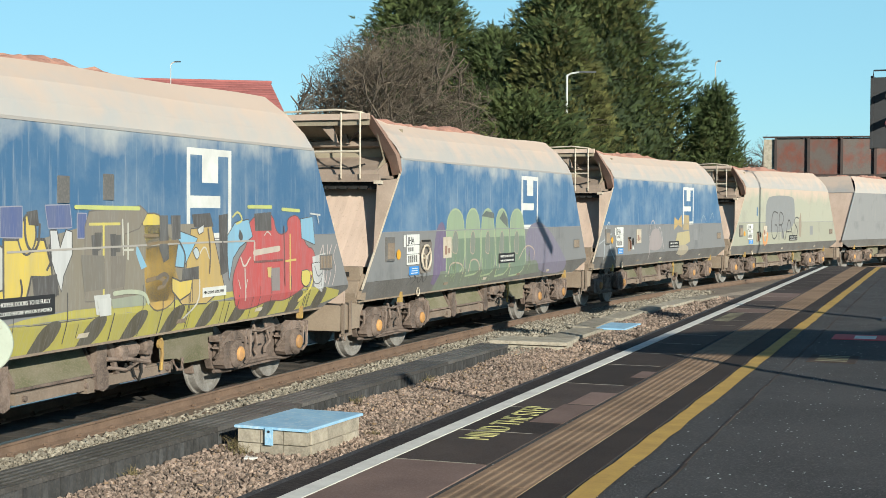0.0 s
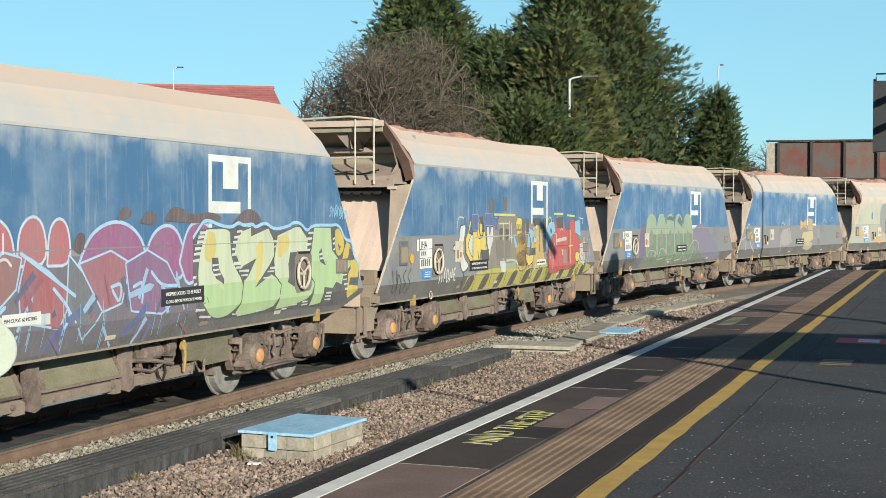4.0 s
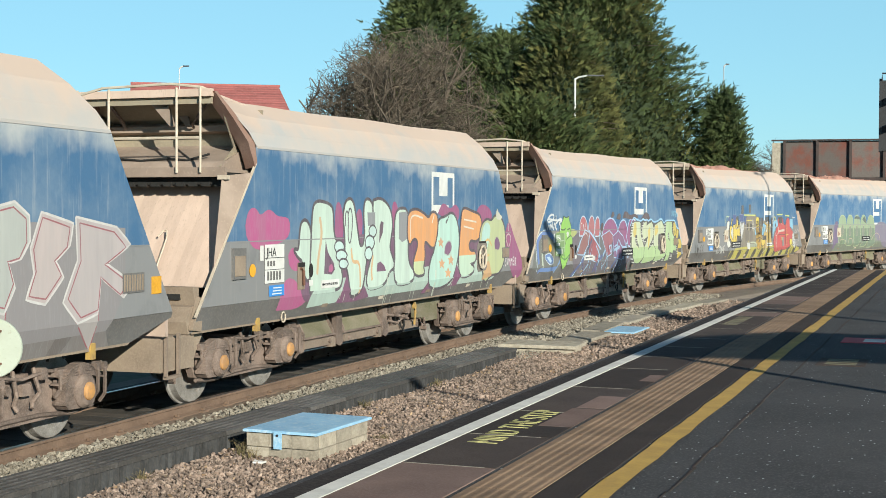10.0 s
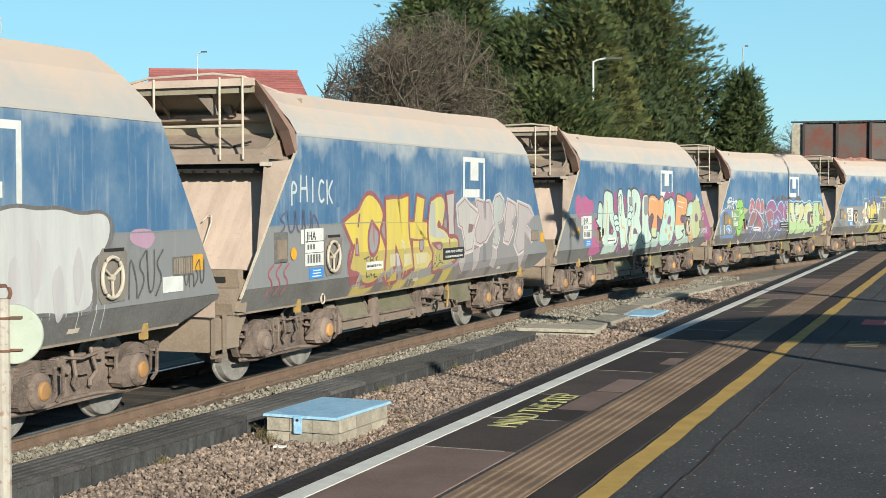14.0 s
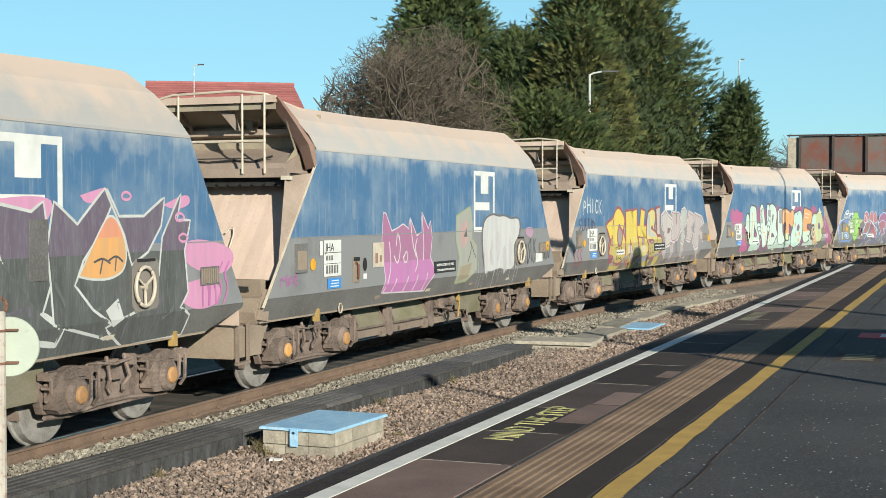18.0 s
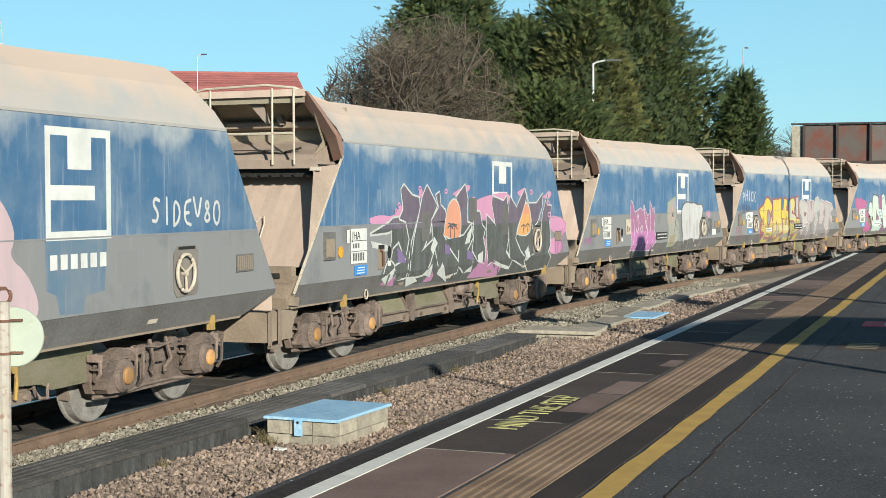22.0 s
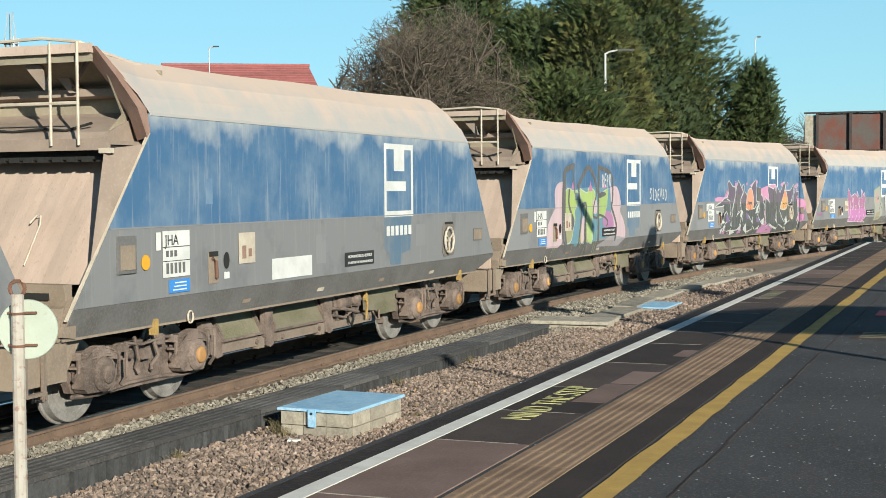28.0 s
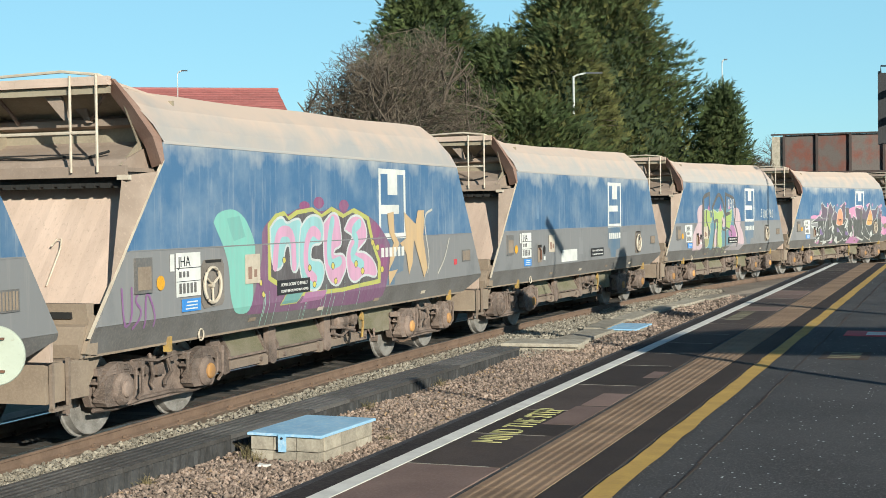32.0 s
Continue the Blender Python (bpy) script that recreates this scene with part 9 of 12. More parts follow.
def paint_5(w):
    WH, DK, VI = (0.60, 0.61, 0.58), (0.022, 0.032, 0.030), (0.085, 0.055, 0.105)
    slab(w, [(-4.17, 2.16), (-3.81, 2.21), (-3.28, 2.17), (-3.07, 2.31), (-2.84, 2.37), (-2.71, 2.15), (-3.34, 2.05), (-4.18, 2.06)], (0.66, 0.26, 0.46), None, 0.04, 0.00240, True)
    slab(w, [(0.2, 2.34), (0.56, 2.45), (1.33, 2.54), (2.16, 2.59), (2.42, 2.5), (1.94, 2.01), (0.56, 2.04), (0.34, 2.18)], (0.66, 0.26, 0.46), None, 0.04, 0.00254, True)
    slab(w, [(-0.72, 2.54), (-0.18, 2.68), (0.17, 2.72), (0.13, 2.59), (-0.49, 2.49)], (0.66, 0.26, 0.46), None, 0.04, 0.00268, True)
    slab(w, [(4.79, 2.03), (5.34, 2.12), (6.3, 1.95), (6.06, 1.63), (5.12, 1.73)], (0.66, 0.26, 0.46), None, 0.04, 0.00282, True)
    slab(w, [(4.84, 1.57), (5.62, 1.65), (5.97, 1.4), (5.51, 1.23), (4.92, 1.32)], (0.66, 0.26, 0.46), None, 0.04, 0.00296, True)
    slab(w, [(-2.23, 2.58), (-2.13, 2.64), (-2.05, 2.58), (-2.14, 2.45), (-2.25, 2.49)], (0.66, 0.26, 0.46), None, 0.04, 0.00310, True)
    slab(w, [(2.82, 2.59), (3.4, 2.71), (3.28, 2.54), (2.93, 2.5)], (0.66, 0.26, 0.46), None, 0.04, 0.00324, True)
    slab(w, [(4.48, 2.5), (5.07, 2.65), (5.12, 2.5), (4.74, 2.44)], (0.66, 0.26, 0.46), None, 0.04, 0.00338, True)
    slab(w, [(-3.81, 1.23), (-3.35, 1.68), (-0.15, 2.07), (4.53, 1.98), (4.98, 1.3), (4.89, 0.97), (0.74, 0.97), (-3.26, 1.08)], DK, None, 0.04, 0.00352, False)
    slab(w, [(0.17, 1.01), (0.56, 1.26), (0.9, 1.73), (1.17, 1.68), (1.43, 1.25), (1.98, 1.14), (1.83, 0.97)], (0.46, 0.17, 0.36), None, 0.04, 0.00366, False)
    slab(w, [(-3.73, 1.11), (-3.35, 1.25), (-3.15, 1.18), (-3.2, 1.07)], (0.46, 0.17, 0.36), None, 0.04, 0.00380, False)
    slab(w, [(-1.95, 1.05), (-1.67, 1.25), (-1.52, 1.16), (-1.57, 1.06)], (0.46, 0.17, 0.36), None, 0.04, 0.00394, False)
    slab(w, [(-4.15, 1.91), (-3.44, 2.08), (-3.3, 2.14), (-3.03, 2.16), (-2.84, 2.12), (-2.69, 1.92), (-2.62, 1.8), (-2.77, 1.44), (-2.97, 1.66), (-3.07, 1.78), (-3.31, 1.68), (-3.41, 1.49), (-3.21, 1.37), (-3.69, 1.21), (-3.59, 1.37), (-3.45, 1.5), (-3.35, 1.79), (-3.34, 1.96), (-3.49, 1.93)], DK, WH, 0.032, 0.00408, False, (1.98, VI))
    slab(w, [(-3.03, 2.14), (-2.88, 2.29), (-2.97, 2.6), (-2.86, 2.68), (-2.52, 2.51), (-2.22, 2.47), (-2.19, 2.3), (-2.42, 1.98), (-2.56, 1.78), (-2.69, 1.45), (-2.74, 1.18), (-3.16, 1.17), (-3.23, 1.38), (-2.78, 1.47), (-2.64, 1.8), (-2.78, 2.09)], DK, WH, 0.032, 0.00422, False, (1.98, VI))
    slab(w, [(-2.42, 1.84), (-2.25, 2.14), (-2.08, 2.49), (-1.88, 2.68), (-1.43, 2.34), (-1.67, 2.13), (-1.77, 1.89), (-2.03, 1.65), (-2.15, 1.57), (-1.61, 1.76), (-1.57, 1.6), (-1.75, 1.38), (-2, 1.19), (-2.34, 1.17), (-2.65, 1.13), (-2.56, 1.44)], DK, WH, 0.032, 0.00436, False, (1.98, VI))
    slab(w, [(-1.48, 2.52), (-1.32, 2.57), (-1.27, 2.34), (-1.07, 2.26), (-0.98, 2.09), (-1.11, 1.8), (-0.83, 1.56), (-0.42, 1.32), (-0.43, 1.15), (-0.9, 1.11), (-1.32, 1.17), (-1.45, 1.45), (-1.6, 1.74), (-1.67, 2.1), (-1.35, 2.31)], DK, WH, 0.032, 0.00450, False, (1.98, VI))
    slab(w, [(-0.54, 2.48), (-0.09, 2.71), (0.04, 2.45), (-0.01, 2.22), (0.02, 2.03), (0.36, 1.98), (0.02, 1.66), (-0.16, 1.53), (-0.24, 1.69), (-0.33, 1.85), (-0.29, 2.15), (-0.41, 2.33)], DK, WH, 0.032, 0.00464, False, (1.98, VI))
    slab(w, [(-0.41, 1.77), (-0.16, 1.8), (0.21, 1.99), (0.3, 1.75), (0.01, 1.53), (0.3, 1.36), (0.24, 1.19), (-0.08, 1.13), (-0.42, 1.28)], DK, WH, 0.032, 0.00478, False, (1.98, VI))
    slab(w, [(0.32, 2.24), (0.67, 2.21), (0.8, 1.96), (0.95, 1.89), (0.84, 1.73), (0.97, 1.48), (0.91, 1.27), (0.55, 1.33), (0.28, 1.51), (0.37, 1.82)], DK, WH, 0.032, 0.00492, False, (1.98, VI))
    slab(w, [(1.03, 2.15), (1.53, 1.96), (1.33, 2.37), (1.37, 2.5), (1.99, 2.41), (2.18, 2.51), (2.26, 2.11), (2.32, 1.77), (2.15, 1.43), (2.52, 1.24), (2.44, 1.09), (1.9, 1.17), (1.32, 1.28), (1.14, 1.21), (1.03, 1.64)], DK, WH, 0.032, 0.00506, False, (1.98, VI))
    slab(w, [(2.26, 2.07), (2.37, 2.51), (2.77, 2.28), (3.28, 2.65), (3.4, 2.5), (3.16, 2.19), (2.86, 1.93), (2.7, 1.67), (3.04, 1.39), (3.41, 1.21), (3.41, 1.08), (2.36, 1.31), (2.32, 1.68)], DK, WH, 0.032, 0.00520, False, (1.98, VI))
    slab(w, [(3.33, 2.63), (3.55, 2.36), (4.06, 2.36), (4.5, 2.57), (4.42, 2.27), (4.14, 1.99), (3.81, 1.86), (3.67, 2.18)], DK, WH, 0.032, 0.00534, False, (1.98, VI))
    slab(w, [(4.47, 2.13), (4.88, 2.62), (4.77, 2.31), (5.09, 2.31), (4.95, 1.97), (5.03, 1.49), (4.84, 1.31), (5.09, 1.2), (5.01, 0.99), (4.23, 0.98), (3.73, 0.97), (3.33, 1.19), (4.01, 1.34), (4.39, 1.7)], DK, WH, 0.032, 0.00548, False, (1.98, VI))
    slab(w, [(-1.12, 1.83), (-1.04, 2.09), (-0.95, 2.28), (-0.82, 2.4), (-0.62, 2.45), (-0.42, 2.36), (-0.32, 2.15), (-0.31, 1.92), (-0.41, 1.76), (-0.74, 1.75)], (0.74, 0.26, 0.11), WH, 0.03, 0.00562, True, (2.02, (0.78, 0.30, 0.16)))
    slab(w, [(2.81, 1.77), (3.16, 2.19), (3.4, 2.43), (3.67, 2.14), (3.69, 1.82), (3.4, 1.72), (3.04, 1.73)], (0.76, 0.36, 0.08), WH, 0.025, 0.00576, True, (2.15, (0.76, 0.27, 0.12)))
    slab(w, [(-1.17, 1.73), (-0.74, 1.76), (-0.29, 1.78), (-0.42, 1.54), (-0.66, 1.56)], DK, None, 0.04, 0.00590, False)
    tag(w, [[(-0.82, 1.79), (-0.81, 1.99)]], BLK, 0.03, 0.00604)
    tag(w, [[(-0.95, 1.95), (-0.82, 2), (-0.69, 1.93)]], BLK, 0.03, 0.00618)
    tag(w, [[(-0.92, 2.03), (-0.71, 2)]], BLK, 0.025, 0.00632)
    tag(w, [[(-0.63, 1.78), (-0.61, 1.99)]], BLK, 0.03, 0.00646)
    tag(w, [[(-0.76, 1.95), (-0.63, 2), (-0.49, 1.93)]], BLK, 0.03, 0.00660)
    tag(w, [[(-0.72, 2.02), (-0.51, 1.99)]], BLK, 0.025, 0.00674)
    tag(w, [[(3.18, 1.78), (3.23, 1.92)]], BLK, 0.025, 0.00688)
    tag(w, [[(3.07, 1.9), (3.23, 1.94), (3.37, 1.88)]], BLK, 0.025, 0.00702)
    tag(w, [[(3.47, 1.8), (3.49, 1.93)]], BLK, 0.025, 0.00716)
    tag(w, [[(3.35, 1.91), (3.49, 1.96), (3.62, 1.89)]], BLK, 0.025, 0.00730)
    slab(w, [(-3.71, 1.21), (-3.24, 1.34), (-3.31, 1.18), (-3.52, 1.1)], WH, None, 0.04, 0.00744, False)
    slab(w, [(-2.74, 1.18), (-2.4, 1.18), (-2.21, 1.09), (-2.66, 1.02)], WH, None, 0.04, 0.00758, False)
    slab(w, [(-2.05, 1.19), (-1.66, 1.35), (-1.69, 1.13)], WH, None, 0.04, 0.00772, False)
    slab(w, [(-1.41, 1.18), (-0.84, 1), (-1.21, 1.36)], WH, None, 0.04, 0.00786, False)
    slab(w, [(0.3, 1.98), (0.12, 1.66), (-0.12, 1.64), (0.02, 1.83)], WH, None, 0.04, 0.00800, False)
    slab(w, [(-4.15, 1.81), (-3.53, 1.73), (-3.46, 1.62), (-4.1, 1.71)], WH, None, 0.04, 0.00814, False)
    slab(w, [(-1.75, 1.61), (-1.57, 1.81), (-1.42, 1.7), (-1.63, 1.51)], WH, None, 0.04, 0.00828, False)
    slab(w, [(0.55, 1.42), (0.84, 1.49), (0.79, 1.25), (0.55, 1.3)], WH, None, 0.04, 0.00842, False)
    slab(w, [(3.28, 1.38), (3.52, 1.5), (3.64, 1.27), (3.45, 1.19)], WH, None, 0.04, 0.00856, False)
    slab(w, [(-0.09, 1.14), (0.3, 1.24), (0.28, 1.12)], WH, None, 0.04, 0.00870, False)
    slab(w, [(-3.15, 1.67), (-2.91, 1.59), (-2.79, 1.42), (-3.13, 1.44)], (0.16, 0.09, 0.28), None, 0.04, 0.00884, False)
    slab(w, [(-1.11, 1.69), (-0.86, 1.62), (-0.83, 1.49), (-1.07, 1.5)], (0.16, 0.09, 0.28), None, 0.04, 0.00898, False)
    slab(w, [(0.01, 1.53), (0.28, 1.47), (0.3, 1.34), (-0.02, 1.37)], (0.16, 0.09, 0.28), None, 0.04, 0.00912, False)
    tag(w, [[(-3.13, 2.26), (-3.14, 2.23), (-3.18, 2.22), (-3.21, 2.23), (-3.23, 2.26), (-3.21, 2.28), (-3.18, 2.29), (-3.14, 2.28), (-3.13, 2.26)]], (0.66, 0.26, 0.46), 0.03, 0.00926)
    tag(w, [[(-3.01, 2.35), (-3.03, 2.33), (-3.07, 2.32), (-3.1, 2.33), (-3.12, 2.35), (-3.1, 2.38), (-3.06, 2.39), (-3.03, 2.38), (-3.01, 2.35)]], (0.66, 0.26, 0.46), 0.03, 0.00940)
    tag(w, [[(-0.97, 2.58), (-0.99, 2.56), (-1.04, 2.55), (-1.08, 2.56), (-1.1, 2.58), (-1.08, 2.61), (-1.04, 2.62), (-0.99, 2.61), (-0.97, 2.58)]], (0.66, 0.26, 0.46), 0.03, 0.00954)
    tag(w, [[(-2.15, 2.62), (-2.16, 2.6), (-2.2, 2.59), (-2.24, 2.6), (-2.26, 2.62), (-2.24, 2.65), (-2.2, 2.66), (-2.16, 2.65), (-2.15, 2.62)]], (0.66, 0.26, 0.46), 0.03, 0.00968)
    tag(w, [[(0.4, 2.44), (0.38, 2.41), (0.33, 2.4), (0.28, 2.41), (0.26, 2.44), (0.28, 2.47), (0.33, 2.48), (0.38, 2.47), (0.4, 2.44)]], (0.66, 0.26, 0.46), 0.03, 0.00982)
    tag(w, [[(3.79, 2.59), (3.76, 2.56), (3.69, 2.55), (3.62, 2.56), (3.6, 2.59), (3.62, 2.62), (3.69, 2.64), (3.76, 2.62), (3.79, 2.59)]], (0.66, 0.26, 0.46), 0.03, 0.00996)
    tag(w, [[(4.96, 2.36), (4.92, 2.33), (4.85, 2.31), (4.77, 2.33), (4.74, 2.36), (4.77, 2.39), (4.85, 2.41), (4.92, 2.39), (4.96, 2.36)]], (0.66, 0.26, 0.46), 0.03, 0.01010)
    tag(w, [[(5.04, 2.12), (5, 2.08), (4.93, 2.07), (4.85, 2.09), (4.82, 2.12), (4.85, 2.15), (4.93, 2.17), (5, 2.15), (5.04, 2.12)]], (0.66, 0.26, 0.46), 0.03, 0.01024)
    scribble(w, 5.4, 6.1, 1.3, 1.8, (0.55, 0.12, 0.42), 4, 67, 0.035)
    shards(w, -3.6, 4.6, 1.0, 1.6, [(0.04, 0.05, 0.05), (0.07, 0.09, 0.08), (0.05, 0.04, 0.07)], 26, 68, 0.35, 0.0104)
    X = HALF + 0.003
    for u, z, a, b in ((-2.1, 1.75, 0.3, 0.5), (0.1, 2.05, 0.38, 0.42), (1.95, 1.75, 0.3, 0.6)):
        part("repair_patch", Shape().box(X - 0.002, X + 0.0125, u, u + a, z, z + b, 0.002), sill_paint, w, "dark grey bolted patch")


def paint_6(w):
    PK = (0.62, 0.44, 0.48)
    slab(w, [(-4.27, 1.23), (-4.24, 1.55), (-4.17, 1.73), (-3.92, 1.94), (-3.71, 2.06), (-3.76, 2.22), (-3.77, 2.41), (-3.67, 2.53), (-3.43, 2.61), (-3.12, 2.61), (-3.12, 1.22)], PK, None, 0.04, 0.00240, True)
    slab(w, [(-0.1, 2.47), (0.48, 2.54), (0.68, 2.43), (0.83, 2.23), (0.87, 2.07), (0.77, 1.91), (1.06, 1.74), (1.27, 1.4), (1.1, 1.23), (0.25, 1.17), (0.01, 1.54)], PK, None, 0.04, 0.00254, True)
    slab(w, [(-3.06, 2.44), (-2.12, 2.47), (-1.22, 2.51), (0.03, 2.47), (0.11, 2), (0.1, 1.38), (-1.39, 1.25), (-3.05, 1.27)], (0.085, 0.24, 0.31), None, 0.04, 0.00268, False)
    slab(w, [(-1.01, 1.14), (0.1, 1.38), (1.23, 1.28), (0.76, 1.1)], (0.34, 0.30, 0.32), None, 0.04, 0.00282, False)
    slab(w, [(-0.45, 1.96), (0.11, 1.94), (0.36, 1.6), (0.1, 1.5), (-0.59, 1.58)], (0.42, 0.15, 0.36), None, 0.04, 0.00296, True)
    slab(w, [(-3.12, 2.39), (-2.9, 2.48), (-2.56, 2.39), (-2.22, 2.42), (-2.32, 2.13), (-2.54, 1.98), (-2.46, 1.79), (-2.6, 1.61), (-2.73, 1.31), (-3.14, 1.28)], (0.32, 0.31, 0.13), (0.50, 0.56, 0.44), 0.025, 0.00310, True, (1.80, (0.38, 0.50, 0.10)))
    slab(w, [(-2.15, 2.46), (-1.61, 2.33), (-1.56, 2.49), (-1.16, 2.43), (-1.07, 2.31), (-1.2, 1.96), (-1.36, 1.66), (-1.27, 1.31), (-1.84, 1.26), (-2.44, 1.31), (-2.47, 1.51), (-2.25, 1.78), (-2.02, 2.05)], (0.34, 0.34, 0.12), (0.52, 0.58, 0.46), 0.025, 0.00324, True, (1.80, (0.40, 0.54, 0.12)))
    slab(w, [(-0.84, 2.31), (-0.13, 2.46), (-0.23, 2.07), (-0.42, 1.85), (-0.85, 1.79)], (0.34, 0.48, 0.10), (0.52, 0.58, 0.46), 0.02, 0.00338, False)
    slab(w, [(-1.26, 2.18), (-0.99, 2.29), (-0.91, 1.88), (-1.23, 1.89)], PK, None, 0.04, 0.00352, True)
    slab(w, [(-1.69, 1.69), (-1.61, 2.01), (-1.39, 1.75), (-1.27, 1.45), (-1.32, 1.24), (-1.62, 1.27)], (0.40, 0.54, 0.16), (0.52, 0.58, 0.46), 0.02, 0.00366, False)
    slab(w, [(-1.98, 2.19), (-1.84, 1.91), (-2.2, 1.5), (-2.35, 1.2), (-2.55, 1.21), (-2.49, 1.69), (-2.2, 1.92)], (0.085, 0.24, 0.31), None, 0.04, 0.00380, False)
    slab(w, [(-1.98, 1.81), (-1.84, 1.91), (-1.77, 1.48), (-1.98, 1.24), (-2.14, 1.29)], PK, None, 0.04, 0.00394, True)
    slab(w, [(-2.72, 2.46), (-2.57, 2.69), (-2.45, 2.46)], (0.50, 0.15, 0.36), None, 0.04, 0.00408, False)
    slab(w, [(-1.56, 2.4), (-1.42, 2.63), (-1.27, 2.41)], (0.50, 0.15, 0.36), None, 0.04, 0.00422, False)
    slab(w, [(-0.63, 2.47), (-0.44, 2.6), (-0.29, 2.47)], (0.50, 0.15, 0.36), None, 0.04, 0.00436, False)
    slab(w, [(-2.47, 2.38), (-2.3, 2.37), (-2.3, 2.22), (-2.46, 2.21)], (0.06, 0.12, 0.24), None, 0.04, 0.00450, False)
    tag(w, [[(-3.04, 1.13), (-3.23, 1.26), (-3.29, 1.69), (-3.25, 2.21), (-3.21, 2.6), (-3.17, 2.85), (-2.82, 2.92), (-2.55, 2.96)]], (0.060, 0.055, 0.054), 0.13, 0.00464)
    tag(w, [[(-3.13, 2.85), (-3.13, 2.21), (-3.17, 1.68), (-3.02, 1.14)]], (0.060, 0.055, 0.054), 0.1, 0.00478)
    tag(w, [[(-2.55, 2.95), (-2.58, 2.67), (-2.49, 2.39)]], (0.060, 0.055, 0.054), 0.07, 0.00492)
    tag(w, [[(-2.26, 2.53), (-1.97, 2.74), (-1.58, 2.99), (-1.22, 2.8), (-1.03, 2.58), (-0.97, 2.4)]], (0.060, 0.055, 0.054), 0.12, 0.00506)
    tag(w, [[(-2.2, 2.53), (-2.23, 2.23), (-2.02, 2.04), (-2.12, 1.64), (-2.26, 1.23)]], (0.060, 0.055, 0.054), 0.08, 0.00520)
    tag(w, [[(-0.82, 2.97), (-0.86, 2.17), (-0.86, 1.21), (-1.09, 1)]], (0.060, 0.055, 0.054), 0.12, 0.00534)
    tag(w, [[(-0.82, 2.95), (-0.23, 2.89), (0.23, 2.77), (0.22, 2.16), (0.06, 2.07), (0.4, 1.76), (0.54, 1.52), (0.37, 1.27)]], (0.060, 0.055, 0.054), 0.1, 0.00548)
    tag(w, [[(-2.85, 2.42), (-2.91, 2.14), (-2.73, 1.93), (-2.55, 1.74), (-2.68, 1.59), (-2.81, 1.65)]], (0.060, 0.055, 0.054), 0.09, 0.00562)
    tag(w, [[(-2.05, 2.07), (-1.66, 2.17), (-1.84, 1.62), (-1.81, 1.2), (-1.99, 1)]], (0.060, 0.055, 0.054), 0.1, 0.00576)
    tag(w, [[(-0.97, 2.38), (-1.23, 2.03), (-1.26, 1.82), (-0.92, 1.79), (-0.91, 1.88), (-0.42, 1.82), (-0.13, 1.7), (-0.25, 1.6)]], (0.060, 0.055, 0.054), 0.055, 0.00590)
    slab(w, [(-2.81, 1.73), (-2.7, 1.93), (-2.54, 1.83), (-2.55, 1.67), (-2.71, 1.61)], (0.060, 0.055, 0.054), None, 0.04, 0.00604, True)
    slab(w, [(-0.88, 2.34), (-0.49, 2.41), (-0.22, 2.33), (-0.58, 2.26), (-0.84, 2.25)], (0.060, 0.055, 0.054), None, 0.04, 0.00618, True)
    letters(w, "REPO", -0.62, 0.10, 2.50, 2.82, 0.045, (0.62, 0.62, 0.62), None, seed=73, jump=0.03, name="graffiti_tag")
    letters(w, "SIDEV8O", 3.3, 4.95, 2.14, 2.46, 0.04, (0.66, 0.66, 0.64), None, seed=74, jump=0.04, name="graffiti_tag")
    drips(w, -4.0, 0.2, 1.3, (0.34, 0.36, 0.16), 16, 75)


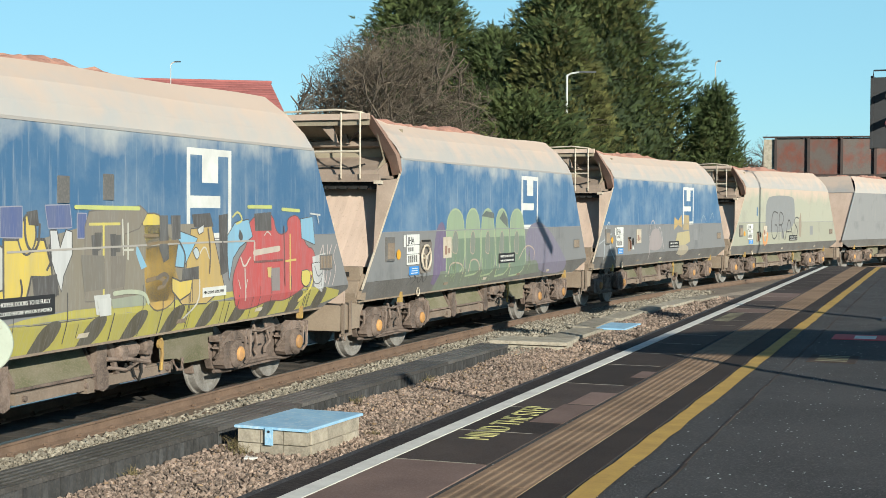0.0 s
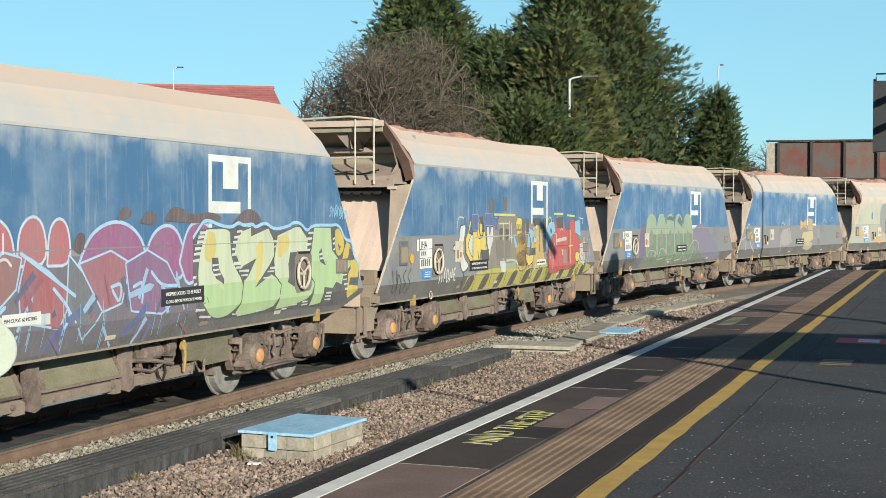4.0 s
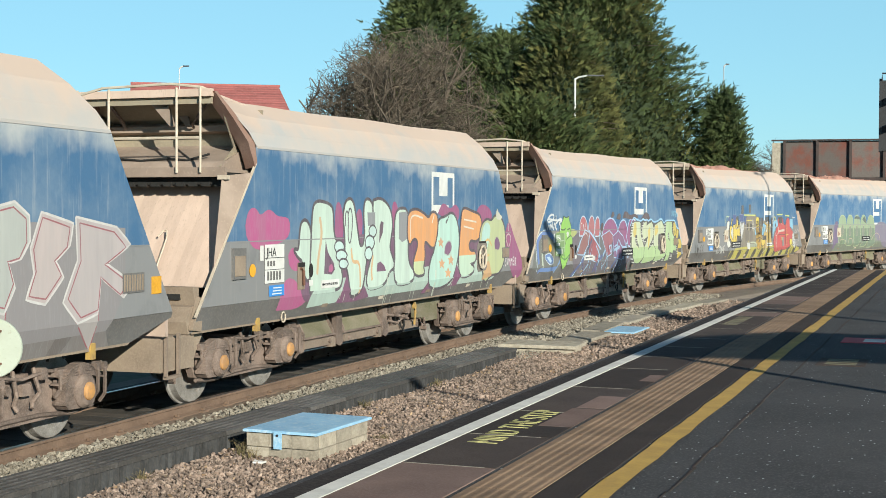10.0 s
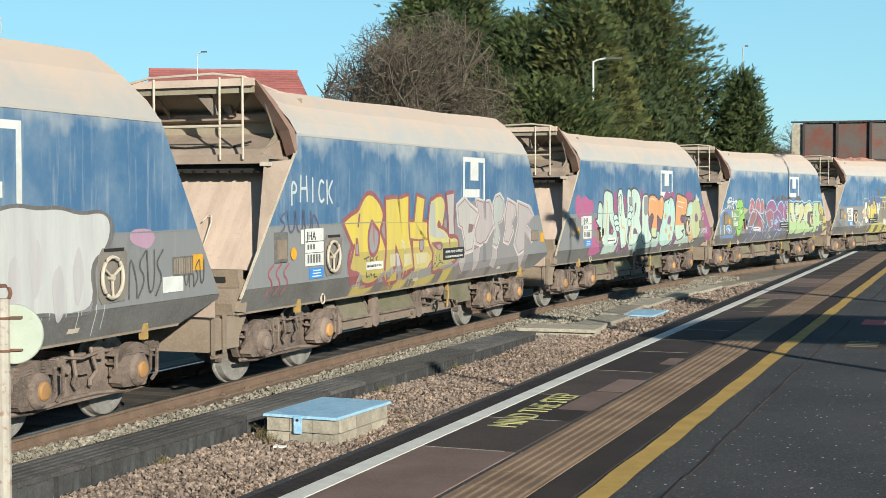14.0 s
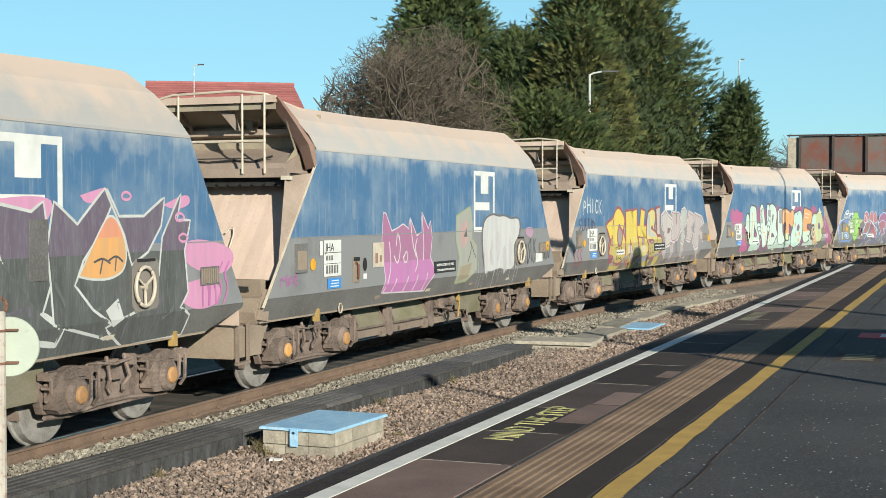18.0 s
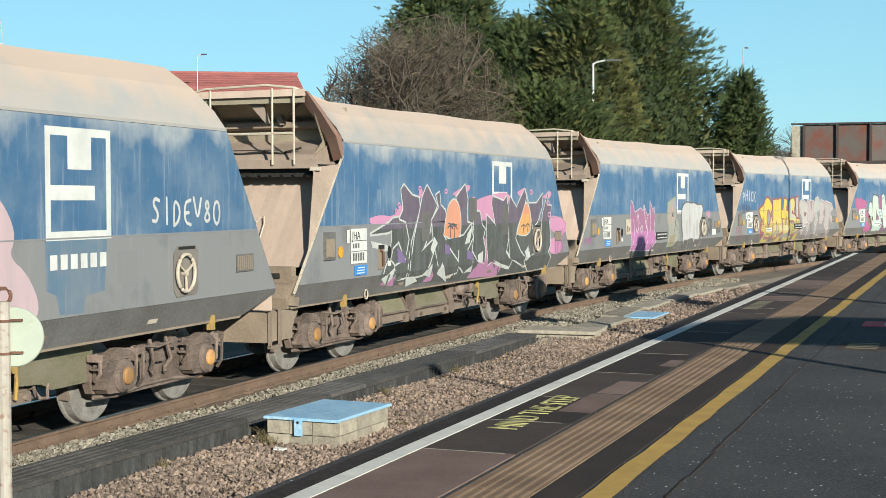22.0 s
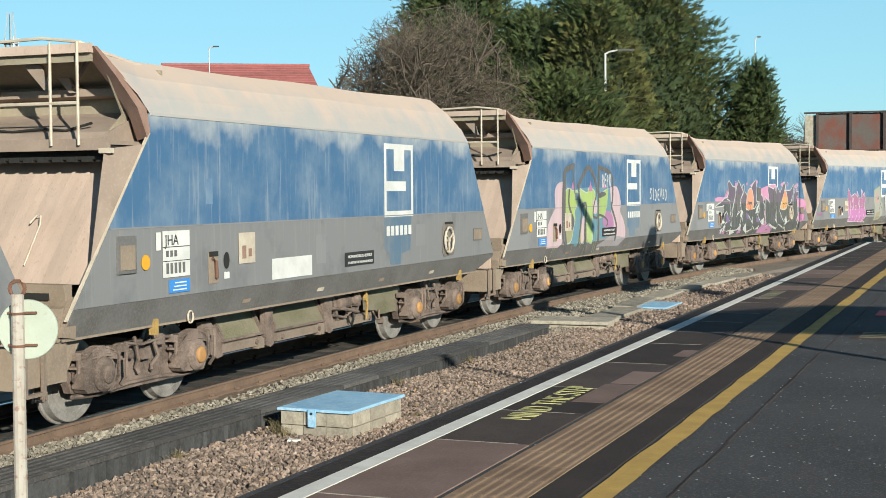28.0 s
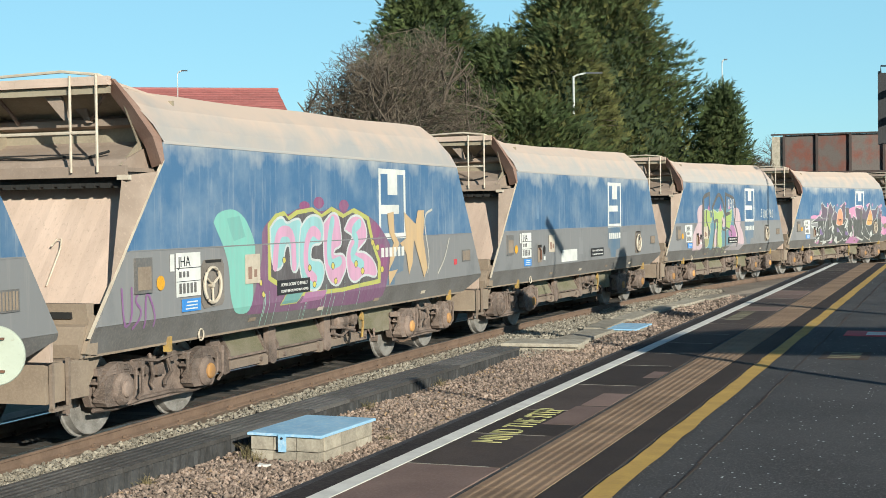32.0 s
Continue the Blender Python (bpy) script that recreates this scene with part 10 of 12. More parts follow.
def paint_8(w):
    CY, PI = (0.30, 0.60, 0.62), (0.68, 0.34, 0.52)
    slab(w, [(-3.94, 2.36), (-3.88, 2.45), (-3.71, 2.51), (-3.41, 2.53), (-3.15, 2.43), (-3, 2.28), (-2.87, 2.1), (-2.85, 1.92), (-2.96, 1.75), (-2.92, 1.45), (-2.99, 1.17), (-3.43, 1.19), (-3.55, 1.43), (-3.56, 1.78), (-3.68, 2.04), (-3.81, 2.19)], (0.20, 0.56, 0.47), None, 0.04, 0.00240, True)
    slab(w, [(-3.61, 2.41), (-3.27, 2.44), (-3.12, 2.17), (-3.43, 2.12), (-3.52, 2.24)], (0.16, 0.48, 0.42), None, 0.04, 0.00254, False)
    slab(w, [(-3.06, 1.16), (-2.89, 1.44), (-2.64, 1.91), (-2.69, 2.22), (-2.47, 2.38), (-2.01, 2.5), (-1.89, 2.44), (-1.64, 2.53), (-1.13, 2.57), (-0.8, 2.47), (-0.45, 2.57), (-0.01, 2.47), (0.37, 2.55), (0.92, 2.42), (1.29, 2.3), (1.56, 2.13), (1.89, 1.89), (1.79, 1.58), (1.6, 1.27), (1.52, 1.04), (-1.86, 1.12)], (0.17, 0.045, 0.15), None, 0.04, 0.00268, True)
    slab(w, [(-1.18, 2.57), (-1.24, 2.53), (-1.37, 2.51), (-1.49, 2.53), (-1.54, 2.57), (-1.49, 2.62), (-1.36, 2.64), (-1.23, 2.62)], (0.24, 0.03, 0.16), None, 0.04, 0.00282, True)
    slab(w, [(-0.7, 2.61), (-0.76, 2.55), (-0.89, 2.52), (-1.02, 2.55), (-1.08, 2.61), (-1.02, 2.68), (-0.89, 2.71), (-0.75, 2.68)], (0.24, 0.03, 0.16), None, 0.04, 0.00296, True)
    slab(w, [(0.18, 2.58), (0.12, 2.51), (-0.01, 2.48), (-0.15, 2.51), (-0.2, 2.57), (-0.14, 2.64), (-0.01, 2.67), (0.13, 2.64)], (0.24, 0.03, 0.16), None, 0.04, 0.00310, True)
    slab(w, [(1.39, 2.17), (1.32, 2.07), (1.16, 2.03), (1.01, 2.07), (0.95, 2.18), (1.01, 2.29), (1.17, 2.33), (1.32, 2.28)], (0.24, 0.03, 0.16), None, 0.04, 0.00324, True)
    slab(w, [(1.72, 1.74), (1.62, 1.58), (1.4, 1.52), (1.18, 1.6), (1.1, 1.77), (1.19, 1.92), (1.41, 1.98), (1.63, 1.91)], (0.24, 0.03, 0.16), None, 0.04, 0.00338, True)
    slab(w, [(-2.47, 2.31), (-2.27, 2.43), (-2.01, 2.47), (-1.89, 2.39), (-1.62, 2.48), (-1.11, 2.52), (-0.8, 2.42), (-0.45, 2.53), (-0.02, 2.42), (0.37, 2.51), (0.92, 2.38), (1.11, 1.99), (1.37, 1.68), (1.36, 1.37), (0.56, 1.35), (-0.06, 1.32), (-1.37, 1.32), (-2.04, 1.45), (-2.48, 1.6)], (0.50, 0.50, 0.08), (0.50, 0.50, 0.08), 0.03, 0.00352, False)
    slab(w, [(-2.42, 2.29), (-2.22, 2.4), (-1.97, 2.44), (-1.86, 2.37), (-1.59, 2.45), (-1.1, 2.49), (-0.8, 2.4), (-0.46, 2.49), (-0.05, 2.39), (0.32, 2.47), (0.85, 2.35), (1.03, 1.99), (1.28, 1.69), (1.27, 1.41), (0.51, 1.38), (-0.08, 1.35), (-1.35, 1.36), (-2, 1.48), (-2.42, 1.62)], (0.05, 0.04, 0.05), None, 0.04, 0.00366, False)
    slab(w, [(-2.41, 2.26), (-2.25, 2.37), (-2.06, 2.41), (-1.94, 2.3), (-1.7, 2.37), (-1.47, 2.37), (-1.52, 2.13), (-1.59, 1.66), (-1.81, 1.68), (-1.82, 2), (-1.91, 2.06), (-2.01, 2), (-2.08, 1.73), (-2.38, 1.72)], CY, (0.62, 0.66, 0.66), 0.035, 0.00380, True)
    slab(w, [(-1.48, 2.26), (-1.27, 2.4), (-0.99, 2.43), (-0.76, 2.35), (-0.77, 2.03), (-1.14, 2.04), (-1.21, 1.86), (-1.16, 1.78), (-0.8, 1.77), (-0.73, 1.57), (-0.95, 1.36), (-1.38, 1.42), (-1.53, 1.67), (-1.55, 2)], CY, (0.62, 0.66, 0.66), 0.035, 0.00394, True)
    slab(w, [(-0.72, 2.31), (-0.45, 2.46), (-0.21, 2.42), (-0.14, 2.17), (-0.12, 1.98), (-0.38, 1.95), (-0.43, 1.83), (-0.02, 1.85), (0.06, 1.66), (-0.09, 1.52), (-0.26, 1.39), (-0.57, 1.47), (-0.74, 1.77)], PI, (0.62, 0.66, 0.66), 0.035, 0.00408, True)
    slab(w, [(0.02, 2.22), (0.21, 2.39), (0.54, 2.42), (0.79, 2.3), (0.86, 2.07), (0.6, 1.96), (0.37, 1.85), (0.77, 1.85), (1.18, 1.67), (1.26, 1.44), (0.73, 1.54), (0.42, 1.41), (0.16, 1.47), (0.06, 1.74), (0.12, 1.95), (0.37, 2.12)], PI, (0.62, 0.66, 0.66), 0.035, 0.00422, True)
    tag(w, [[(-2.3, 1.76), (-2.24, 2.12), (-2.09, 2.24), (-1.75, 2.2), (-1.72, 1.74)]], PI, 0.15, 0.00436)
    tag(w, [[(-0.91, 2.15), (-1.12, 2.24), (-1.33, 2.06), (-1.36, 1.67), (-1.06, 1.53)]], PI, 0.15, 0.00450)
    tag(w, [[(-0.43, 2.35), (-0.57, 2.04), (-0.55, 1.69), (-0.19, 1.75)]], CY, 0.15, 0.00464)
    tag(w, [[(0.56, 2.3), (0.28, 2.19), (0.51, 2.01), (0.19, 1.8), (0.65, 1.67)]], CY, 0.15, 0.00478)
    slab(w, [(-1.17, 1.69), (-1.2, 1.65), (-1.25, 1.65), (-1.28, 1.69), (-1.25, 1.73), (-1.2, 1.73)], (0.68, 0.56, 0.06), BLK, 0.012, 0.00492, True)
    slab(w, [(-1.02, 1.45), (-1.05, 1.41), (-1.1, 1.41), (-1.13, 1.45), (-1.1, 1.49), (-1.05, 1.49)], (0.68, 0.56, 0.06), BLK, 0.012, 0.00506, True)
    slab(w, [(-0.38, 1.69), (-0.41, 1.64), (-0.47, 1.65), (-0.49, 1.69), (-0.46, 1.73), (-0.41, 1.73)], (0.68, 0.56, 0.06), BLK, 0.012, 0.00520, True)
    slab(w, [(-0.29, 1.46), (-0.32, 1.42), (-0.37, 1.42), (-0.4, 1.46), (-0.37, 1.5), (-0.31, 1.5)], (0.68, 0.56, 0.06), BLK, 0.012, 0.00534, True)
    slab(w, [(0.48, 1.68), (0.44, 1.64), (0.38, 1.64), (0.35, 1.69), (0.39, 1.73), (0.45, 1.73)], (0.68, 0.56, 0.06), BLK, 0.012, 0.00548, True)
    slab(w, [(0.73, 1.56), (0.69, 1.52), (0.63, 1.52), (0.6, 1.57), (0.63, 1.61), (0.7, 1.61)], (0.68, 0.56, 0.06), BLK, 0.012, 0.00562, True)
    slab(w, [(-2.68, 1.55), (-2.7, 1.52), (-2.74, 1.52), (-2.76, 1.56), (-2.74, 1.59), (-2.7, 1.59)], (0.68, 0.56, 0.06), BLK, 0.012, 0.00576, True)
    slab(w, [(-2.61, 1.39), (-2.63, 1.36), (-2.67, 1.36), (-2.69, 1.4), (-2.67, 1.44), (-2.63, 1.43)], (0.68, 0.56, 0.06), BLK, 0.012, 0.00590, True)
    slab(w, [(1.34, 1.91), (1.31, 1.86), (1.24, 1.87), (1.2, 1.91), (1.24, 1.96), (1.31, 1.96)], (0.68, 0.56, 0.06), BLK, 0.012, 0.00604, True)
    slab(w, [(1.52, 1.56), (1.48, 1.51), (1.41, 1.52), (1.38, 1.56), (1.42, 1.61), (1.49, 1.6)], (0.68, 0.56, 0.06), BLK, 0.012, 0.00618, True)
    slab(w, [(1.14, 1.99), (1.1, 1.95), (1.04, 1.95), (1.01, 1.99), (1.04, 2.04), (1.11, 2.04)], (0.68, 0.56, 0.06), BLK, 0.012, 0.00632, True)
    slab(w, [(-1.98, 1.82), (-2.01, 1.79), (-2.05, 1.79), (-2.08, 1.83), (-2.05, 1.87), (-2, 1.86)], (0.68, 0.56, 0.06), BLK, 0.012, 0.00646, True)
    slab(w, [(-2.13, 1.23), (-1.93, 1.39), (-1.43, 1.37), (-1.64, 1.23)], (0.12, 0.34, 0.32), (0.46, 0.46, 0.10), 0.015, 0.00660, False)
    slab(w, [(-1.53, 1.21), (-1.37, 1.35), (-0.63, 1.35), (-0.82, 1.22)], (0.40, 0.14, 0.32), None, 0.04, 0.00674, False)
    OR = (0.64, 0.42, 0.20)
    slab(w, [(1.69, 2.45), (1.96, 2.48), (1.99, 2.12), (2.2, 1.96), (1.94, 1.69), (1.71, 1.51), (1.81, 1.82), (1.95, 1.97), (1.77, 2.13)], OR, None, 0.04, 0.01120, False)
    slab(w, [(2.43, 2.47), (2.95, 2.27), (3.06, 2.5), (3.37, 2.5), (3.31, 2.01), (3.5, 1.5), (3.33, 1.34), (3.09, 1.69), (2.86, 2.02), (2.79, 1.62), (2.62, 1.42), (2.5, 1.79), (2.22, 1.96), (2.51, 2.03)], OR, None, 0.04, 0.01134, False)
    slab(w, [(1.71, 1.51), (2.11, 1.53), (1.74, 1.29)], OR, None, 0.04, 0.01148, False)
    tag(w, [[(3.5, 1.42), (3.61, 1.67), (3.36, 2.26), (3.43, 2.45), (3.75, 2.51)]], (0.60, 0.56, 0.48), 0.04, 0.01162)
    tag(w, [[(4.04, 1.39), (4.39, 1.63), (4.63, 1.98)]], (0.60, 0.56, 0.48), 0.035, 0.01176)
    scribble(w, -6.0, -5.3, 1.2, 1.65, (0.22, 0.06, 0.25), 3, 84, 0.035)
    drips(w, -3.6, 1.4, 1.25, (0.30, 0.5, 0.42), 14, 85)
    part("red_reflector", Shape().box(HALF + 0.002, HALF + 0.0115, 4.9, 5.05, 1.5, 1.6), red_mark, w)


# ---- the train ----
BLUE_LABEL = "blue and grey bogie hopper wagon, dusty, covered in graffiti"
WAGONS = {}
first = hopper_wagon(blue_paint, grey_paint, BLUE_LABEL)
for n in range(-6, 11):
    WAGONS[n] = first if n == -6 else copy_thing(first, Matrix.Identity(4))
for n, w in WAGONS.items():
    for ob in w.children:
        kind = ob.name.split(".")[0]
        if n in (-3, -4) and kind in ("upper_side_plate", "lower_side_plate"):
            ob.data = ob.data.copy()
            ob.data.materials[0] = cream_paint if n == -3 else grey_paint
            ob["label"] = "dusty cream paint" if n == -3 else "dusty grey paint"
        if kind == "stone_load" and n > 0:
            ob.matrix_basis = pose(0, 0, -0.22)
LABELS = {-6: "grey-blue bogie hopper wagon covered in stone dust", -5: "grey-blue bogie hopper wagon covered in stone dust", -4: "dull grey bogie hopper wagon covered in dust", -3: "cream bogie hopper wagon with black graffiti scrawls",
          -2: "blue and grey bogie hopper wagon with orange graffiti", -1: "blue and grey bogie hopper wagon with green bubble graffiti",
          0: "blue and grey bogie hopper wagon with yellow and red graffiti", 1: "blue and grey bogie hopper wagon with green, purple and lime graffiti",
          2: "blue and grey bogie hopper wagon with mint and orange graffiti", 3: "blue and grey bogie hopper wagon with bold yellow graffiti",
          4: "blue and grey bogie hopper wagon with pink letters and white blob", 5: "blue and grey bogie hopper wagon with black and orange graffiti",
          6: "blue and grey bogie hopper wagon with pink and green graffiti", 7: "clean blue and grey bogie hopper wagon without graffiti",
          8: "blue and grey bogie hopper wagon with teal and pink graffiti", 9: "blue and grey bogie hopper wagon at the rear", 10: "blue and grey bogie hopper wagon at the rear"}
PAINT = {0: paint_0, -1: paint_m1, -2: paint_m2, -3: paint_m3, 1: paint_1, 2: paint_2, 3: paint_3, 4: paint_4, 5: paint_5, 6: paint_6, 8: paint_8}
WHEELS = {0: [-4.08], -1: [-4.08], 2: [4.0], 3: [-4.05], 4: [4.0], 5: [4.0], 6: [4.0], 7: [4.0], 8: [-4.08], 1: [4.08], 9: [4.0], 10: [4.0]}
NOTICES = {0: -2.3, 1: 0.3, 2: None, 3: 0.45, 4: -0.52, 5: None, 6: -0.5, 8: -2.16}
CURVES = {0: 1.74, 1: -2.76, 2: -3.12, 3: -2.84}
for n, w in WAGONS.items():
    w["label"] = LABELS[n]
    side_fittings(w, WHEELS.get(n, []), n not in (-1, 0, 3, 8), n == 1, NOTICES.get(n, 0.0), CURVES.get(n), n not in (1, 2, 3, 5))
    if n not in (-3, -4):
        badge(w, 1.36)
    if n in (6, 7, 8):
        name_bars(w, 1.36)
    if n in (3, 7, 8):
        # a grimy cover on the rearmost axlebox
        for frame_ in [c for c in w.children if c.name.startswith("bogie_frame")]:
            for box_ in [c for c in frame_.children if c.name.startswith("axlebox")]:
                for cv in box_.children:
                    if cv.data.vertices[0].co.y < -5.5:
                        cv.data = cv.data.copy()
                        cv.data.materials[0] = bogie_steel
                        cv["label"] = "grimy brown axlebox cover"
    if n in PAINT:
        PAINT[n](w)
    if n == 7:
        part("blank_panel", Shape().box(HALF + 0.003, HALF + 0.007, -2.29, -1.15, 1.31, 1.58), white_paint, w, "blank white panel")
    for k in range(4):
        part("sill_mark", plate([(-3.0 + 2.1 * k, 1.06), (-2.80 + 2.1 * k, 1.06), (-2.78 + 2.1 * k, 1.11), (-2.98 + 2.1 * k, 1.11)], lambda z: side_x(z) + 0.013, 0.003), rail_white if k % 2 else headstock_steel, w)


# ---- lineside things ----
def trough_run():
    """A run of cable troughing with slotted lids, its side facing the platform."""
    prof = [(-0.265, 0.0), (0.265, 0.0), (0.265, 0.045)]
    for k in range(4, -1, -1):
        a = -0.25 + 0.105 * k
        prof += [(a + 0.065, 0.045), (a + 0.06, 0.05), (a + 0.005, 0.05), (a, 0.045)] + ([(a - 0.004, 0.008), (a - 0.036, 0.008)] if k else [])
    lid = Shape().prism(prof + [(-0.265, 0.045)], "y", 0.005, 0.995)
    lid_mesh = lid.mesh("lid")
    lid_mesh.materials.append(trough_lid_mat)
    side = Shape().box(-0.25, 0.25, 0.003, 0.997, 0, 0.34)
    rib = Shape().box(0.25, 0.264, 0, 0.05, 0.02, 0.33).mesh("rib")
    rib.materials.append(trough_mat)
    side_mesh = side.mesh("body")
    side_mesh.materials.append(trough_mat)
    y = 6.0
    while y < 22.9:
        x, yy, h = -7.54 + 0.012 * (y - 14), y, 0
        t = thing("cable_trough", None, None, "dark grey cable trough section with ribbed lid", "cable trough", "cable troughs beside the track")
        t.matrix_world = pose(x, yy, -1.20, 0, 0, -0.7)
        body = part("body", side_mesh, trough_mat, t)
        for k in range(8):
            part("rib", rib, trough_mat, body, at=pose(0, 0.03 + 0.12 * k, 0))
        l = part("lid", lid_mesh, trough_mat, t)
        l.matrix_basis = pose(0, 0, 0.3405)
        y += 1.0


trough_run()

# brick-sided chamber with a pale blue lid
ch = thing("cable_chamber", None, None, "low concrete block chamber with pale blue lid", "cable chamber")
ch.matrix_world = pose(-6.46, 13.30, -1.20, 0, 0, -2)
for z0, nb in ((0.0, 3), (0.155, 3), (0.31, 3)):
    for face in range(4):
        for k in range(nb if face % 2 == 0 else 3):
            L0 = 0.80 if face % 2 == 0 else 1.10
            shift = 0.13 if z0 == 0.155 else 0.0
            a0 = -L0 / 2 + k * L0 / 3
            b0 = a0 + L0 / 3 - 0.008
            if face == 0:
                s = Shape().box(a0, b0, -0.62, -0.52, z0, z0 + 0.145, 0.008)
            elif face == 2:
                s = Shape().box(a0, b0, 0.52, 0.62, z0, z0 + 0.145, 0.008)
            elif face == 1:
                s = Shape().box(0.31, 0.405, a0 + 0.03, b0 + 0.03, z0, z0 + 0.145, 0.008)
            else:
                s = Shape().box(-0.405, -0.31, a0 + 0.03, b0 + 0.03, z0, z0 + 0.145, 0.008)
            part("block", s, concrete, ch)
lidp = part("lid", Shape().box(-0.43, 0.43, -0.65, 0.65, 0.457, 0.485, 0.008), blue_lid, ch, "pale blue plastic lid")
part("clasp", Shape().box(-0.06, 0.03, -0.665, -0.652, 0.30, 0.48), blue_lid, lidp, "pale blue clasp plate")
part("lid_bolt", Shape().lathe([(0, 0.014), (0.008, 0.014)], "y", (-0.015, -0.674, 0.44), 10), dark_metal, lidp)

# pale concrete slabs across the trough and the far route
for x, y, lx, ly, rz, lab in ((-7.17, 24.6, 1.45, 0.95, 3, "pale concrete cover slab"), (-7.02, 26.9, 0.62, 2.4, 0, "pale concrete trough lid"), (-7.25, 29.6, 0.5, 2.4, 3, "pale concrete trough lid"),
                              (-7.2, 32.1, 0.5, 2.4, 0, "pale concrete trough lid"), (-7.1, 34.7, 0.5, 2.4, -1, "pale concrete trough lid"), (-6.9, 37.2, 0.5, 2.4, -3, "pale concrete trough lid"), (-6.6, 39.6, 0.5, 2.2, -5, "pale concrete trough lid")):
    s = Shape().box(-lx / 2, lx / 2, -ly / 2, ly / 2, 0, 0.06, 0.012).box(-lx / 2 + 0.08, lx / 2 - 0.08, -ly / 2 + 0.06, ly / 2 - 0.06, -0.24, 0.0)
    thing("concrete_cover", s, concrete, lab + " lying on the ballast", "cover slab", "concrete covers along the route", at=pose(x, y, -0.92 if lx > 1 else -0.98, 0, 0, rz))
ch2 = thing("inspection_cover", Shape().box(-0.32, 0.32, -0.75, 0.75, -0.16, 0.0, 0.01), concrete, "small chamber with pale blue cover", "chamber", at=pose(-6.65, 29.2, -0.97))
part("cover", Shape().box(-0.34, 0.34, -0.78, 0.78, 0.001, 0.03, 0.008), blue_lid, ch2, "pale blue cover")

# round sign seen from behind on a post
sg = thing("lineside_sign", None, None, "round lineside sign seen from behind on a chalky post", "railway sign")
sg.matrix_world = pose(-5.83, 7.24, -1.2, 0, 0, 22)
part("post", Shape().lathe([(0, 0.042), (2.07, 0.042), (2.075, 0.036)], "z", (0, 0, 0), 12), post_paint, sg, "chalky white post with rust", smooth=False)
part("disc", Shape().lathe([(0.055, 0.19), (0.062, 0.195), (0.075, 0.195), (0.08, 0.19)], "y", (0.045, 0, 1.84), 40), disc_back, sg, "pale green disc back")
for z in (1.74, 1.95):
    cl = Shape().lathe([(z - 0.008, 0.048), (z + 0.008, 0.048)], "z", (0, 0, 0), 12).box(-0.075, 0.11, 0.03, 0.055, z - 0.007, z + 0.007)
    part("clamp", cl, rust_iron, sg)
part("top_ring", Shape().tube([(0.05 * math.cos(a), 0, 2.11 + 0.05 * math.sin(a)) for a in [k * math.pi / 5 for k in range(11)]], 0.014, 6), rust_iron, sg, "rusted iron ring")

# signal on the platform
sx, sy = -0.66, 20.5
sig = thing("colour_light_signal", None, None, "black colour light signal showing red on the platform", "signal")
sig.matrix_world = pose(sx, sy, 0)
part("post", Shape().lathe([(0, 0.09), (2.5, 0.09)], "z", (0, 0, 0), 16), pale_metal, sig, "grey signal post")
part("base_plate", Shape().box(-0.2, 0.2, -0.2, 0.2, 0, 0.03, 0.005), dark_metal, sig)
hd = part("head", Shape().prism([(-0.36, 2.43), (0.36, 2.43), (0.36, 3.42), (-0.36, 3.42), (-0.38, 3.34), (-0.38, 2.5)], "y", -0.05, 0.16), signal_black, sig, "matt black backboard")
for x in (-0.40, 0.36):
    part("head_rim", Shape().box(x, x + 0.04, -0.10, 0.17, 2.42, 3.44), signal_black, hd)
part("top_bar", Shape().tube([(-0.36, -0.12, 3.42), (-0.36, -0.12, 3.51), (0.36, -0.12, 3.51), (0.36, -0.12, 3.42)], 0.012, 6), dark_metal, sig)
for z, m, lab in ((2.74, lamp_red, "lit red lens"), (3.12, signal_black, "dark unlit lens")):
    part("lens", Shape().lathe([(-0.075, 0.13), (-0.052, 0.14)], "y", (-0.02, 0, z), 24), m, hd, lab)
    hood = Shape()
    hood.raw([(-0.02 + 0.17 * math.cos(a), yy, z + 0.17 * math.sin(a)) for yy in (-0.05, -0.34) for a in [math.pi * k / 12 for k in range(13)]], [(k, k + 1, k + 14, k + 13) for k in range(12)])
    part("hood", hood, signal_black, hd, "matt black lamp hood")

# girder bridge over the line
br = thing("girder_bridge", None, None, "rusting plate girder bridge over the railway", "bridge")
br.matrix_world = pose(-11.4, 89.3, 0, 0, 0, 4.5)
for k in range(24):
    part("web_panel", Shape().box(1.18 + 2.0 * k, 3.10 + 2.0 * k, -0.02, 0.02, 3.9, 6.18), girder_mat, br, "rust-streaked web plate" if k == 0 else "")
    part("stiffener", Shape().box(1.02 + 2.0 * k, 1.18 + 2.0 * k, -0.22, 0.05, 3.88, 6.2), girder_dark, br)
part("end_panel", Shape().box(0.35, 1.02, -0.04, 0.04, 3.9, 6.1), concrete, br, "pale grey end panel")
part("top_flange", Shape().box(0.3, 50, -0.26, 0.26, 6.2, 6.28), girder_dark, br)
part("bottom_flange", Shape().box(0.5, 50, -0.30, 0.4, 3.74, 3.88), girder_dark, br)
part("deck", Shape().box(0.4, 50, 0.3, 9, 3.7, 4.6), girder_dark, br)
part("abutment", Shape().box(-4, 0.4, -0.1, 9, -1.3, 3.6), wall_brick, br, "brick abutment")
part("abutment", Shape().box(36, 50, 0.45, 9, -1.3, 3.69), wall_brick, br, "brick abutment")

